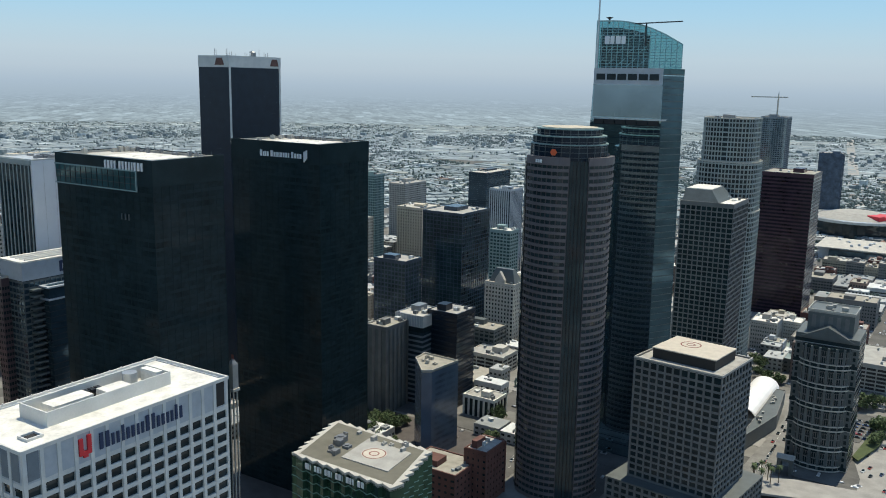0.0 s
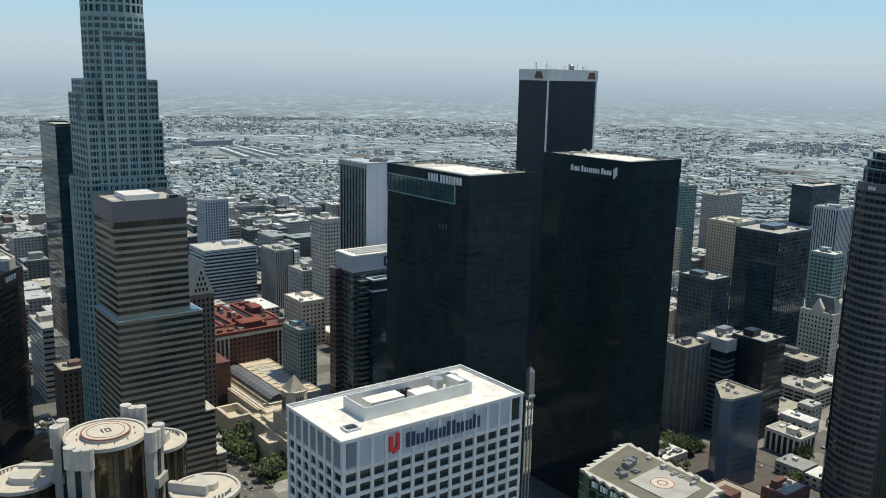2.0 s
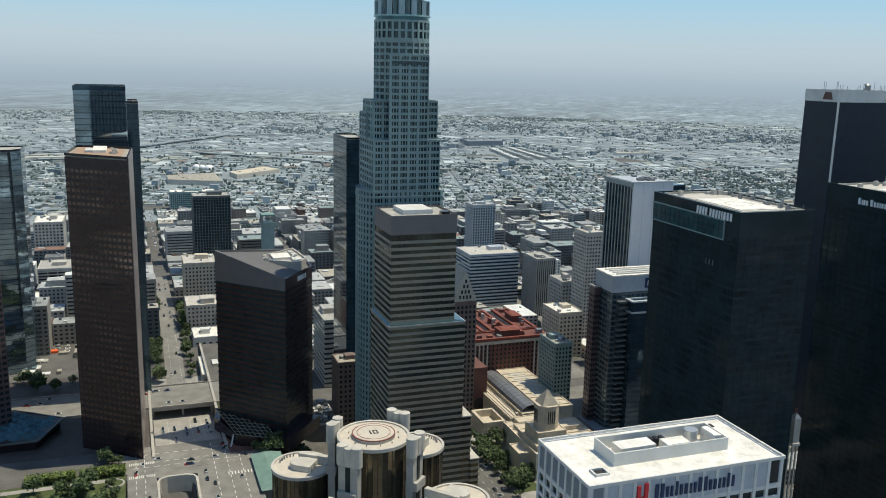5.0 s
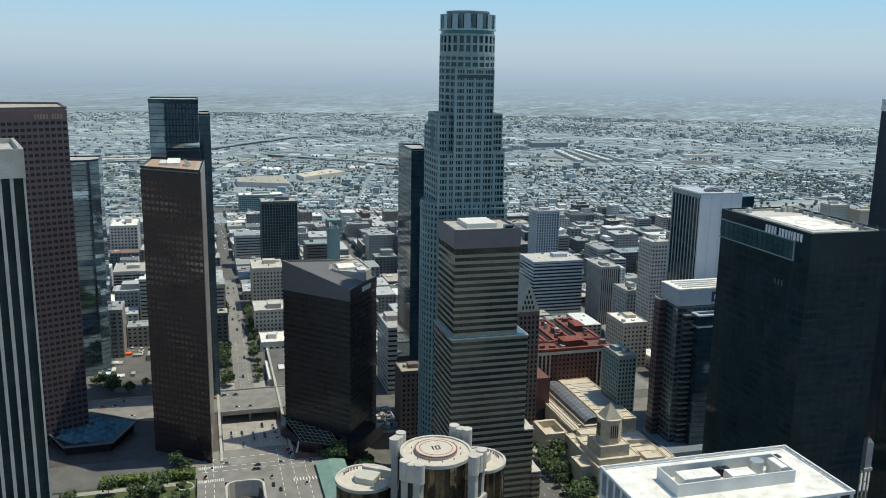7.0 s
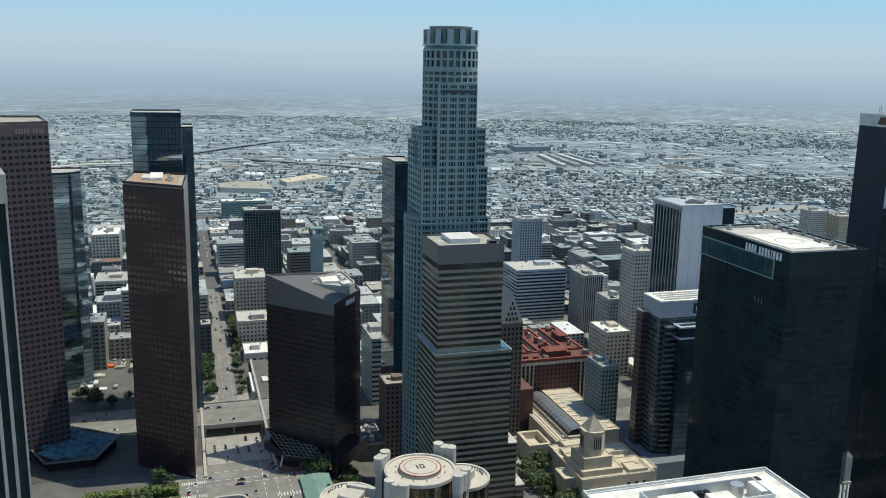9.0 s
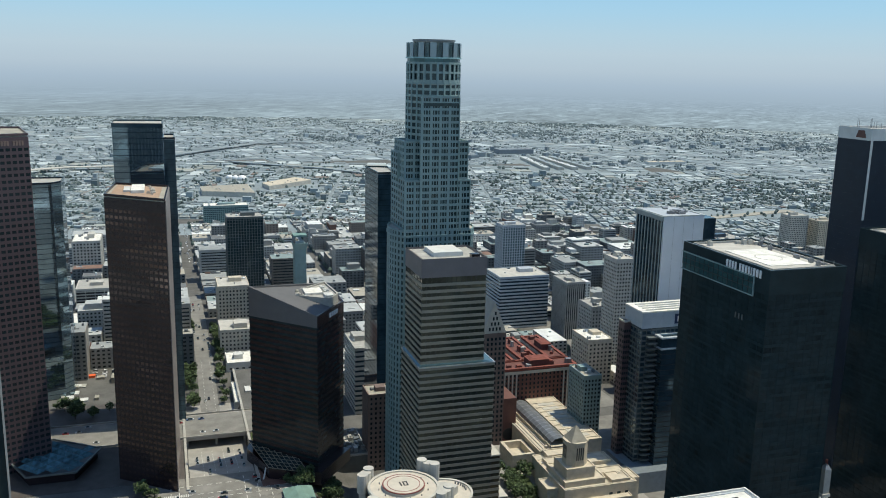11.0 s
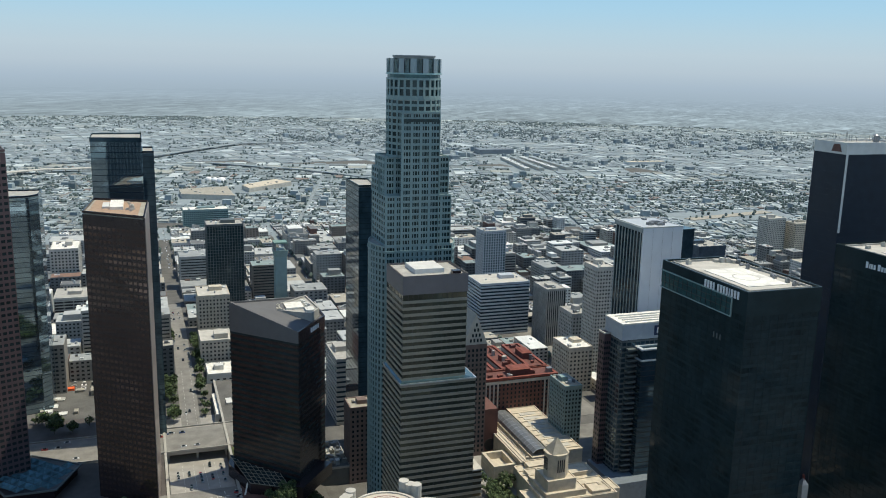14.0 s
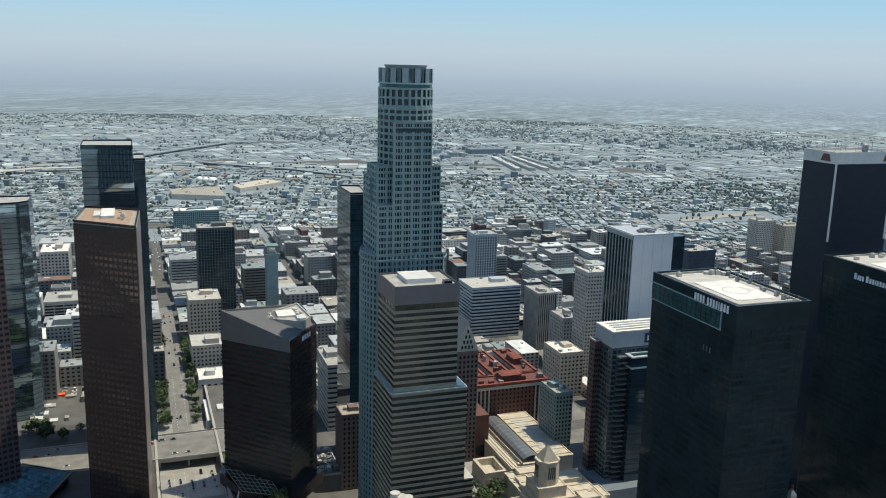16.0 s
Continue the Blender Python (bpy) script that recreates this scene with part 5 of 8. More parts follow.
SPECS = [
    # name, label, x, y, size x, size y, base, top, wall, glass, step, band, bay, pier, roof
    ("residential_tower", "dark gridded tower with pale upright lines", 560, 77, 30, 42, 8, 115, "slate", "g_deep", 3.4, 0.5, 3.2, 0.7, "roof"),
    ("old_office_block", "cream twelve-storey office block with punched windows", 412, 103, 40, 31, 14, 70, "cream", "g_grey", 3.9, 1.9, 3.6, 1.9, "pale"),
    ("old_office_block", "pale office block with rows of square windows", 322, 108, 35, 28, 16, 50, "pale", "g_grey", 3.9, 1.9, 3.6, 1.8, "pale"),
    ("low_building", "low white building beside the street", 278, 108, 30, 22, 18, 32, "white", "g_grey", 4.2, 2.6, 6, 3.0, "whiteroof"),
    ("low_building", "low white building with roof plant beside the cut", 212, 109, 46, 18, 14, 24, "white", "g_grey", 4.2, 2.6, 6, 3.0, "whiteroof"),
    ("office_block", "white office block with ribbon windows and blue glass top", 216, 6, 45, 24, 8, 60, "concrete", "g_blue", 4.4, 2.5, 0, 1, "roof"),
    ("old_office_block", "brown stone old office block", 97, 22, 20, 17, 6, 60, "brownstone", "g_black", 3.8, 1.8, 3.4, 1.9, "tanroof"),
    ("office_block", "wide blue-grey office block with ribbon windows", 419, -223, 45, 60, 0, 62, "greypanel", "g_blue", 4.0, 2.0, 0, 1, "pale"),
    ("residential_tower", "pale blue slim residential tower", 523, -255, 25, 30, 0, 100, "greypanel", "g_teal", 3.4, 1.0, 3.2, 1.2, "roof"),
    ("office_block", "grey office block with dark upright stripes", 360, -261, 35, 22, 0, 66, "concrete", "g_black", 0, 1, 2.4, 1.3, "roof"),
    ("old_office_block", "grey stone old office block", 294, -258, 30, 18, 0, 56, "concrete", "g_grey", 3.9, 1.9, 3.6, 1.9, "roof"),
    ("office_tower", "pale gridded slim office tower", 246, -258, 25, 19, 0, 116, "pale", "g_grey", 3.7, 1.9, 3.2, 1.4, "pale"),
    ("old_office_block", "tan low office block with cornice", 226, -222, 35, 24, 0, 45, "cream", "g_grey", 4.0, 2.0, 4, 2.0, "whiteroof"),
    ("residential_tower", "ornate grey-green residential tower", 92, -146, 26, 14, 0, 62, "teal", "g_grey", 3.4, 1.4, 3.0, 1.3, "tanroof"),
    ("office_block", "dull blue glass office block", 297, -414, 35, 34, 0, 120, "navypanel", "navypanel", 4.0, 1.2, 0, 1, "roof"),
    ("old_office_block", "white old office block on the far hill street", 676, 263, 50, 32, 4, 72, "pale", "g_grey", 4, 2, 4, 2, "whiteroof"),
    ("car_park", "pale open-sided car park with flat decks", 547, 246, 45, 40, 10, 42, "pale", "black", 3.4, 1.3, 9, 0.8, "concrete"),
    ("low_building", "cream low building with a flat roof", 434, 252, 40, 24, 18, 34, "cream", "g_grey", 4, 2.2, 5, 2.5, "whiteroof"),
    ("low_building", "orange-red brick low building", 521, 284, 20, 15, 10, 40, "red", "g_grey", 4, 2.2, 4, 2.2, "roof"),
    # the next two are black blocks in dull blue: haze put into the colour
    ("office_block", "black glass cube office block", -44, -570, 45, 52, 0, 122, "navypanel", "g_deep", 4.0, 0.9, 4, 0.5, "roof"),
    ("office_block", "black glass office block with a drum on the roof", -29, -491, 35, 26, 0, 84, "navypanel", "g_deep", 4.0, 1.4, 4, 1.0, "roof"),
    ("old_office_block", "pale stone old office tower with a pointed crown", -108, -556, 30, 20, 0, 60, "pale", "g_black", 3.9, 1.8, 3.3, 1.7, "tanroof"),
    ("office_tower", "pale blue tower with upright lines", 41, -832, 30, 33, 0, 112, "greypanel", "g_blue", 0, 1, 3.0, 1.4, "roof"),
    ("office_block", "pale green slim office block", -43, -673, 25, 18, 0, 88, "teal", "g_teal", 3.8, 1.6, 4, 1.0, "whiteroof"),
    ("residential_tower", "teal glass residential tower", 202, -756, 25, 20, 0, 125, "teal", "g_teal", 3.4, 0.9, 3, 0.7, "roof"),
    ("residential_block", "pale pair of residential slabs", 309, -995, 30, 60, 0, 85, "concrete", "g_grey", 3.4, 1.6, 3.4, 1.4, "roof"),
    ("old_office_block", "tan wide office block", 163, -810, 40, 42, 0, 80, "cream", "g_grey", 4, 2, 4, 2, "pale"),
    ("office_block", "blue wide office block", 345, -1330, 40, 94, 0, 75, "navy", "g_blue", 4, 1.6, 0, 1, "pale"),
    ("old_office_block", "tan old office block", 185, -708, 25, 22, 0, 75, "cream", "g_grey", 4, 2, 4, 2, "tanroof"),
    ("residential_tower", "unfinished blue glass tower", -151, -1490, 44, 40, 0, 195, "wallpanel", "g_blue2", 3.6, 0.9, 4, 0.5, "roof"),
    ("residential_tower", "blue glass hotel tower", -236, -1580, 40, 30, 0, 130, "g_wedge", "g_wedge", 3.6, 0.5, 4, 0.25, "roof"),
    ("car_park", "grey open-sided car park", -432, -640, 40, 60, 0, 24, "concrete", "black", 3.3, 1.3, 8, 0.9, "concrete"),
    ("office_block", "grey office slab with broad upright piers", -118, -352, 18, 26, 0, 68, "greige", "slate", 0, 1, 5.4, 2.6, "tanroof"),
    ("office_block", "blue-grey office block with a white louvred crown", -128, -382, 24, 30, 0, 72, "wallpanel", "g_blue", 3.9, 1.5, 0, 0.5, "pale"),
    ("office_block", "black glass office block with a white roof", -150, -392, 26, 26, 0, 75, "navy", "g_navy", 3.9, 1.2, 0, 0.4, "roof"),
    ("brick_block", "red brick block with roof terraces", -232, -252, 34, 26, 0, 24, "red", "g_black", 4, 2.4, 4, 2.4, "tanroof"),
    ("brick_block", "dark red brick block with square roof wells", -252, -268, 14, 22, 0, 34, "red", "g_black", 4, 2.4, 4, 2.4, "roof"),
    ("low_building", "grey low building with a gravel roof", -96, -470, 30, 26, 0, 22, "concrete", "g_black", 4, 2.2, 4, 1.6, "roof"),
    ("low_building", "dark low building with a flat tan roof", -112, -505, 40, 22, 0, 30, "slate", "g_black", 4, 1.6, 5, 1.0, "tanroof"),
    ("low_building", "white low building with roof plant", -70, -520, 24, 30, 0, 26, "white", "g_black", 4, 2.2, 4, 1.8, "whiteroof"),
    ("car_park", "pale car park with open decks", -140, -478, 34, 26, 0, 17, "pale", "black", 3.3, 1.3, 8, 0.9, "concrete"),
    ("low_building", "white low building with a blank end wall", -186, -384, 26, 18, 0, 16, "whiteroof", "g_black", 0, 2.4, 4, 1.6, "roof"),
    ("office_tower", "brown gridded office tower with a stepped white roof", -309, -522, 40, 44, 0, 160, "greige", "g_black", 3.9, 1.0, 3.9, 0.75, "whiteroof"),
    ("office_tower", "dark purple-brown granite and glass office tower", -305, -845, 52, 50, 0, 157, "purple", "g_purple", 3.9, 1.9, 0, 1.0, "tanroof"),
    ("office_block", "white low annex building", -295, -905, 40, 40, 0, 30, "white", "g_grey", 0, 1, 0, 1, "whiteroof"),
]
for k, (name, label, x, y, dx, dy, z0, top, wall, gl, step, band, bay, pier, rf) in enumerate(SPECS):
    r = block(name, label, x, y, dx, dy, min(z0, ground_z(x - dx / 2, y)) - 0.5, top, M[wall], M[gl], step, band, bay, pier, M[rf], seed=k, penthouse="stepped white roof" not in label and "pointed" not in label)
    if "stepped white roof" in label:
        part("attic", prism(B(), rect(x - 9, x + 19.5, y - 20, y + 21.0), top - 1, top + 8.5, rect(x - 1, x + 19, y - 18, y + 15)), M["slate"], r, "sloping grey attic")
        part("attic_roof", prism(B(), rect(x - 0.5, x + 18.5, y - 17.5, y + 14.5), top + 8.5, top + 9), M["whiteroof"], r)
    if "louvred crown" in label:
        crown = rect(x - dx / 2, x + dx / 2, y - dy / 2, y + dy / 2)
        part("crown_wall", ring(B(), offset(crown, 0.5), offset(crown, -0.2), top - 9, top - 0.4), M["greypanel"], r, "pale ribbed crown")
        piers(r, offset(crown, 0.5), top - 9, top, 1.5, 0.35, M["white"], 0.3, "louvre_rib")
        part("dark_band", ring(B(), offset(crown, 0.45), offset(crown, -0.2), top - 13, top - 9.1), M["g_black"], r)
    if "pointed" in label:
        part("steep_roof", prism(B(), rect(x - 14, x + 14, y - 9, y + 6), top - 1, top + 12, rect(x - 9, x + 9, y - 4, y + 1)), M["slate"], r, "steep dark slate roof")
        bm = B()
        v = [bm.verts.new((x + u, y + w, top + h)) for w in (6.5, 10.2) for u, h in ((-5, -1), (5, -1), (5, 3), (0, 11), (-5, 3))]
        for f in ((0, 1, 2, 3, 4), (9, 8, 7, 6, 5), (0, 5, 6, 1), (1, 6, 7, 2), (2, 7, 8, 3), (3, 8, 9, 4), (4, 9, 5, 0)):
            bm.faces.new([v[i] for i in f])
        bmesh.ops.recalc_face_normals(bm, faces=bm.faces)
        part("gable", bm, M["pale"], r)
    taken(x - dx / 2, x + dx / 2, y - dy / 2, y + dy / 2)


def striped_tower():
    """Tower with dark upright stripes on one side and a blank white front."""
    r = thing("office_tower", "tower with a blank white front and dark striped side", "building", 88, -209)
    b = rect(67, 108, -226.5, -191.5)
    part("blank_front", prism(B(), b, 0, 187.4), M["brightwhite"], r, "blank white wall")
    part("striped_side", box(B(), 68.5, 106.5, -191.4, -190.9, 0, 184), M["g_strip"], r)
    pm = mesh_from("stripe", box(B(), -0.55, 0.55, -191.0, -190.5, 0, 185), M["palegreen"])
    for k in range(9):
        part("stripe", pm, None, r).location.x = 69.5 + 4.5 * k
    part("side_crown", box(B(), 67.2, 107.8, -191.4, -190.4, 184.4, 187.6), M["palegreen"], r)
    for k in range(3):
        part("panel_joint", box(B(), 66.94, 67.05, -226 + 8.6 * (k + 1) - 0.06, -226 + 8.6 * (k + 1) + 0.06, 0, 187), M["pale"], r)
    part("parapet", ring(B(), offset(b, 0.1), offset(b, -0.7), 187.3, 188.4), M["white"], r)
    part("roof", prism(B(), offset(b, -0.6), 187.2, 187.7), M["greypanel"], r)
    roof_clutter(r, 72, 104, -222, -196, 187.7, 7, 61, M["greymetal"], 6)
    part("rear_wing", box(B(), 74, 106, -242, -226.7, 0, 184), M["g_blue"], r)
    return r


def terraced_tower():
    """Blue-grey tower with white terraces and a brown gridded wing."""
    r = thing("office_tower", "blue-grey office tower with white terraces and a brown wing", "building", 30, -172)
    main = rect(20, 43, -196, -150.5)
    part("glazing", prism(B(), main, 0, 118), M["g_blue"], r)
    floors(r, main, 2, 118, 3.9, 1.3, M["slate"], 0.25)
    piers(r, main, 2, 118, 3.8, 0.4, M["slate"], 0.3)
    part("crown", prism(B(), offset(main, 0.5), 117, 128.4), M["greypanel"], r, "plain blue-grey crown")
    part("roof", prism(B(), offset(main, 0.8), 128.4, 129.4), M["whiteroof"], r)
    for k in range(4):
        part("roof_frame", box(B(), 22 + 5 * k, 22.8 + 5 * k, -192, -154, 129.4, 130.4), M["white"], r)
    wing = rect(35, 43, -150.3, -145.0)
    part("wing_body", prism(B(), wing, 0, 118), M["brownlight"], r)
    for e in (2, 3):
        p, q = wing[e], wing[(e + 1) % 4]
        panes(r, p, q, 2, 28, 3, 4.0, 1.3, 2.0, M["g_black"], 0.05, limit=140)
    part("wing_roof", ring(B(), offset(wing, 0.3), offset(wing, -0.5), 117.6, 118.8), M["pale"], r)
    bay = rect(11, 19.8, -194, -162)
    part("bay_glazing", prism(B(), bay, 0, 112), M["g_blue"], r)
    floors(r, bay, 2, 104, 3.9, 0.5, M["darkmetal"], 0.1)
    for z in (103.5, 111.5):
        part("terrace", ring(B(), offset(bay, 1.3), offset(bay, -1.5), z, z + 1.0), M["greypanel"], r)
    bal = mesh_from("balcony", box(B(), 15.5, 19.9, -161.4, -154.0, 0, 1.2), M["slate"])
    for f in range(27):
        part("balcony", bal, None, r).location.z = 6 + 4 * f
    part("podium", box(B(), 2, 44, -198, -142, 0, 16), M["wallpanel"], r)
    part("sign_board", box(B(), 19.2, 19.5, -194, -176, 119.2, 126.4), M["signblue"], r)
    sign_bars(r, (19.3, -178), (19.3, -192.5), 120.8, [1.0, 1.0, 1.2, 1.0], 3.8, M["signwhite"], 0.5, 0.4)
    return r


def civic_library():
    """Low cream stucco building in steps, with a square tower and tiled pyramid."""
    r = thing("library", "cream stucco library of stepped blocks with a tiled pyramid tower", "building", 10, -95)
    def hall(x0, x1, y0, y1, top, name="wing"):
        pts = rect(x0, x1, y0, y1)
        w = part(name, prism(B(), pts, 0, top - 0.9), M["cream"], r)
        part("parapet", ring(B(), offset(pts, 0.15), offset(pts, -0.6), top - 1, top), M["cream"], w)
        part("roof", prism(B(), offset(pts, -0.6), top - 1, top - 0.6), M["cream"], w)
        return w
    hall(-14, 34, -134, -80, 20)
    hall(-20, -8, -128, -86, 13)
    hall(34, 50, -122, -84, 16)
    hall(-4, 12, -80.2, -72, 17)
    hall(-4, 14, -142, -134.2, 17)
    hall(-6.5, 14.5, -105.5, -84.5, 31, "tower_base")
    oct_ = [(4 + 8.4 * math.cos(radians(22.5 + 45 * k)), -95 + 8.4 * math.sin(radians(22.5 + 45 * k))) for k in range(8)]
    part("tower_shaft", prism(B(), oct_, 30, 47.5), M["cream"], r)
    part("tower_cornice", ring(B(), offset(oct_, 0.5), offset(oct_, -0.5), 46.3, 47.6), M["cream"], r)
    part("pyramid", prism(B(), rect(-2.2, 10.2, -101.2, -88.8), 47.5, 57.5, rect(3.9, 4.1, -95.1, -94.9)), M["tanroof"], r, "tiled pyramid roof")
    for k in range(4):
        part("tower_window", box(B(), -3.95, -3.7, -97.6 + 1.5 * k, -96.9 + 1.5 * k, 35, 44), M["black"], r)
        part("tower_window", box(B(), 1.4 + 1.5 * k, 2.1 + 1.5 * k, -87.35, -87.1, 35, 44), M["black"], r)
    for k in range(3):
        part("arched_window", prism(B(), rect(-14.2, -14.0, -128 + 6 * k, -125.4 + 6 * k), 4, 14), M["g_black"], r)
        part("arched_window", prism(B(), rect(-20.2, -20.0, -104 + 5 * k, -101.4 + 5 * k), 3, 9), M["g_black"], r)
    # long later wing with a glass vault
    hall(52, 140, -142, -116, 22)
    hall(52, 122, -100, -91, 17)
    hall(118, 140, -90, -78, 19)
    hall(58, 84, -90.5, -72, 8)
    part("court_wall", ring(B(), rect(58, 84, -90.4, -72), rect(60.5, 81.5, -88, -74.5), 7, 13), M["cream"], r)
    part("atrium_wall", box(B(), 52, 134, -115.8, -100.2, 0, 19.5), M["cream"], r)
    for p in range(6):
        t0, t1 = math.pi * p / 6, math.pi * (p + 1) / 6
        a, b = (-108 - 7.4 * math.cos(t0), 19.4 + 5.4 * math.sin(t0)), (-108 - 7.4 * math.cos(t1), 19.4 + 5.4 * math.sin(t1))
        bm = B()
        v = [bm.verts.new((x, y, z)) for x in (54, 132) for y, z in (a, b, (b[0], b[1] - 0.3), (a[0], a[1] - 0.3))]
        for f in ((0, 1, 5, 4), (3, 7, 6, 2), (0, 3, 2, 1), (4, 5, 6, 7)):
            bm.faces.new([v[k] for k in f])
        bmesh.ops.recalc_face_normals(bm, faces=bm.faces)
        part("atrium_glass", bm, M["greymetal"], r, "grey glazed vault")
        for k in range(14):
            x = 54 + 5.9 * k
            bm = B()
            v = [bm.verts.new((u, y, z + 0.12)) for u in (x, x + 0.35) for y, z in (a, b)]
            bm.faces.new((v[0], v[1], v[3], v[2]))
            part("atrium_rib", bm, M["silver"], r)
    for k in range(8):
        part("skylight", box(B(), 60 + 9 * k, 66 + 9 * k, -136, -122, 21.3, 21.7), M["pale"], r)
    hall(-10, 20, -112, -82, 23.5, "stepped_block")
    hall(16, 30, -130, -112, 22.5, "stepped_block")
    hall(-12, 0, -130, -116, 22, "stepped_block")
    hall(20, 32, -98, -84, 22, "stepped_block")
    hall(40, 50, -112, -92, 19, "stepped_block")
    for k in range(6):
        part("roof_rib", box(B(), -13 + 8 * k, -12.4 + 8 * k, -133, -81, 19.2, 20.1), M["cream"], r)
    for k in range(9):
        part("roof_rib", box(B(), 56 + 9 * k, 56.5 + 9 * k, -141, -117, 21.2, 22.1), M["cream"], r)
    for k in range(3):
        part("roof_rib", box(B(), 52, 118, -98.6 + 2.8 * k, -98.2 + 2.8 * k, 16.2, 17.0), M["pale"], r)
    roof_clutter(r, 50, 58, -138, -94, 18, 6, 31, M["cream"], 5)
    roof_clutter(r, -12, 32, -130, -106, 19.4, 8, 32, M["cream"], 4)
    return r


def brick_hotel():
    """Brown brick hotel of wings under red clay roofs."""
    x0, x1, y0, y1, top = 140, 222, -162, -97, 50
    r = thing("hotel", "brown brick hotel of long wings under red clay roofs", "building", 180, -130)
    wings = [(x0, x0 + 20, y0, y1), (x0 + 20, x1, y1 - 16, y1), (x0 + 20, x1, -137, -121), (x0 + 20, x1, y0, y0 + 16)]
    for x, xx, y, yy in wings:
        pts = rect(x, xx, y, yy)
        w = part("wing", prism(B(), pts, 0, top - 2), M["red"], r)
        part("cornice", ring(B(), offset(pts, 0.9), offset(pts, -0.3), top - 5.5, top - 3), M["pale"], w)
        part("roof", prism(B(), offset(pts, -0.2), top - 2.2, top - 1.6), M["dullred"], w, "weathered red flat roof")
        part("roof_rim", ring(B(), offset(pts, 0.9), offset(pts, -1.6), top - 2.4, top - 0.4), M["redroof"], w, "red clay rim")
    for p, q, n in (((x0, y1), (x0, y0), 18), ((x1, y1), (x0, y1), 22)):
        panes(r, p, q, 3, 11, n, 3.9, 1.4, 2.1, M["g_black"], 0.06, limit=200)
        places, a = along(p, q, n)
        for i, (x, y) in enumerate(places):
            if i in (0, 1, 2, 3, n - 3, n - 2, n - 1, n):
                ob = part("pilaster", box(B(), -0.6, 0.6, -0.5, 0.1, 0, top - 5.5), M["pale"], r)
                ob.matrix_basis = pose(x, y, 0, 0, 0, a)
    rnd = random.Random(8)
    for k in range(30):
        x, xx, y, yy = wings[k % 4]
        cx, cy, w, d = rnd.uniform(x + 4, xx - 4), rnd.uniform(y + 4, yy - 4), rnd.uniform(1.5, 6), rnd.uniform(1.5, 5)
        part("roof_house", box(B(), cx - w / 2, cx + w / 2, cy - d / 2, cy + d / 2, top - 1.7, top + rnd.uniform(0.3, 3.4)), M[rnd.choice(("redroof", "dullred", "dullred", "greymetal", "roof"))], r)
    for x, y, w, d in ((150, -130, 12, 18), (205, -106, 14, 9), (190, -153, 16, 9)):
        part("roof_house", box(B(), x - w / 2, x + w / 2, y - d / 2, y + d / 2, top - 1.7, top + 4.2), M["dullred"], r)
        part("house_roof", prism(B(), rect(x - w / 2 - 0.6, x + w / 2 + 0.6, y - d / 2 - 0.6, y + d / 2 + 0.6), top + 4.2, top + 5.2, rect(x - w / 3, x + w / 3, y - d / 3, y + d / 3)), M["redroof"], r)
    return r


def gabled_tower():
    """Slim brown tower with a steep pale gable."""
    x, y = 118.0, -72.0
    r = thing("office_tower", "slim brown stone tower with a steep pale gable", "building", x, y)
    pts = rect(x - 14, x + 14, y - 10, y + 10)
    part("body", prism(B(), pts, 0, 94), M["brownstone"], r)
    panes(r, (x - 14, y + 10), (x - 14, y - 10), 4, 22, 6, 4.0, 1.6, 2.2, M["g_black"], 0.06, limit=100)
    bm = B()
    v = [bm.verts.new(p) for p in ((x - 14.3, y - 10, 94), (x - 14.3, y + 10, 94), (x - 14.3, y, 119), (x + 14, y - 10, 94), (x + 14, y + 10, 94), (x + 14, y, 119))]
    for f in ((0, 2, 1), (3, 4, 5), (0, 3, 5, 2), (1, 2, 5, 4), (0, 1, 4, 3)):
        bm.faces.new([v[i] for i in f])
    part("gable", bm, M["pale"], r, "pale stone gable")
    for k in range(4):
        for i in range(4 - k):
            part("gable_window", box(B(), x - 14.5, x - 14.25, y - 5.2 + 1.3 * k + 2.8 * i, y - 3.8 + 1.3 * k + 2.8 * i, 96 + 4.2 * k, 98.6 + 4.2 * k), M["g_black"], r)
    part("annex", box(B(), x - 12, x + 22, y - 22, y - 10.2, 0, 38), M["red"], r)
    part("annex_arch", prism(B(), circle(5, 20, 0, 0), -0.2, 0.2), M["black"], r).matrix_basis = Matrix.Translation((x - 12.1, y - 16, 8)) @ pose(0, 0, 0, 0, 90, 0)
    return r


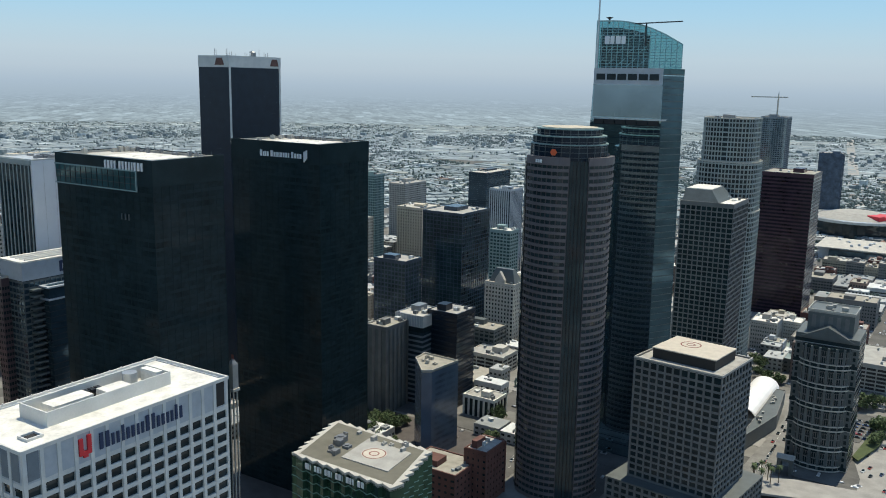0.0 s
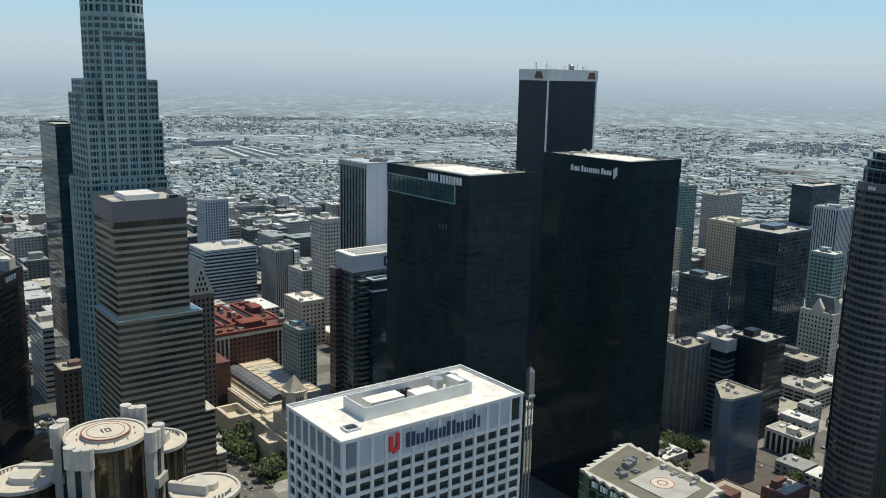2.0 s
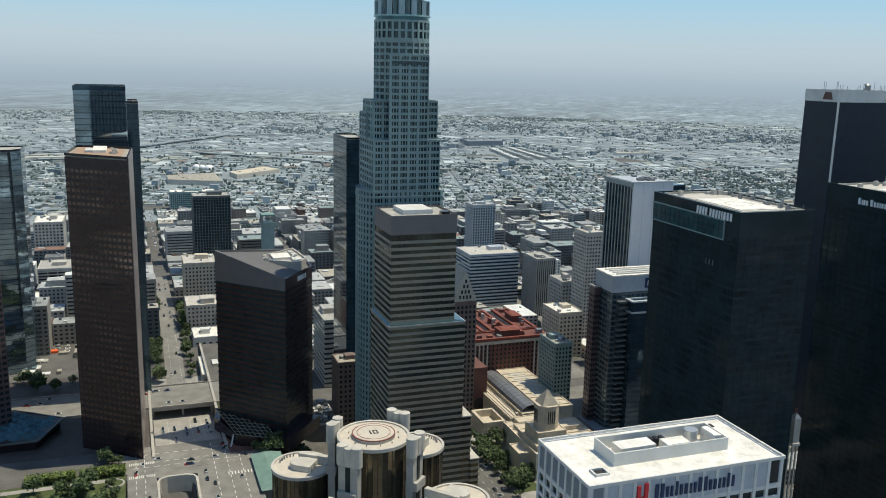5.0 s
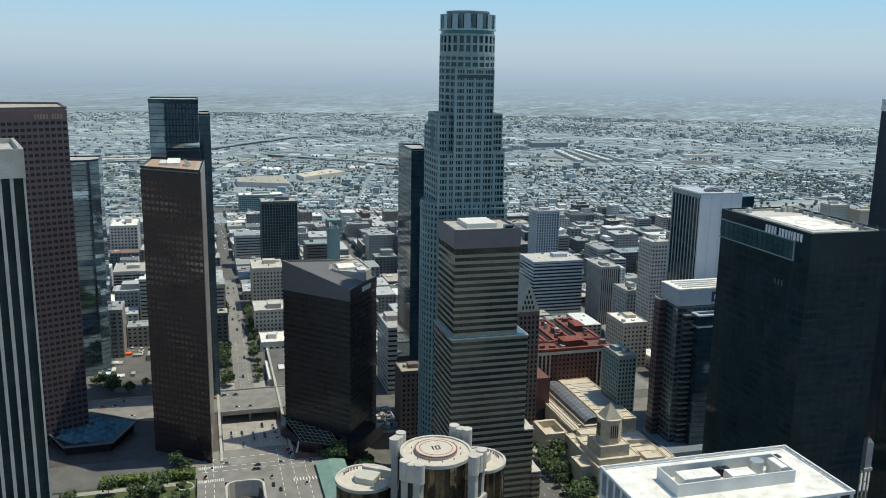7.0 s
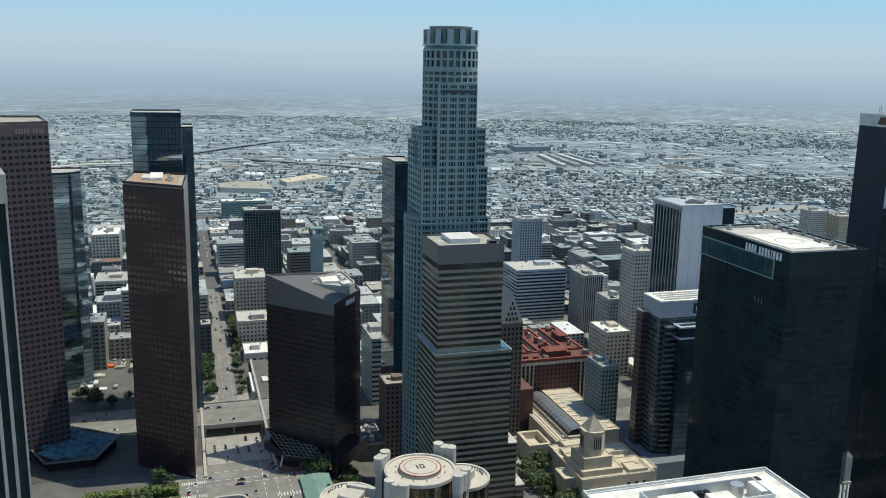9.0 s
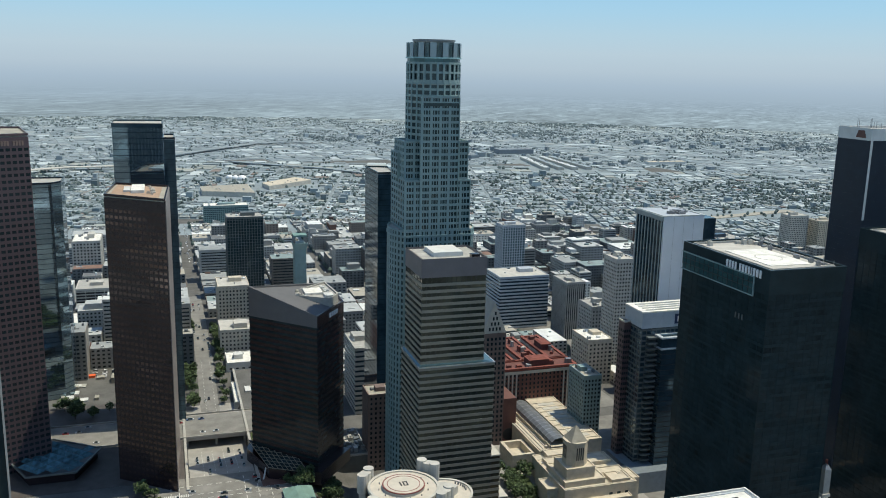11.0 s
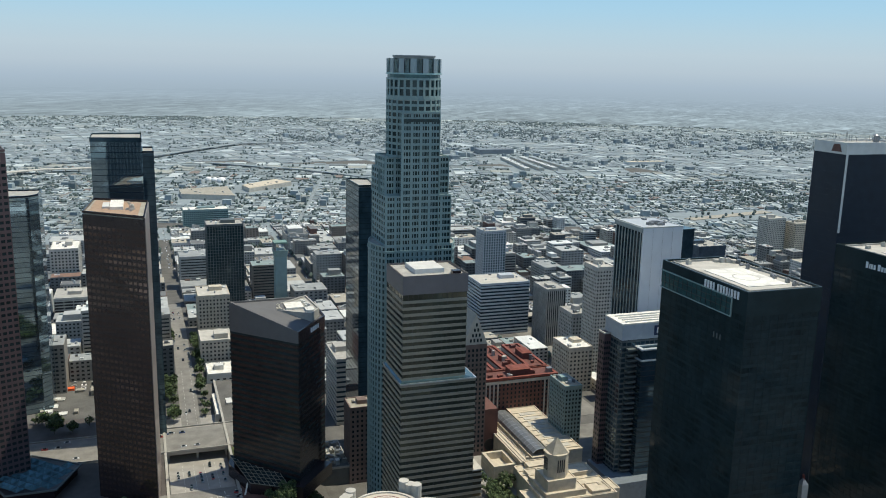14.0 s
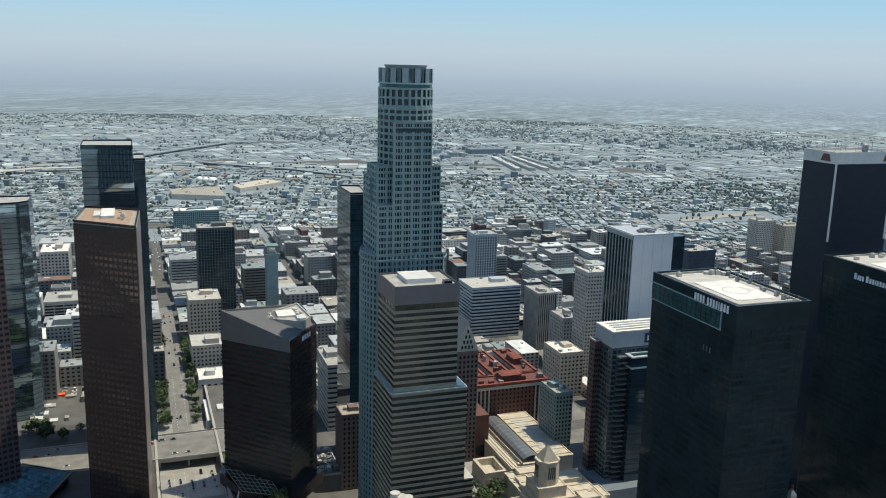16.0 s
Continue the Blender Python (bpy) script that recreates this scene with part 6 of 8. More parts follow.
def arcade_tower():
    """Postmodern stone tower: bowed front in dark and pale courses, corner piers and a gable."""
    cx, cy = -412.0, -440.0
    r = thing("office_tower", "dark and pale banded stone tower with bowed front and gable", "building", cx, cy)
    body = rect(cx - 19, cx + 19, cy - 20, cy + 12)
    part("body", prism(B(), body, 0, 90), M["slate"], r)
    bow = ccw([(cx + 15 * math.cos(t), cy + 10 + 9 * math.sin(t)) for t in np.linspace(0, math.pi, 11)])
    part("bow", prism(B(), bow, 0, 84), M["g_black"], r)
    fb = B()
    for q in ((-1.45, -1.2, 0, 8.6), (1.2, 1.45, 0, 8.6), (-1.2, 1.2, 8.3, 8.6), (-1.2, 1.2, 0, 0.35), (-1.2, 1.2, 4.2, 4.9), (-0.12, 0.12, 0.35, 8.3)):
        box(fb, q[0], q[1], -0.3, 0.3, q[2], q[3])
    frame_me = mesh_from("window_frame", fb, M["greige"])
    for k in range(6):
        z = 1.0 + 13.8 * k
        part("course", prism(B(), offset(bow, 1.2), z, z + 0.8), M["pale"], r)
        part("dark_course", prism(B(), offset(bow, 0.85), z + 0.8, z + 3.0), M["darkstone"], r)
        part("sill_course", prism(B(), offset(bow, 1.1), z + 3.0, z + 3.6), M["pale"], r)
        part("head_course", prism(B(), offset(bow, 0.5), z + 12.2, z + 13.8), M["darkstone"], r)
        for t in np.linspace(0.18, math.pi - 0.18, 9):
            a = math.degrees(math.atan2(15 * math.sin(t), 9 * math.cos(t)))
            part("window_frame", frame_me, None, r).matrix_basis = pose(cx + 15.1 * math.cos(t), cy + 10 + 9.1 * math.sin(t), z + 3.6, 0, 0, a + 90)
    for t in np.linspace(0.18 - 0.174, math.pi - 0.006, 10):
        part("bow_pier", box(B(), cx + 15.0 * math.cos(t) - 0.8, cx + 15.0 * math.cos(t) + 0.8, cy + 10 + 9.0 * math.sin(t) - 0.8, cy + 10 + 9.0 * math.sin(t) + 0.8, 0, 84), M["slate"], r)
    floors(r, body, 1, 88, 13.8, 0.7, M["concrete"], 0.3, "pale_course")
    floors(r, body, 1.7, 88, 13.8, 2.3, M["darkstone"], 0.3, "dark_course")
    for e in (2, 3):
        p, q = body[e], body[(e + 1) % 4]
        panes(r, p, q, 4, 20, 9, 4.0, 1.6, 2.4, M["g_black"], 0.2, limit=180)
    bm = B()
    v = [bm.verts.new(p) for p in ((cx - 16, cy + 13, 88), (cx + 16, cy + 13, 88), (cx, cy + 13, 96), (cx - 16, cy - 10, 88), (cx + 16, cy - 10, 88), (cx, cy - 10, 96))]
    for f in ((0, 1, 2), (3, 5, 4), (0, 2, 5, 3), (1, 4, 5, 2)):
        bm.faces.new([v[i] for i in f])
    part("gable", bm, M["slate"], r)
    top = rect(cx - 14, cx + 14, cy - 20, cy + 4)
    part("attic", prism(B(), top, 88, 104), M["slate"], r)
    for k in range(5):
        part("attic_window", box(B(), cx - 11 + 5 * k, cx - 8.5 + 5 * k, cy + 4, cy + 4.2, 93, 101), M["greige"], r)
    roof_top(r, offset(top, 0.5), 105, M["roof"], 1.2, M["pale"], 0.5)
    roof_clutter(r, cx - 9, cx + 9, cy - 16, cy, 104, 5, 57, M["concrete"], 4)
    for x in (-402.5, -395.2):
        part("gate_pier", box(B(), x, x + 2.2, -410, -404, 0, 9), M["slate"], r)
    part("gate_lintel", box(B(), -402.5, -393, -410, -404, 9, 11), M["slate"], r)
    part("gate_roof", prism(B(), rect(-403.2, -392.3, -410.7, -403.3), 11, 13.2, rect(-403.2, -392.3, -407.2, -406.8)), M["concrete"], r)
    return r


def wedge_block():
    """Blue-grey corner block with a cut corner."""
    pts = ccw([(-173, -309), (-172, -322), (-200, -321), (-197, -293), (-191.5, -289)])
    r = thing("office_block", "blue-grey office block with a cut corner and tan roof", "building", -186, -308)
    part("wall", prism(B(), pts, 0, 60), mat("blue_grey_panel", (0.085, 0.125, 0.18), 0.22, var=0.2, size=9), r)
    for e in range(5):
        p, q = pts[e], pts[(e + 1) % 5]
        if math.dist(p, q) > 20:
            for k in range(14):
                c = Vector(p).lerp(Vector(q), 0.5)
                ob = part("window_band", box(B(), -math.dist(p, q) * 0.38, math.dist(p, q) * 0.38, -0.06, 0.02, 0, 1.8), M["g_wedge"], r)
                ob.matrix_basis = pose(c.x, c.y, 3 + 4 * k, 0, 0, math.degrees(math.atan2(q[1] - p[1], q[0] - p[0])))
    roof_top(r, pts, 62, M["tanroof"], 1.2, M["pale"], 0.5)
    roof_clutter(r, -194, -178, -316, -302, 61, 6, 41, M["pale"], 3)
    return r


def tiered_white_tower():
    cx, cy = -303.0, -582.0
    r = thing("office_tower", "white steel office tower with rounded shoulders and setbacks", "building", cx, cy)
    for z0, z1, rad in ((0, 145, 26.5), (145, 186, 25.5), (186, 221, 22.5)):
        pts = []
        for i in range(28):
            a = 2 * math.pi * (i + 0.5) / 28
            q = (abs(math.cos(a)) ** 3.4 + abs(math.sin(a)) ** 3.4) ** (-1 / 3.4) * rad * 0.94
            pts.append((cx + q * math.cos(a), cy + q * math.sin(a)))
        part("glazing", prism(B(), pts, z0, z1 - 0.5), M["g_grey"], r)
        floors(r, pts, z0, z1, 3.9, 1.15, M["palegreen"], 0.4)
        piers(r, pts, z0, z1, 3.2, 0.75, M["palegreen"], 0.5)
        roof_top(r, offset(pts, 0.4), z1 + 0.6, M["pale"], 1.0, M["pale"], 0.6)
    roof_clutter(r, cx - 14, cx + 14, cy - 14, cy + 14, 221, 6, 51, M["greymetal"], 6)
    return r


for make in (striped_tower, terraced_tower, civic_library, brick_hotel, gabled_tower, arcade_tower, wedge_block, tiered_white_tower):
    make()
for plan in ((-440, -390, -465, -390), (-200, -172, -322, -288), (-340, -284, -610, -555), (100, 140, -95, -60), (-145, -105, -410, -335), (-398, -325, -566, -395), (-500, -400, -560, -380), (-345, -262, -300, -180), (-330, -200, -250, -140)):
    taken(*plan)


# ---- the city to the horizon ----
CX, CY = -490.0, 160.0
rnd = random.Random(21)


class Heap:
    """Boxes gathered for one mesh."""
    turn = 0.0          # the street grid of the district, about the middle of the city

    def __init__(self):
        self.v, self.f, self.n = [], [], 0

    def box(self, x, y, w, d, z0, z1, a=0.0, taper=1.0):
        c, s, ct, st = math.cos(a), math.sin(a), math.cos(Heap.turn), math.sin(Heap.turn)
        for z, k in ((z0, 1.0), (z1, taper)):
            for u, t in ((-w / 2, -d / 2), (w / 2, -d / 2), (w / 2, d / 2), (-w / 2, d / 2)):
                px, py = x + k * (u * c - t * s) - CX, y + k * (u * s + t * c) - CY
                self.v.append((CX + px * ct - py * st, CY + px * st + py * ct, z))
        b = self.n
        self.f += [(b, b + 1, b + 5, b + 4), (b + 1, b + 2, b + 6, b + 5), (b + 2, b + 3, b + 7, b + 6), (b + 3, b, b + 4, b + 7), (b + 4, b + 5, b + 6, b + 7)]
        self.n += 8

    def blob(self, x, y, z, wide, high):
        """A rough crown: two uneven rings and a top."""
        ct, st = math.cos(Heap.turn), math.sin(Heap.turn)
        ring_at = []
        for h, k in ((0.0, 0.7), (0.45, 1.0), (0.85, 0.55)):
            ph = rnd.uniform(0, 1)
            for i in range(6):
                q, a = wide * 0.5 * k * rnd.uniform(0.75, 1.2), ph + i * math.pi / 3
                px, py = x + q * math.cos(a) - CX, y + q * math.sin(a) - CY
                self.v.append((CX + px * ct - py * st, CY + px * st + py * ct, z + high * h * rnd.uniform(0.9, 1.1)))
        b = self.n
        for t in (0, 6):
            self.f += [(b + t + i, b + t + (i + 1) % 6, b + t + 6 + (i + 1) % 6, b + t + 6 + i) for i in range(6)]
        self.f.append(tuple(b + 12 + i for i in range(6)))
        self.n += 18

    def done(self, name, material, label, category):
        me = bpy.data.meshes.new(name)
        me.from_pydata(self.v, [], self.f)
        me.materials.append(material)
        return tagged(new(name, me), label, category, kind="stuff")


def free(x, y, w, d):
    return not any(x + w / 2 > a and x - w / 2 < b and y + d / 2 > c and y - d / 2 < e for a, b, c, e in EX)


bands, pads, far_pads, walls, roofs, mid_roofs, far_roofs, tops, trees_far, trees_edge, trees_rim, cars = (Heap() for _ in range(12))
WALLS = [("cream", "g_grey", "cream"), ("pale", "g_grey", "pale"), ("concrete", "g_black", "grey"), ("red", "g_black", "brick"), ("taupe", "g_grey", "brown"), ("greige", "g_black", "dark grey"), ("greypanel", "g_blue", "blue-grey"), ("brownstone", "g_black", "brown stone")]
made = 0

# landmarks of the plain that the low houses leave free
for plan in ((1440, 1610, -30, 95), (1560, 1730, -190, -50), (1740, 1815, -30, 20), (1840, 2210, -1060, -890), (2320, 2400, -1085, -940), (1000, 1095, -1155, -895), (1955, 2000, -1460, -1315), (1140, 1185, 15, 105), (620, 690, -720, -640), (650, 720, -905, -815)):
    taken(*plan)


def lots(x0, x1, y0, y1, least):
    """A block cut up into uneven lots."""
    w, d = x1 - x0, y1 - y0
    if max(w, d) < least * rnd.uniform(1.5, 2.6):
        return [(x0, x1, y0, y1)]
    k = rnd.uniform(0.35, 0.65)
    if w > d * rnd.uniform(0.8, 1.25):
        m = x0 + w * k
        return lots(x0, m, y0, y1, least) + lots(m, x1, y0, y1, least)
    m = y0 + d * k
    return lots(x0, x1, y0, m, least) + lots(x0, x1, m, y1, least)


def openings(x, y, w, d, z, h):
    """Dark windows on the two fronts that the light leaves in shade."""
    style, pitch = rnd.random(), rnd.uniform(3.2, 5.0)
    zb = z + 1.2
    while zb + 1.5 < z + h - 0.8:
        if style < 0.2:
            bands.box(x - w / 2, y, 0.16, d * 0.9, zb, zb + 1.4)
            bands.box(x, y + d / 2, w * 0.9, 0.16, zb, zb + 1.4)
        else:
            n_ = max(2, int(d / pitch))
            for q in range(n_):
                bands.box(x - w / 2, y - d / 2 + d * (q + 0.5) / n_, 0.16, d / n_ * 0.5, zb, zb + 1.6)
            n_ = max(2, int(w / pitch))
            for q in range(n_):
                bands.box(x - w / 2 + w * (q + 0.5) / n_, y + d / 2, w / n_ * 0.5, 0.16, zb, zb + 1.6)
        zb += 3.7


def car_lot(x0, x1, y0, y1, z):
    y = y0 + 3
    while y < y1 - 3:
        x = x0 + 2
        while x < x1 - 2:
            if rnd.random() < 0.62:
                cars.box(x, y, 1.8, 4.3, z + 0.3, z + 0.95)
                cars.box(x, y, 1.6, 2.3, z + 0.9, z + 1.5, 0.0, 0.8)
            x += 2.7
        y += 8.0


for i in range(-46, 47):
    for j in range(-28, 29):
        bx, by = 258 + 112 * i + 56, 137 - 182 * j - 91
        dist, az = math.hypot(bx - CX, by - CY), math.degrees(math.atan2(by - CY, bx - CX))
        Heap.turn = 0.0 if dist < 1650 else -0.26 if dist < 2700 else 0.17
        inside = -97 < (az + math.degrees(Heap.turn) + 180) % 360 - 180 < 22
        if dist > 4990 or (not inside and dist < 250):
            continue
        if not inside and rnd.random() < 0.55:
            continue
        pz = max(ground_z(bx + u, by + v) for u in (-46, 46) for v in (-80, 80))
        flat = abs(pz - ground_z(bx, by)) < 0.3 and min(ground_z(bx + u, by + v) for u in (-46, 46) for v in (-80, 80)) > pz - 0.3
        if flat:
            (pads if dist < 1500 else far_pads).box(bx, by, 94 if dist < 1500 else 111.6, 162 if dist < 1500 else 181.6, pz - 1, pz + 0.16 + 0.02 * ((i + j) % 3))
        near = bx < 225 and by > -300
        core = 200 < bx < 1000 and -850 < by < 360
        south = -440 < bx < 300 and -1150 < by < -300
        industrial = not core and not south and noise.noise((bx / 900, by / 900, 0)) > 0.0
        if near and inside:
            continue
        if not inside:
            least = 60
        elif core or south:
            least = rnd.uniform(15, 26)
        elif industrial:
            least = rnd.uniform(14, 38)
        else:
            least = 12.5 if dist < 2600 else 14.5
        hw, hd = (47, 81) if dist < 1650 else (53, 88)
        for x0, x1, y0, y1 in lots(bx - hw, bx + hw, by - hd, by + hd, least):
            lw, ld, x, y = x1 - x0, y1 - y0, (x0 + x1) / 2, (y0 + y1) / 2
            z = ground_z(x, y)
            wx = CX + (x - CX) * math.cos(Heap.turn) - (y - CY) * math.sin(Heap.turn)
            wy = CY + (x - CX) * math.sin(Heap.turn) + (y - CY) * math.cos(Heap.turn)
            if not free(wx, wy, lw, ld):
                continue
            leafy = noise.noise((x / 520 + 7, y / 520, 3)) > 0.22 and not core and not south and not industrial
            if rnd.random() < (0.13 if core or south else 0.42 if leafy else 0.12):
                if inside and dist < 1700 and lw > 14 and rnd.random() < 0.7:
                    car_lot(x0, x1, y0, y1, z)
                else:
                    for _ in range(3):
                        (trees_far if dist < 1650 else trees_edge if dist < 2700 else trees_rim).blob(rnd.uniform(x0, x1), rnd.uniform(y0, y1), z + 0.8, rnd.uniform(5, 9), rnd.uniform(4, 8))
                continue
            gap = rnd.uniform(0.2, 1.4) if core or south else rnd.uniform(0.5, 6.0) if industrial else rnd.uniform(1.5, 4.0)
            w, d = lw - gap, ld - gap * rnd.uniform(0.6, 2.2)
            if w < 3 or d < 3:
                continue
            if core:
                h = rnd.choice((7, 9, 12, 14, 18, 22, 26, 34, 42, 46)) * (1 if bx < 760 else 0.6) * rnd.uniform(0.8, 1.15)
            elif south:
                h = rnd.choice((6, 8, 10, 14, 18, 24, 32)) * rnd.uniform(0.8, 1.15)
            # heights shrink with distance: less shaded wall shows, softened as haze would
            elif industrial:
                h = rnd.uniform(3, 8) * (0.9 if dist < 1900 else 0.45 if dist < 2700 else 0.22)
            else:
                h = rnd.uniform(3, 6) * (0.9 if dist < 1800 else 0.55 if dist < 2700 else 0.25) if dist > 4000 or rnd.random() < 0.98 else rnd.uniform(8, 16)
            if -262 < x < -55 and -560 < y < -295:
                h = min(h, rnd.uniform(6, 15))
            if h > 15 and min(w, d) < 11:
                h = rnd.uniform(8, 14)
            if inside and h > 15 and dist < 1250 and made < 118:
                wl_, gl_, word = rnd.choice(WALLS)
                block("old_office_block", f"{word} old office block with rows of windows and flat roof", x, y, w, d, z - 1, z + h, M[wl_], M[gl_], rnd.choice((3.4, 3.6, 3.9)), rnd.choice((1.8, 2.1, 2.3)), rnd.choice((2.1, 2.6, 3.1)), rnd.choice((1.1, 1.4)), M[rnd.choice(("roof", "pale", "tanroof", "concrete", "whiteroof"))], seed=made, clutter=rnd.randint(3, 9), group="old downtown blocks")
                made += 1
            elif dist < 1650:
                walls.box(x, y, w, d, z - 1, z + h)
                roofs.box(x, y, w - 1.0, d - 1.0, z + h - 0.5, z + h + 0.12)
                if core and h > 12 and rnd.random() < 0.4:
                    k, up = rnd.uniform(0.4, 0.7), rnd.uniform(3, 9)
                    ox, oy = rnd.uniform(-0.15, 0.15) * w, rnd.uniform(-0.15, 0.15) * d
                    walls.box(x + ox, y + oy, w * k, d * k, z + h, z + h + up)
                    roofs.box(x + ox, y + oy, w * k - 0.8, d * k - 0.8, z + h + up - 0.3, z + h + up + 0.12)
                if inside and h > 5:
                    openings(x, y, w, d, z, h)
                for _ in range(rnd.randint(2, 6) if inside else 0):
                    tops.box(x + rnd.uniform(-0.38, 0.38) * w, y + rnd.uniform(-0.38, 0.38) * d, rnd.uniform(1.2, max(2, w * 0.2)), rnd.uniform(1.2, max(2, d * 0.2)), z + h - 0.1, z + h + rnd.uniform(0.7, 2.4))
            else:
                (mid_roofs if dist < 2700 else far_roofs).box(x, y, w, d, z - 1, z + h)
                if inside and dist < 2300 and w * d > 300:
                    for _ in range(rnd.randint(0, 3)):
                        tops.box(x + rnd.uniform(-0.35, 0.35) * w, y + rnd.uniform(-0.35, 0.35) * d, rnd.uniform(2, 6), rnd.uniform(2, 8), z + h - 0.1, z + h + rnd.uniform(0.8, 2.2))
        # street trees and cars along the block's sides
        for _ in range(14 if dist < 1600 else 0 if industrial and dist > 2500 else 18 if dist < 2700 else 10):
            s = rnd.choice((-1, 1))
            x, y = (bx + s * hw, by + rnd.uniform(-hd, hd)) if rnd.random() < 0.55 else (bx + rnd.uniform(-hw, hw), by + rnd.uniform(-hd, hd) if dist > 1600 else by + s * hd)
            if free(x, y, 5, 5) and flat and dist > 900 and inside:
                k = rnd.uniform(4, 8)
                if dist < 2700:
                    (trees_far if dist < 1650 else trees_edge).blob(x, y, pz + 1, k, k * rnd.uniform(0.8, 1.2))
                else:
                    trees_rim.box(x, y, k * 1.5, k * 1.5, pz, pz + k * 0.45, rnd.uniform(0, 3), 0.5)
        if inside and dist < 1700 and flat:
            for _ in range(22):
                if rnd.random() < 0.6:
                    x, y, a = bx + rnd.choice((-59, -56, -53, 53, 56)), by + rnd.uniform(-85, 85), math.pi / 2
                else:
                    x, y, a = bx + rnd.uniform(-50, 50), by + rnd.choice((-94, -90.5, -87, 87, 90)), 0.0
                z = ground_z(x, y)
                cars.box(x, y, 4.4, 1.8, z + 0.15, z + 0.85, a)
                cars.box(x - 0.2, y, 2.4, 1.6, z + 0.8, z + 1.45, a, 0.8)
pads.done("city_blocks", M["citypad"], "grey raised city lots between the streets", "city blocks")
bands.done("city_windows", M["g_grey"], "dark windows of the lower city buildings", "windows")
far_pads.done("far_city_blocks", M["hazelots"], "lots of the far city, paled by haze in the colour", "city blocks")
far_roofs.done("far_city_buildings", M["farroofs"], "pale low houses and sheds of the far city, hazed in colour", "buildings")
mid_roofs.done("outer_city_buildings", M["midhazeroofs"], "grey, white and tan low buildings of the outer city, toned for haze", "buildings")
walls.done("city_buildings", M["lowwalls"], "low city buildings in cream, grey and brick", "buildings")
roofs.done("city_roofs", M["lowroofs"], "flat grey, white and tan city roofs", "roofs")
tops.done("roof_plant", M["lowroofs"], "small pale units on the city roofs", "roof plant")
trees_rim.done("horizon_trees", M["rimleaf"], "trees near the horizon, blued and paled as haze", "trees")
trees_edge.done("distant_trees", M["hazeleaf"], "trees among the far houses, greyed as haze", "trees")
trees_far.done("city_trees", M["farleaf"], "green trees scattered through the city, slightly greyed as haze", "trees")
cars.done("street_cars", M["car"], "small cars parked and driving in the streets", "cars")
Heap.turn = 0.0


# ---- landmarks of the plain ----
def shed(label, pts, z0, z1, m_wall, m_roof):
    r = thing("warehouse", label, "warehouse", sum(p[0] for p in pts) / len(pts), sum(p[1] for p in pts) / len(pts))
    pts = ccw(pts)
    part("wall", prism(B(), pts, z0, z1), M[m_wall], r)
    part("roof", prism(B(), offset(pts, -1.0), z1 - 0.2, z1 + 0.5), M[m_roof], r)
    bm = B()
    rd = random.Random(int(abs(pts[0][0])))
    a, b, c = Vector(pts[0]), Vector(pts[1]), Vector(pts[-1])
    for _ in range(9):
        p = a + (b - a) * rd.uniform(0.15, 0.8) + (c - a) * rd.uniform(0.15, 0.8)
        box(bm, p.x - 2, p.x + 2, p.y - 1.5, p.y + 1.5, z1 + 0.4, z1 + 2.0)
    tagged(part("roof_plant", bm, M["lowroofs"], r), kind="stuff")
    return r


shed("huge low warehouse with a tan flat roof", [(1498, 88), (1576, 90), (1604, -20), (1453, -24)], 0, 11, "pale", "tanroof")
shed("long low warehouse with a cream flat roof", [(1627, -57), (1725, -150), (1667, -183), (1568, -68)], 0, 10, "pale", "cream")
shed("long dark blue industrial hall", [(2325, -945), (2390, -950), (2395, -1079), (2335, -1079)], 0, 16, "wallpanel", "wallpanel")
shed("long white industrial hall", [(1962, -1321), (1992, -1321), (1988, -1456), (1960, -1456)], 0, 9, "white", "cream")
for dy, m in ((0, "whitesheds"), (46, "farroofs"), (92, "whitesheds"), (138, "farroofs")):
    shed("very long pale shed of the goods yard", [(1855, -905 - dy), (2168, -957 - dy * 0.75), (2166, -975 - dy * 0.75), (1853, -923 - dy)], 0, 9, "pale", m)
for x, y, q in ((1796, 8, 9), (1781, -6, 9), (1762, -21, 12)):
    r = thing("storage_dome", "round white storage dome on the plain", "dome", x, y, group="white storage domes")
    bm = B()
    prev = None
    for k in range(6):
        t = math.pi / 2 * k / 5.3
        row = [bm.verts.new((*p, 3 + q * 0.8 * math.sin(t))) for p in circle(q * math.cos(t), 18, x, y)]
        if prev:
            for e in range(18):
                bm.faces.new((prev[e], prev[(e + 1) % 18], row[(e + 1) % 18], row[e]))
        prev = row
    bm.faces.new(prev)
    part("shell", bm, M["brightwhite"], r)
    part("base", prism(B(), circle(q, 18, x, y), 0, 3.1), M["white"], r)


def viaduct(name, label, line, z, wide, material):
    """A road deck on low piers along a line."""
    bm, prev = B(), None
    for k, p in enumerate(line):
        a, b = Vector(line[max(0, k - 1)]), Vector(line[min(len(line) - 1, k + 1)])
        n_ = Vector((-(b - a).y, (b - a).x)).normalized() * wide / 2
        row = [bm.verts.new((*(Vector(p) + s * n_), z + h)) for s, h in ((-1, 0), (1, 0), (1, -2.0), (-1, -2.0))]
        if prev:
            for e in range(4):
                bm.faces.new((prev[e], prev[(e + 1) % 4], row[(e + 1) % 4], row[e]))
        prev = row
    ob = tagged(part(name, bm, material), label, "road", kind="structure")
    if z > 4:
        for p, q in zip(line, line[1:]):
            for k in range(max(1, int(math.dist(p, q) / 30))):
                c = Vector(p).lerp(Vector(q), (k + 0.5) / max(1, int(math.dist(p, q) / 30)))
                part("pier", box(B(), c.x - 1.5, c.x + 1.5, c.y - 1.5, c.y + 1.5, 0, z - 1.9), M["concrete"], ob)
    return ob


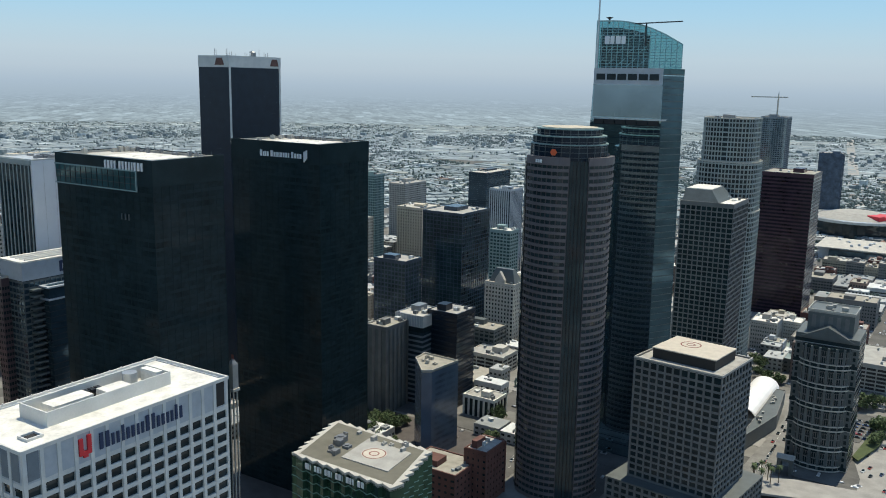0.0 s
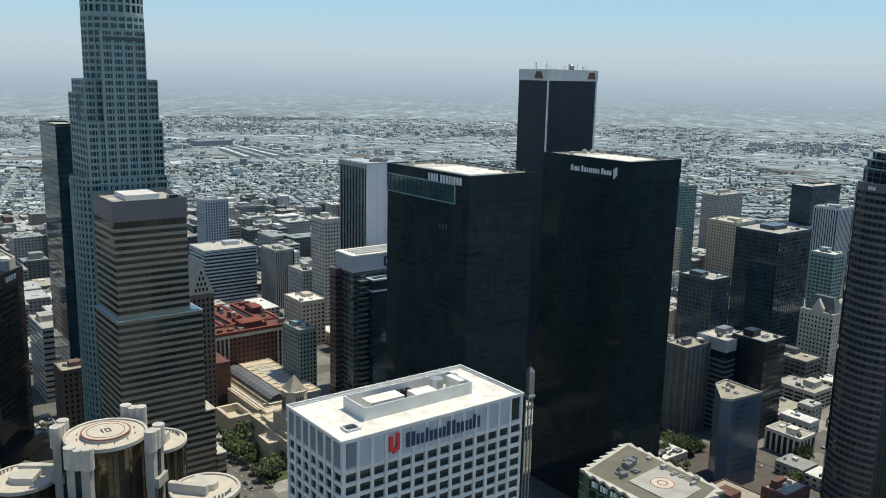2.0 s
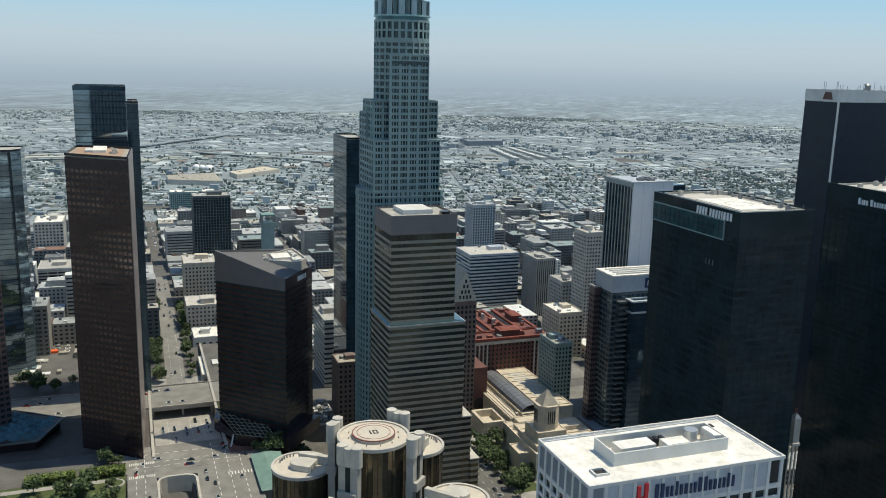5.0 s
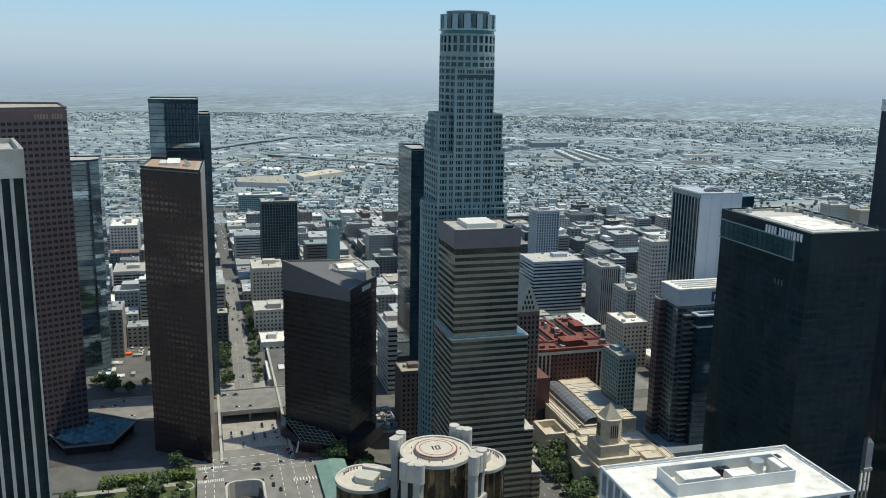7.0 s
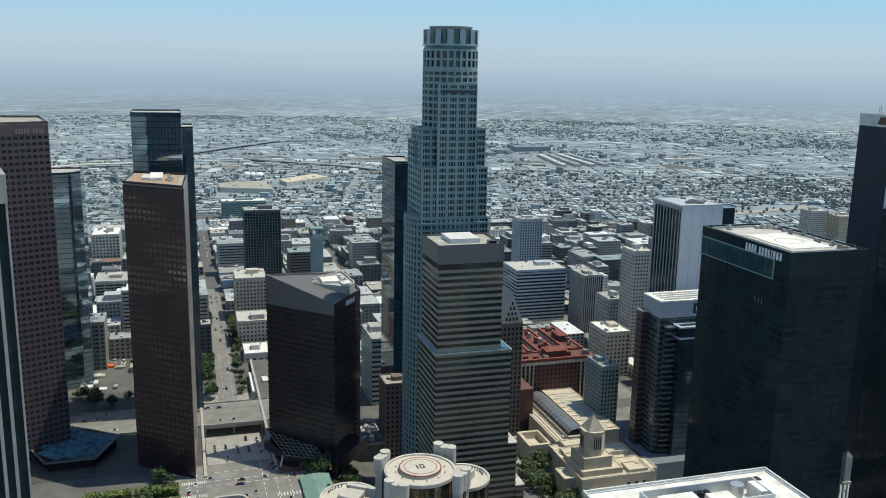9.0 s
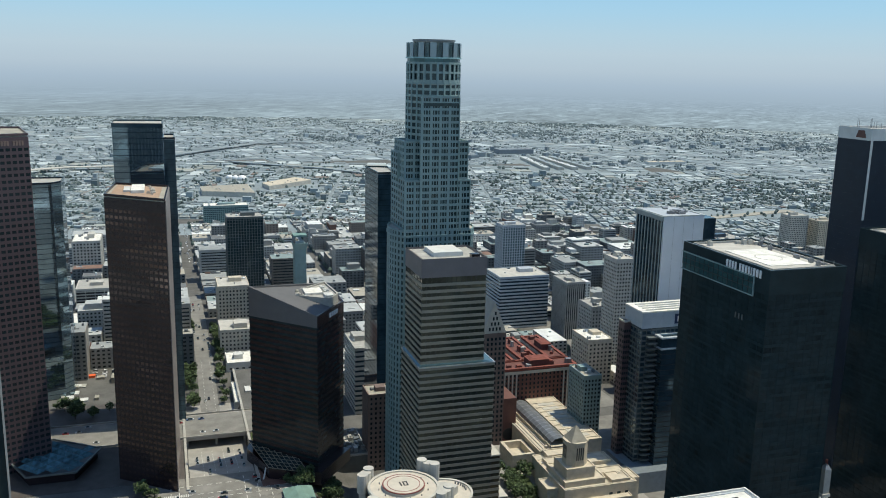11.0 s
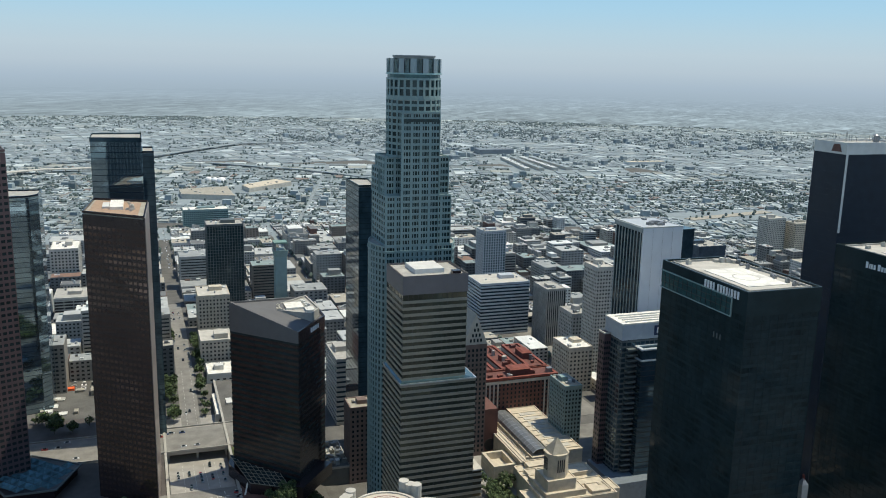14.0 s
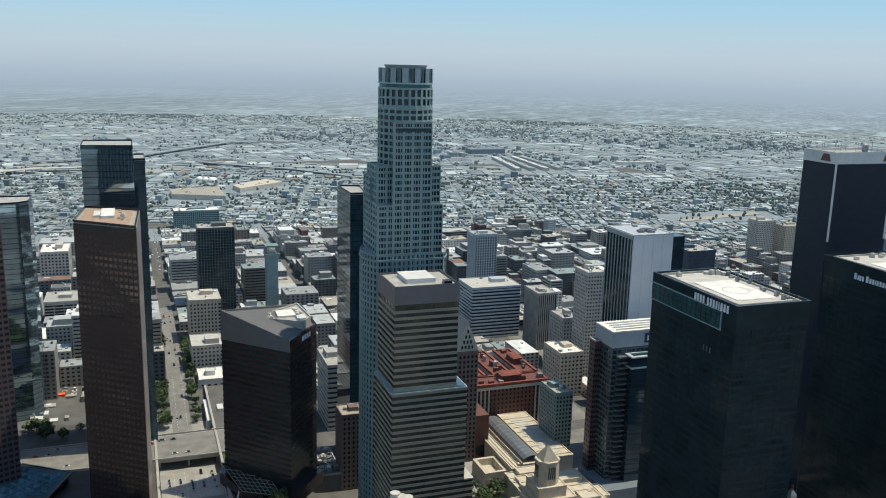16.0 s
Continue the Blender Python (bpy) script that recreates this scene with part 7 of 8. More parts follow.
viaduct("freeway", "pale elevated freeway across the plain", [(1900, 560), (1958, 487), (2007, 413), (2010, 345), (2040, 250)], 12, 26, M["pale"])
# the next two decks borrow the hazed lot colour
viaduct("freeway", "pale elevated freeway with a long curve", [(2199, 431), (2257, 307), (2348, 138), (2546, -5), (2737, -154), (2774, -280), (2790, -420)], 8, 24, M["hazelots"])
viaduct("freeway", "pale raised rail and road embankment", [(2150, -20), (2044, -139), (1948, -261), (1848, -336), (1768, -388), (1690, -470)], 7, 18, M["hazelots"])
viaduct("avenue", "pale tree-lined avenue across the plain", [(640, 262), (885, 271), (1340, 321), (1626, 336), (2061, 332)], 1.2, 24, M["road"])
viaduct("building_lot", "bare tan earth lot", [(1022, -905), (1072, -1144)], 1.4, 26, M["tanroof"])
viaduct("boulevard", "wide pale boulevard running to the horizon", [(-263, -1440), (-269, -1771), (-175, -2426), (60, -4100), (110, -4480)], 1.2, 30, M["pavement"])
block("apartment_block", "teal glass apartment block on the plain", 1161, 60, 34, 80, 0, 34, M["teal"], M["g_teal"], 3.6, 1.2, 3.6, 1.0, M["whiteroof"], seed=301)
block("residential_block", "pale slab of flats with rows of windows", 690, -836, 26, 34, 0, 66, M["pale"], M["g_grey"], 3.4, 1.6, 3.4, 1.4, M["pale"], seed=303)
block("residential_block", "tan slab of flats with rows of windows", 676, -884, 26, 40, 0, 58, M["cream"], M["g_grey"], 3.4, 1.6, 3.4, 1.4, M["tanroof"], seed=304)


# ---- streets and ground near the towers ----
def slab(name, label, pts, z, material, thick=0.4, kind="structure", category="pavement"):
    return tagged(part(name, prism(B(), ccw(pts), z - thick, z), material), label, category, kind=kind)


# Hope Street bridge over the cut, with parapets
bridge = tagged(part("bridge", box(B(), 122, 166, 60, 262, 23.2, 25.4), M["pavement"]), "pale concrete street bridge over the open cut", "bridge", kind="structure")
for x in (122.3, 165.7):
    part("parapet", box(B(), x - 0.3, x + 0.3, 60, 262, 25.4, 26.6), M["concrete"], bridge)
for y in (116.5, 137, 157.5):
    part("bridge_pier", box(B(), 126, 162, y - 0.7, y + 0.7, 14, 23.3), M["concrete"], bridge)
for y0, y1 in ((113.6, 115.4), (158.6, 160.4)):
    w = tagged(part("retaining_wall", box(B(), 40, 300, y0, y1, 12, 26.3), M["concrete"]), "tall grey concrete retaining wall beside the cut", "wall", kind="structure")
cut = B()
prev = None
for k in range(38):
    x = 58 + 4 * k
    row = [cut.verts.new((x, y, max(ground_z(x, 137) + 0.25, 16.7))) for y in (116.2, 157.8)]
    if prev:
        cut.faces.new((prev[0], row[0], row[1], prev[1]))
    prev = row
tagged(part("cut_road", cut, M["pavement"]), "pale concrete road in the open cut", "road", kind="structure")
slab("intersection", "pale worn road junction on the hill", rect(21.6, 58, 84, 262), 25.25, M["road"], 1.6, category="road")
slab("intersection_south", "pale worn road beside the underpass", rect(-60, 21.6, 100, 135), 25.2, M["road"], 12, category="road")
slab("intersection_north", "pale worn road on the hill beside the underpass", rect(-60, 21.6, 158.6, 175), 25.2, M["road"], 12, category="road")
slab("plaza", "dark paved plaza beside the glass pavilion", rect(58, 120, 161, 300), 25.35, M["darkpave"], 1.6)
slab("plaza", "red brick paved plaza beside the office block", rect(34, 121, 98, 113), 25.35, M["brickpave"], 1.6)
slab("plaza", "dark paved plaza under the office block", rect(58, 121, 56, 97.9), 25.35, M["darkpave"], 1.6)
far_road = B()
prev = None
for k in range(50):
    x = 168 + 8 * k
    row = [far_road.verts.new((x, y, max(ground_z(x, 137) + 0.3, 16.75))) for y in (130.5, 145.5)]
    if prev:
        far_road.faces.new((prev[0], row[0], row[1], prev[1]))
    prev = row
tagged(part("street_far", far_road, M["road"]), "pale concrete street through the old downtown", "road", kind="structure")
slab("planted_strip", "narrow green planted strip beside the cut", rect(60, 120, 109.5, 113), 25.6, M["grass"], 0.8)
slab("street_fifth", "grey asphalt street with parked cars", rect(-90, 240, -58, -34), 0.42, M["asphalt"], 0.3, category="road")
slab("pavement_library", "pale pavement round the library garden", rect(-40, 150, -150, -60), 0.48, M["pavement"], 0.3)
slab("library_lawn", "green garden beside the library", rect(-26, 50, -79, -64), 0.62, M["grass"], 0.4)
slab("street_flower", "grey asphalt avenue between the towers", rect(-100, -72, -700, 140), 0.27, M["asphalt"], 0.3, category="road")
slab("street_figueroa", "grey asphalt avenue below the towers", rect(-252, -222, -900, 140), 0.27, M["asphalt"], 0.3, category="road")
slab("street_wilshire", "grey worn street with crossings", rect(-420, 60, -370, -350), 0.32, M["asphalt"], 0.3, category="road")
slab("street_seventh", "pale concrete street", rect(-420, 60, -458, -440), 0.37, M["pavement"], 0.3, category="road")
slab("plaza_towers", "dark stone plaza between the black towers", rect(-215, -104, -262, -62), 0.52, M["darkpave"], 0.4)
# the dark colour stands in for shade among the court's trees
slab("plaza_garden", "paved garden court with trees, darkened for shade", rect(-221, -104, -346, -262.5), 0.5, M["darkpave"], 0.4)
slab("overpass", "worn concrete overpass deck", [(-378, -373), (-407, -387), (-470, -397), (-470, -379), (-382, -352)], 6.2, M["pavement"], 1.4, category="road")
slab("freeway", "pale concrete freeway in a shallow dip", [(-424, -402), (-470, -402), (-500, -640), (-470, -640), (-452, -520), (-436, -470)], 0.4, M["pavement"], 0.4, category="road")
slab("street_francisco", "grey street with cars beside the banded tower", [(-371, -372), (-378, -500), (-370, -610), (-384, -610), (-391, -500), (-391, -440), (-392, -380)], 0.46, M["road"], 0.4, category="road")
# shaded ground below the tower, darkened by a sheet in asphalt colour
slab("ramp_floor", "dark asphalt sheet standing in for shade below the banded tower", [(-402.5, -404), (-441, -404), (-440.5, -424), (-435, -446), (-431, -461), (-402.5, -470)], 0.6, M["asphalt"], 0.5, category="road")
slab("parking_lot", "asphalt parking lot behind the banded tower", [(-415, -488), (-432, -488), (-442, -550), (-415, -550)], 0.48, M["asphalt"], 0.4, category="parking lot")
slab("ramp_lawn", "green slope beside the freeway ramp", [(-431.7, -454), (-438, -512), (-446, -500), (-444.7, -483), (-436, -449)], 3.0, M["grass"], 1.0)

# dark sheet laid over the pale road in place of the towers' shade
slab("street_side", "side street in dark asphalt standing in for tower shade", rect(21.8, 57.8, 178, 262), 25.33, M["asphalt"], 0.6, category="road")

# underpass portal below the junction
portal = tagged(part("underpass", ring(B(), [(-60, 135), (6, 135), (10, 137), (12, 141), (12, 153), (10, 157), (6, 158.6), (-60, 158.6)], [(-58.5, 136.4), (5.6, 136.4), (8.8, 138), (10.6, 141.4), (10.6, 152.6), (8.8, 156), (5.6, 157.2), (-58.5, 157.2)], 10, 25.8), M["pale"]), "pale concrete rim of a sunken underpass", "underpass", kind="structure")
slab("junction_apron", "pale worn road beyond the underpass", rect(12, 21.6, 135, 158.6), 25.22, M["road"], 1.6, category="road")

# lane lines
marks = Heap()
for k in range(9):
    marks.box(-374 - 1.5 * k, -384, 0.7, 5, 0.44, 0.5)
for k in range(16):
    marks.box(-383 + 0.12 * k, -392 - 8 * k, 0.25, 3.5, 0.44, 0.5)
for k in range(40):
    x = 60 + 6 * k
    for y in (126, 133.5, 141, 148.5):
        if x < 118 or x > 170 and 130 < y < 145:
            marks.box(x, y, 2.5, 0.25, ground_z(x, y) + 0.45, ground_z(x, y) + 0.5)
for k in range(14):
    for x in (6, 52):
        marks.box(x, 92 + 1.6 * k * 1.2, 4, 0.7, 25.26, 25.3)
        marks.box(x - 18 if x > 20 else x + 10, 159.5 + 1.1 * k, 3.5, 0.55, 25.26, 25.32)
    for y in (108, 116, 124, 165, 170):
        marks.box(-40 + 7 * k, y, 3.6, 0.4, 25.18, 25.32)
    for x in (28, 34, 46):
        marks.box(x, 92 + 6 * k, 0.4, 3.4, 25.2, 25.34)
    marks.box(-66 + 0, -58 + 1.7 * k, 4.5, 0.8, 0.43, 0.46)
for y in (-52, -46, -40):
    for k in range(26):
        marks.box(-60 + 9 * k, y, 3.2, 0.22, 0.43, 0.46)
for k in range(30):
    for x in (-246, -240, -234, -228):
        marks.box(x, 120 - 16 * k, 0.22, 4, 0.28, 0.31)
marks.done("lane_lines", M["line"], "white painted lane lines and crossings", "road marking")


# ---- glass pavilion, podium and small landmarks ----
def garden_pavilion():
    r = thing("pavilion", "low glass garden pavilion with a faceted blue roof", "pavilion", 98, 240, 25)
    pts = ccw([(72, 228), (72, 258), (96, 270), (120, 266), (130, 248), (106, 215)])
    part("wall", prism(B(), offset(pts, -2), 25, 31), M["brown"], r)
    part("roof_slab", prism(B(), pts, 31, 32.0), M["darkmetal"], r)
    part("roof_edge", ring(B(), offset(pts, 0.5), offset(pts, -0.6), 31.4, 32.4), M["slate"], r)
    # diamond glass pyramids over the roof
    pane = B()
    tip = pane.verts.new((0, 0, 2.0))
    base = [pane.verts.new(p) for p in ((4.6, 0, 0), (0, 4.6, 0), (-4.6, 0, 0), (0, -4.6, 0))]
    for i in range(4):
        pane.faces.new((base[i], base[(i + 1) % 4], tip))
    pane = mesh_from("roof_pane", pane, M["g_pav"])
    inner = offset(pts, -3.6)
    for i in range(14):
        for k in range(8):
            x, y = 70 + 4.7 * i, 214 + 9.4 * k + 4.7 * (i % 2)
            if all((q[0] - p[0]) * (y - p[1]) - (q[1] - p[1]) * (x - p[0]) > 0 for p, q in zip(inner, inner[1:] + inner[:1])):
                part("roof_pane", pane, None, r).location = (x, y, 32.0)
    return r


def sloped_podium():
    r = thing("pavilion", "low brown pavilion with a sloping gridded glass roof", "pavilion", 50, 92, 25)
    pts = ccw([(64, 91), (47, 108), (90, 118), (100, 109)])
    part("wall", prism(B(), [(28, 76), (60, 50), (66, 58), (88, 116), (78, 119), (44, 108)], 24, 33), M["brown"], r)
    bm = B()
    v = [bm.verts.new(p) for p in ((30, 84, 33), (44, 108, 33), (80, 118, 38), (66, 92, 38), (30, 84, 32.5), (44, 108, 32.5), (80, 118, 37.5), (66, 92, 37.5))]
    for f in ((3, 2, 1, 0), (4, 5, 6, 7), (0, 1, 5, 4), (1, 2, 6, 5), (2, 3, 7, 6), (3, 0, 4, 7)):
        bm.faces.new([v[t] for t in f])
    part("glass_roof", bm, M["g_black"], r)
    a, b, c, d = Vector((30, 84, 33)), Vector((44, 108, 33)), Vector((80, 118, 38)), Vector((66, 92, 38))
    for k in range(9):
        t = k / 8
        for p, q in ((a.lerp(b, t), d.lerp(c, t)), (a.lerp(d, t), b.lerp(c, t))):
            u = (q - p).normalized()
            s = u.cross(Vector((0, 0, 1))).normalized() * 0.14
            bm = B()
            vs = [bm.verts.new(w) for w in (p - s, p + s, q + s, q - s)] + [bm.verts.new(w + Vector((0, 0, 0.25))) for w in (p - s, p + s, q + s, q - s)]
            for f in ((3, 2, 1, 0), (4, 5, 6, 7), (0, 1, 5, 4), (2, 3, 7, 6), (1, 2, 6, 5), (3, 0, 4, 7)):
                bm.faces.new([vs[i] for i in f])
            part("roof_bar", bm, M["taupe"], r)
    return r


def plaza_sign():
    """Tall slim pylon with a clock-like lantern, beside the black towers."""
    x, y = -169.5, -145.5
    r = thing("pylon", "slim pale pylon with a lantern head and red pennant", "pylon", x, y)
    for dx, dy in ((-1.2, -1.2), (1.2, -1.2), (1.2, 1.2), (-1.2, 1.2)):
        part("leg", box(B(), x + dx - 0.3, x + dx + 0.3, y + dy - 0.3, y + dy + 0.3, 0, 88), M["pale"], r)
    part("lantern", box(B(), x - 1.9, x + 1.9, y - 1.9, y + 1.9, 88, 101), M["concrete"], r)
    part("lantern_base", box(B(), x - 2.4, x + 2.4, y - 2.4, y + 2.4, 86.5, 88), M["pale"], r)
    part("cap", prism(B(), rect(x - 1.9, x + 1.9, y - 1.9, y + 1.9), 101, 104, rect(x - 0.2, x + 0.2, y - 0.2, y + 0.2)), M["greymetal"], r)
    part("pennant", box(B(), x - 0.8, x + 0.8, y - 0.1, y + 0.1, 103, 106), M["padred"], r)
    return r


def clock_tower():
    x, y = 542.0, 13.0
    r = thing("tower", "slim pale tower with an open lantern top", "tower", x, y)
    part("shaft", box(B(), x - 7, x + 7, y - 7, y + 7, 0, 74), M["teal"], r)
    part("flare", prism(B(), rect(x - 7, x + 7, y - 7, y + 7), 74, 82, rect(x - 9, x + 9, y - 9, y + 9)), M["teal"], r)
    for dx in (-7, 0, 7):
        for dy in (-7, 7):
            part("post", box(B(), x + dx - 1, x + dx + 1, y + dy - 1, y + dy + 1, 82, 90), M["greymetal"], r)
    part("cap", box(B(), x - 8, x + 8, y - 8, y + 8, 90, 92), M["copper"], r)
    return r


def tower_crane(x, y, z, top, jib, rz):
    r = thing("tower_crane", "slim pale tower crane over the unfinished tower", "crane", x, y, z)
    part("mast", box(B(), x - 1.2, x + 1.2, y - 1.2, y + 1.2, z, top), M["pale"], r)
    ob = part("jib", box(B(), -16, jib, -0.9, 0.9, 0, 1.8), M["pale"], r)
    ob.matrix_basis = pose(x, y, top, 0, 0, rz)
    part("apex", prism(B(), rect(x - 1, x + 1, y - 1, y + 1), top + 1.8, top + 11, rect(x - 0.3, x + 0.3, y - 0.3, y + 0.3)), M["pale"], r)
    return r


def arena():
    cx, cy = -300.0, -1480.0
    r = thing("arena", "round sports arena with a pale shell roof and red panel", "arena", cx, cy)
    part("drum", prism(B(), circle(75, 40, cx, cy), 0, 26), M["g_grey"], r)
    part("rim", ring(B(), circle(84, 40, cx, cy), circle(70, 40, cx, cy), 26, 30), M["silver"], r)
    part("roof", prism(B(), circle(72, 40, cx, cy), 28, 38, circle(34, 40, cx, cy)), M["concrete"], r)
    part("red_panel", prism(B(), ccw([(cx - 70, cy + 5), (cx - 40, cy + 50), (cx - 20, cy + 36), (cx - 32, cy)]), 30, 37.5), M["signred"], r)
    hall = thing("convention_hall", "long white convention hall with a glass front", "building", -330, -1290)
    part("hall_wall", box(B(), -440, -285, -1290, -1206, 0, 17), M["greypanel"], hall)
    part("hall_glass", box(B(), -436, -300, -1206, -1200, 0, 14), M["g_blue"], hall)
    part("hall_roof", box(B(), -444, -281, -1294, -1196, 17, 18.4), M["pale"], hall)
    roof_clutter(hall, -430, -300, -1285, -1215, 18.3, 22, 88, M["greypanel"], 7)
    return r


def curved_canopy():
    r = thing("canopy", "white curved shell canopy beside the street", "canopy", -352, -520)
    bm = B()
    prev = None
    for k in range(13):
        t = math.pi * k / 12
        x, z = -352 - 11 * math.cos(t), 4 + 9 * math.sin(t)
        row = [bm.verts.new((x, y, z)) for y in (-560, -478)] + [bm.verts.new((x, y, z - 0.6)) for y in (-560, -478)]
        if prev:
            bm.faces.new((prev[0], row[0], row[1], prev[1]))
            bm.faces.new((prev[2], prev[3], row[3], row[2]))
            bm.faces.new((prev[1], row[1], row[3], prev[3]))
        prev = row
    part("shell", bm, M["brightwhite"], r)
    part("base_wall", box(B(), -364, -340, -560, -478, 0, 4.2), M["concrete"], r)
    wing = thing("low_building", "long low wing with a weathered grey roof beside the canopy", "building", -370, -480)
    pts = ccw([(-365, -420), (-377, -481), (-371, -540), (-364.2, -540), (-364.2, -420)])
    part("wall", prism(B(), pts, 0, 10.6), M["slate"], wing)
    roof_top(wing, pts, 11, M["oliveroof"], 0.8, M["greige"], 0.5)
    roof_clutter(wing, -371, -366, -520, -450, 10.6, 10, 58, M["concrete"], 3)
    return r


# ---- courtyard and building site behind the granite towers ----
def building_site():
    r = thing("building_site", "open building site with pale heaps and concrete frames", "building site", 240, 238, 20)
    rd = random.Random(91)
    part("fill", prism(B(), [(206, 212), (262, 206), (284, 236), (270, 272), (226, 266)], 20, 24.4), M["tarp"], r, "pale dug-over ground")
    for k in range(11):
        x, y, w, d = rd.uniform(216, 262), rd.uniform(218, 260), rd.uniform(2, 8), rd.uniform(2, 9)
        part("concrete_frame", box(B(), x - w / 2, x + w / 2, y - d / 2, y + d / 2, 24.2, 24.6 + rd.uniform(0.3, 3.0)), M[rd.choice(("pale", "concrete", "white", "tanroof"))], r)
    for k in range(5):
        x, y = 266 + rd.uniform(-2, 6), 222 + 8 * k
        part("site_hut", box(B(), x, x + 5, y, y + 6.5, 24, 27), M[rd.choice(("signorange", "white", "tanroof"))], r)
    part("shade_roof", box(B(), 254, 266, 206, 216, 24, 30), M["tanroof"], r, "flat tan shed roof")
    return r


building_site()
# the towers' shade on this court is put into its dark colour
slab("court", "paved court between the towers, darkened for shade", rect(168, 206, 200, 262), 25.3, M["darkpave"], 3)
slab("hope_street", "pale concrete street between the towers", rect(124, 164, 60, 262), 25.46, M["road"], 0.05, category="road")


def sculpture():
    r = thing("sculpture", "white bent steel sculpture on the brick plaza", "sculpture", 46, 111, 25.3)
    part("arm", prism(B(), circle(0.7, 8, 46, 111), 25.3, 31, circle(0.5, 8, 48.2, 109.5)), M["white"], r)
    part("arm", prism(B(), circle(0.6, 8, 44, 111.6), 25.3, 29, circle(0.5, 8, 47.5, 110)), M["white"], r)
    part("arm", prism(B(), circle(0.5, 8, 48.2, 109.5), 30.8, 33.5, circle(0.3, 8, 50.5, 108)), M["white"], r)
    return r


def low_roofs():
    """Low service building crowded with plant, at the foot of the round tower."""
    r = thing("service_building", "low dark service building crowded with pale roof plant", "building", 112, 30)
    part("wall", box(B(), 88, 134, 30.5, 54, 0, 13.5), M["slate"], r)
    part("parapet", ring(B(), rect(87.7, 134.3, 30.2, 54.3), rect(88.5, 133.5, 31, 53.5), 13, 14.5), M["concrete"], r)
    rd = random.Random(17)
    for k in range(38):
        x, y, w, d = rd.uniform(94, 132), rd.uniform(32, 46.5), rd.uniform(1, 4.5), rd.uniform(1, 4)
        part("roof_unit", box(B(), x - w / 2, x + w / 2, y - d / 2, y + d / 2, 13.4, 14.4 + rd.uniform(0.2, 2.6)), M[rd.choice(("white", "pale", "greymetal", "slate", "concrete"))], r)
    return r


def copper_roofed_hall():
    r = thing("hall", "low hall with a sloping green copper roof", "building", 8, 90, 25)
    part("wall", box(B(), -26, 22, 84, 101, 12, 27.5), M["slate"], r)
    part("roof", prism(B(), rect(-27, 23, 83, 102), 27.5, 30.0, rect(-24, 20, 90, 94)), M["copper"], r, "green copper roof")
    return r


for make in (copper_roofed_hall, sculpture, low_roofs, garden_pavilion, sloped_podium, plaza_sign, clock_tower, arena, curved_canopy):
    make()
tower_crane(-151, -1490, 195, 228, 46, 10)


# ---- trees ----
def tree(kind, height, spread, seed, leaves=420):
    """A tree of tapered trunk, limbs and a crown of many small leaf clumps."""
    rd = random.Random(seed)
    r = new(kind)
    bm = B()
    prism(bm, circle(0.28, 7), 0, height * 0.45, circle(0.16, 7))
    lobes = []
    for k in range(7):
        a, q = rd.uniform(0, 6.28), rd.uniform(0.15, 0.42) * spread
        lobes.append(Vector((q * math.cos(a), q * math.sin(a), height * rd.uniform(0.5, 0.85))))
    for c in lobes:
        b = Vector((0, 0, height * 0.36))
        d = (c - b)
        n1 = d.cross(Vector((0, 0, 1))).normalized() * 0.1
        n2 = d.cross(n1).normalized() * 0.1
        lo = [bm.verts.new(b + s) for s in (n1, n2, -n1, -n2)]
        hi = [bm.verts.new(c + s * 0.4) for s in (n1, n2, -n1, -n2)]
        for i in range(4):
            bm.faces.new((lo[i], lo[(i + 1) % 4], hi[(i + 1) % 4], hi[i]))
    part("trunk", bm, M["bark"], r)
    bm = B()
    for _ in range(leaves):
        c = rd.choice(lobes)
        v = Vector((rd.gauss(0, 1), rd.gauss(0, 1), rd.gauss(0, 0.75)))
        v = v.normalized() * rd.uniform(0.6, 1.0) * spread * 0.3 + c
        s = rd.uniform(0.3, 0.75) * spread / 8
        t = Euler((rd.uniform(-1, 1), rd.uniform(-1, 1), rd.uniform(0, 6.3))).to_matrix()
        q = [bm.verts.new(v + t @ Vector(p)) for p in ((-s, -s * 0.7, 0), (s, -s * 0.5, 0.2 * s), (s * 0.8, s * 0.7, -0.1 * s), (-s * 0.6, s, 0.25 * s))]
        bm.faces.new(q[:3])
        bm.faces.new((q[0], q[2], q[3]))
    part("crown", bm, M["leaf"], r)
    return r


def palm(height, seed):
    rd = random.Random(seed)
    r = new("palm_tree")
    part("trunk", prism(B(), circle(0.32, 8), 0, height, circle(0.2, 8, 0.5, 0.3)), M["bark"], r)
    bm = B()
    for k in range(34):
        a, e = rd.uniform(0, 6.28), rd.uniform(-0.7, 1.0)
        base, prev = Vector((0.5, 0.3, height)), None
        for s in range(5):
            q = s / 4
            p = base + Vector((math.cos(a) * 2.6 * q, math.sin(a) * 2.6 * q, 2.2 * e * q - 2.0 * q * q))
            w = Vector((-math.sin(a), math.cos(a), 0)) * 0.34 * math.sin(math.pi * min(0.95, q + 0.12))
            row = (bm.verts.new(p - w), bm.verts.new(p + w))
            if prev:
                bm.faces.new((prev[0], prev[1], row[1], row[0]))
            prev = row
    part("crown", bm, M["leaf"], r)
    return r


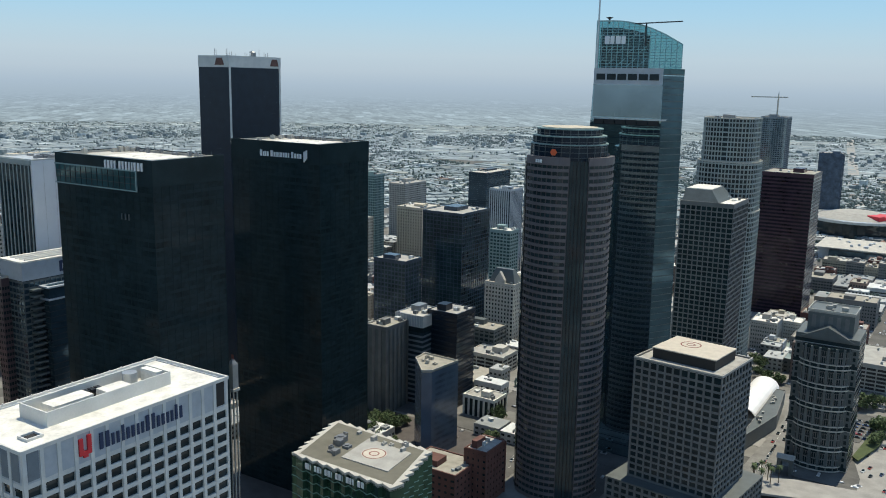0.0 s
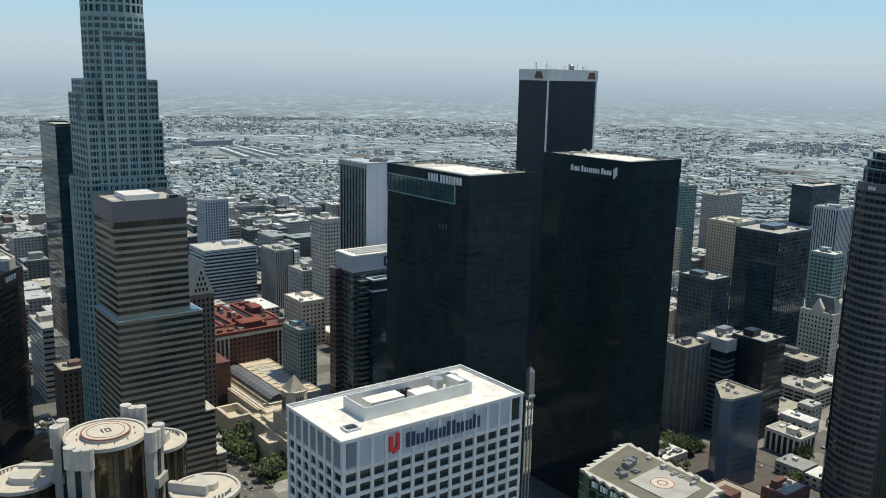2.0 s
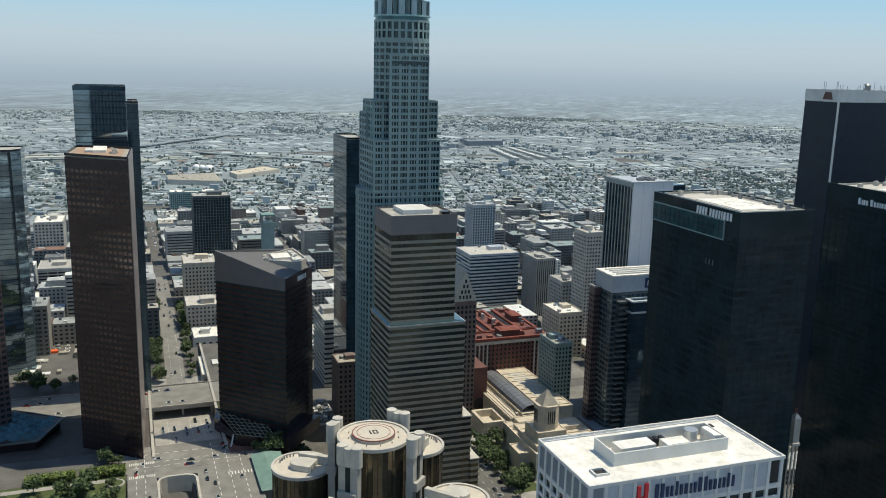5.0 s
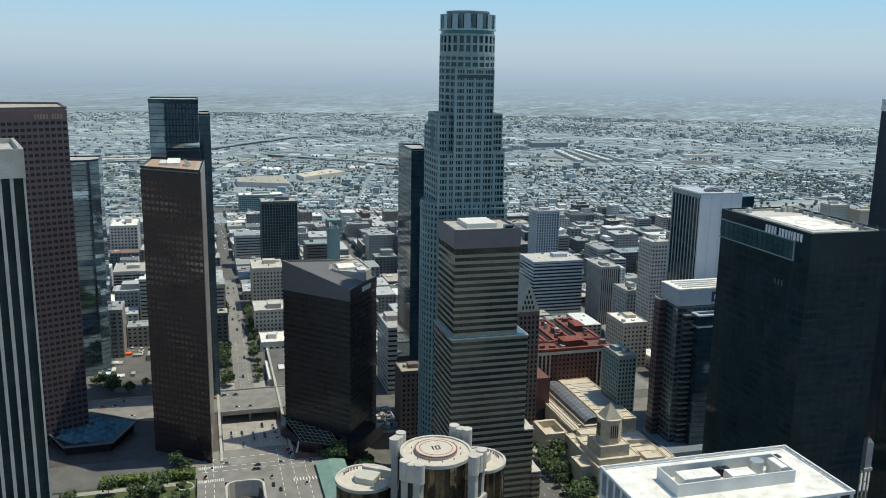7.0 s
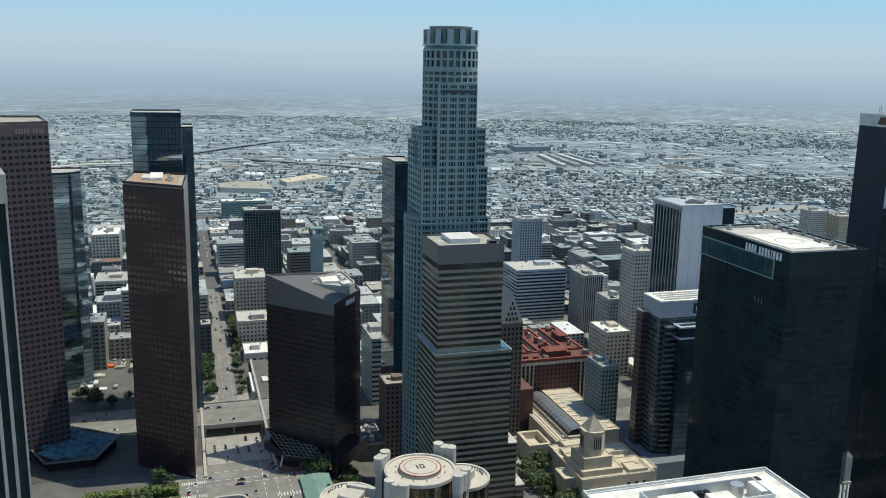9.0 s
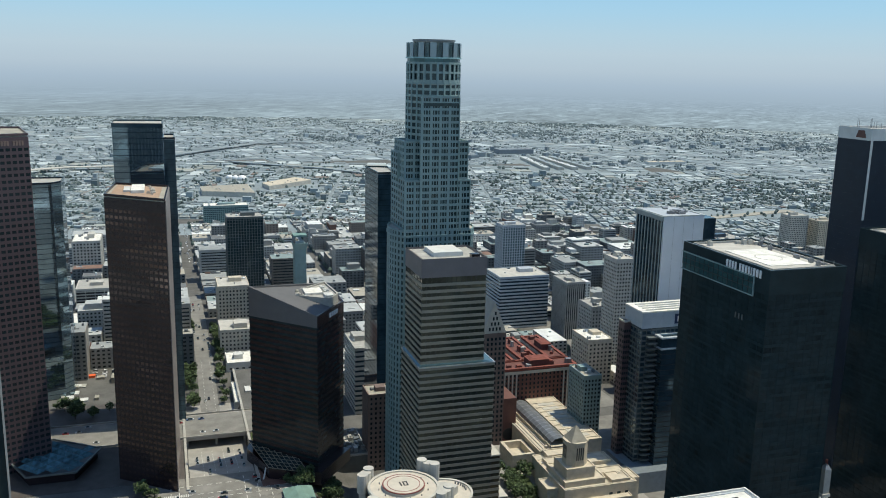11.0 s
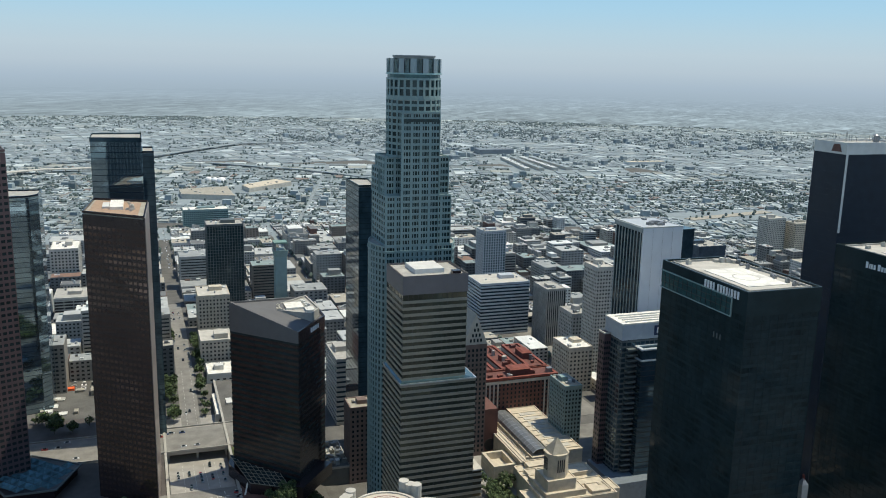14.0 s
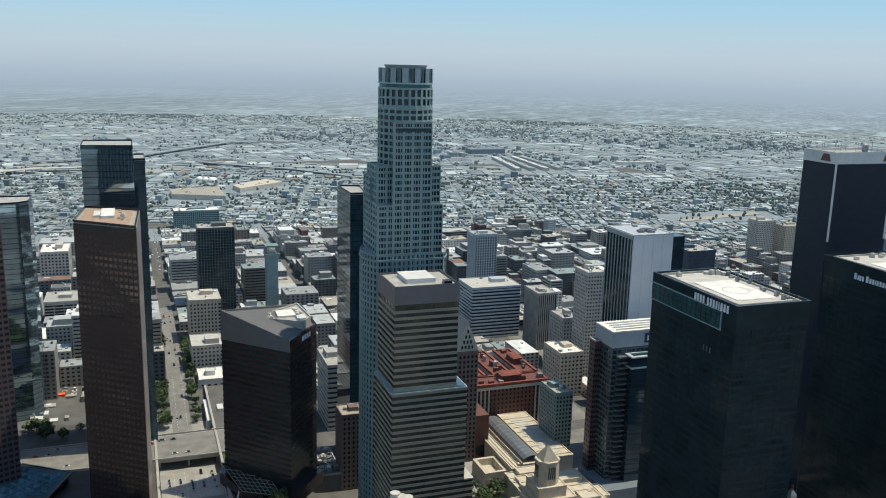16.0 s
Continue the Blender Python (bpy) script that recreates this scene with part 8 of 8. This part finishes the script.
kinds = [tagged(tree("tree", 11, 9, 1), "green broad-leaved street tree beside the pavement", "tree", "street trees"),
         tagged(tree("tree", 8, 7, 2, 300), "green rounded street tree beside the pavement", "tree", "street trees"),
         tagged(tree("tree", 14, 12, 3, 520), "dark green broad tree beside the buildings", "tree", "street trees")]
palm_kind = tagged(palm(17, 5), "tall slim palm tree beside the street", "palm tree", "palms")
rt = random.Random(77)
spots = []
spots += [(rt.uniform(-24, 50), rt.uniform(-78, -64), 0) for _ in range(26)]
spots += [(-64 + rt.uniform(-2, 2), -64 - 12 * k, 0) for k in range(7)] + [(-30 + 11 * k, -60.5, 0) for k in range(15)] + [(-50 + 12 * k, -31.5, 0) for k in range(8)]
spots += [(rt.uniform(-152, -128), rt.uniform(-332, -290), 0) for _ in range(26)]
spots += [(rt.uniform(-350, -320), rt.uniform(-640, -585), 0) for _ in range(16)] + [(rt.uniform(-168, -112), rt.uniform(-334, -264), 0.5) for _ in range(18)] + [(rt.uniform(-219, -203), rt.uniform(-270, -120), 0.5) for _ in range(12)]
spots += [(rt.uniform(-364, -338), rt.uniform(-604, -574), 0) for _ in range(9)]
spots += [(rt.uniform(-446, -438), rt.uniform(-535, -470), 0.4) for _ in range(7)] + [(rt.uniform(-440, -416), rt.uniform(-572, -553), 0) for _ in range(7)]
spots += [(rt.uniform(-212, -196), rt.uniform(-392, -370), 0) for _ in range(5)]
spots += [(rt.uniform(-45, 12), rt.uniform(180, 249), 25.3) for _ in range(60)]
spots += [(39 + rt.uniform(-3, 3), 180 + 4 * k, None) for k in range(3)]
spots += [(rt.uniform(24, 44), rt.uniform(64, 83), None) for _ in range(6)] + [(rt.uniform(24, 40), rt.uniform(85, 98), 25.3) for _ in range(7)] + [(rt.uniform(-20, 30), rt.uniform(64, 81), None) for _ in range(10)]
spots += [(205 + 11 * k, 127 - rt.uniform(0, 5), None) for k in range(18)] + [(200 + 10 * k, 149 + rt.uniform(0, 6), None) for k in range(22)]
spots += [(rt.uniform(300, 390), rt.uniform(190, 262), None) for _ in range(20)] + [(rt.uniform(172, 204), rt.uniform(206, 256), None) for _ in range(9)]
spots += [(rt.uniform(-345, -300), rt.uniform(-296, -286), 0) for _ in range(6)] + [(-218, -270 - 11 * k, 0) for k in range(8)]
spots += [(-20 - rt.uniform(0, 8), -100 - 7 * k, 0) for k in range(6)] + [(rt.uniform(14, 40), rt.uniform(-148, -138), 0) for _ in range(6)]
first = dict()
for x, y, z in spots:
    k = rt.randrange(3)
    m = pose(x, y, ground_z(x, y) + 0.2 if z is None else z, 0, 0, rt.uniform(0, 360)) @ Matrix.Scale(rt.uniform(0.55, 0.95), 4)
    if k in first:
        ob = copy_thing(kinds[k], m)
        ob.matrix_basis = m
    else:
        kinds[k].matrix_basis = m
        first[k] = True
for k, (x, y) in enumerate(((-387, -369), (-389, -378), (-393, -377), (-385, -372), (-391, -366), (-396, -371), (-400, -376))):
    m = pose(x, y, 0, 0, 0, 50 * k)
    if k:
        copy_thing(palm_kind, m)
    else:
        palm_kind.matrix_basis = m


def hedge(x0, x1, y0, y1, z, seed):
    rd = random.Random(seed)
    bm = B()
    for _ in range(1500):
        v = Vector((rd.uniform(x0, x1), rd.uniform(y0, y1), z + rd.uniform(1.2, 5.2)))
        s = rd.uniform(0.5, 1.0)
        t = Euler((rd.uniform(-1, 1), rd.uniform(-1, 1), rd.uniform(0, 6.3))).to_matrix()
        bm.faces.new([bm.verts.new(v + t @ Vector(p)) for p in ((-s, -s * 0.6, 0), (s, -s * 0.5, 0), (0.1, s, 0.2))])
    r = thing("hedge", "clipped bright green row of trees in the park", "hedge", (x0 + x1) / 2, (y0 + y1) / 2, z)
    part("foliage", bm, M["hedgeleaf"], r)
    for k in range(5):
        y = y0 + (y1 - y0) * (k + 0.5) / 5
        part("trunk", prism(B(), circle(0.2, 6, (x0 + x1) / 2, y), z, z + 2.5), M["bark"], r)


hedge(20, 27, 176, 201.5, 25.3, 1)
hedge(20, 27, 203.5, 231, 25.3, 2)
slab("park_lawn", "green lawn and paths of the small park", rect(-60, 30, 176, 250), 25.3, M["grass"], 14)
slab("park_path", "pale paved park path", rect(14, 18.5, 180, 250), 25.4, M["pavement"], 1)
fountain = thing("fountain", "round stone planter in the park", "planter", 10, 176, 25)
part("rim", ring(B(), circle(5, 24, 10, 181.5), circle(4.2, 24, 10, 181.5), 25, 26.6), M["pale"], fountain)
part("bed", prism(B(), circle(4.2, 24, 10, 181.5), 25, 26.1), M["grass"], fountain)


# ---- parked and driving cars near by ----
def car():
    r = new("car")
    bm = prism(B(), rect(-2.2, 2.2, -0.9, 0.9), 0.0, 0.85, rect(-2.15, 2.15, -0.85, 0.85))
    part("body", bm, mat("car_body", (0.04, 0.04, 0.045), 0.3, objects=0.3, coat=0.5), r)
    part("cabin", prism(B(), rect(-1.4, 1.0, -0.8, 0.8), 0.85, 1.45, rect(-1.0, 0.5, -0.65, 0.65)), M["g_black"], r)
    return r


base_car = tagged(car(), "small car on the street", "car", "street cars near by")
paints = [mat(f"car_paint_{n}", c, 0.3, coat=0.5, var=0.05) for n, c in (("white", (0.7, 0.7, 0.7)), ("silver", (0.4, 0.41, 0.42)), ("black", (0.02, 0.02, 0.022)), ("red", (0.35, 0.03, 0.03)), ("blue", (0.03, 0.06, 0.16)))]
words = ("white", "silver", "black", "red", "dark blue")
protos = []
for n, pm in enumerate(paints):
    c = copy_thing(base_car, pose(0, 0, 0))
    for ch in c.children:
        if ch.name.startswith("body"):
            ch.data = ch.data.copy()
            ch.data.materials[0] = pm
    tagged(c, f"small {words[n]} car on the street", "car", "street cars near by")
    protos.append(c)
spots = []
for k in range(26):
    spots.append((rt.uniform(60, 118), rt.choice((122, 129.5, 137, 144.5, 152)), 0, None))
for k in range(16):
    spots.append((rt.choice((126.5, 130, 152, 156, 160)), rt.uniform(80, 255), 90, 25.42))
for k in range(14):
    spots.append((rt.uniform(14, 54), rt.choice((92, 100, 165, 170)) + rt.uniform(-2, 2), 0, 25.27))
for k in range(9):
    spots.append((rt.choice((25, 31, 37, 43, 49)), rt.uniform(104, 174), 90, 25.27))
for k in range(8):
    spots.append((rt.uniform(-50, 18), rt.choice((110, 118, 126, 130, 163, 168)), 0, 25.22))
for k in range(26):
    spots.append((-60 + 8.5 * k, rt.choice((-56.5, -36, -49, -43)), 0, 0.43))
for k in range(22):
    spots.append((rt.choice((-97.5, -92, -86, -80, -75)), rt.uniform(-330, 40), 90, 0.28))
for k in range(26):
    spots.append((rt.choice((-249, -243, -237, -231, -225)), rt.uniform(-420, 60), 90, 0.28))
for k in range(22):
    spots.append((rt.uniform(-400, -190), rt.choice((-367, -362, -356, -352)), 0, 0.33))
for k in range(22):
    spots.append((rt.uniform(-440, -470), rt.uniform(-520, -405), 78, 0.42))
for k in range(18):
    spots.append((-423.5 - 5.5 * (k % 3) - 0.6 * (k // 3), -497 - 7 * (k // 3), 10, 0.5))
for k in range(15):
    spots.append((rt.choice((-380.5, -386.5, -383.5)), -392 - 8 * k + rt.uniform(-2, 2), 90, 0.48))
for k in range(24):
    spots.append((rt.uniform(210, 520), rt.choice((132, 135, 138, 141, 144)), 0, None))
used = 0
for x, y, a, z in spots:
    m = pose(x, y, ground_z(x, y) + 0.45 if z is None else z, 0, 0, a + rt.choice((0, 180)))
    n = rt.choice((0, 0, 1, 1, 2, 2, 2, 3, 4))
    if used < 5:
        protos[used].matrix_basis = m
    else:
        copy_thing(protos[n], m)
    used += 1
base_car.matrix_basis = pose(30, 104, 25.27)
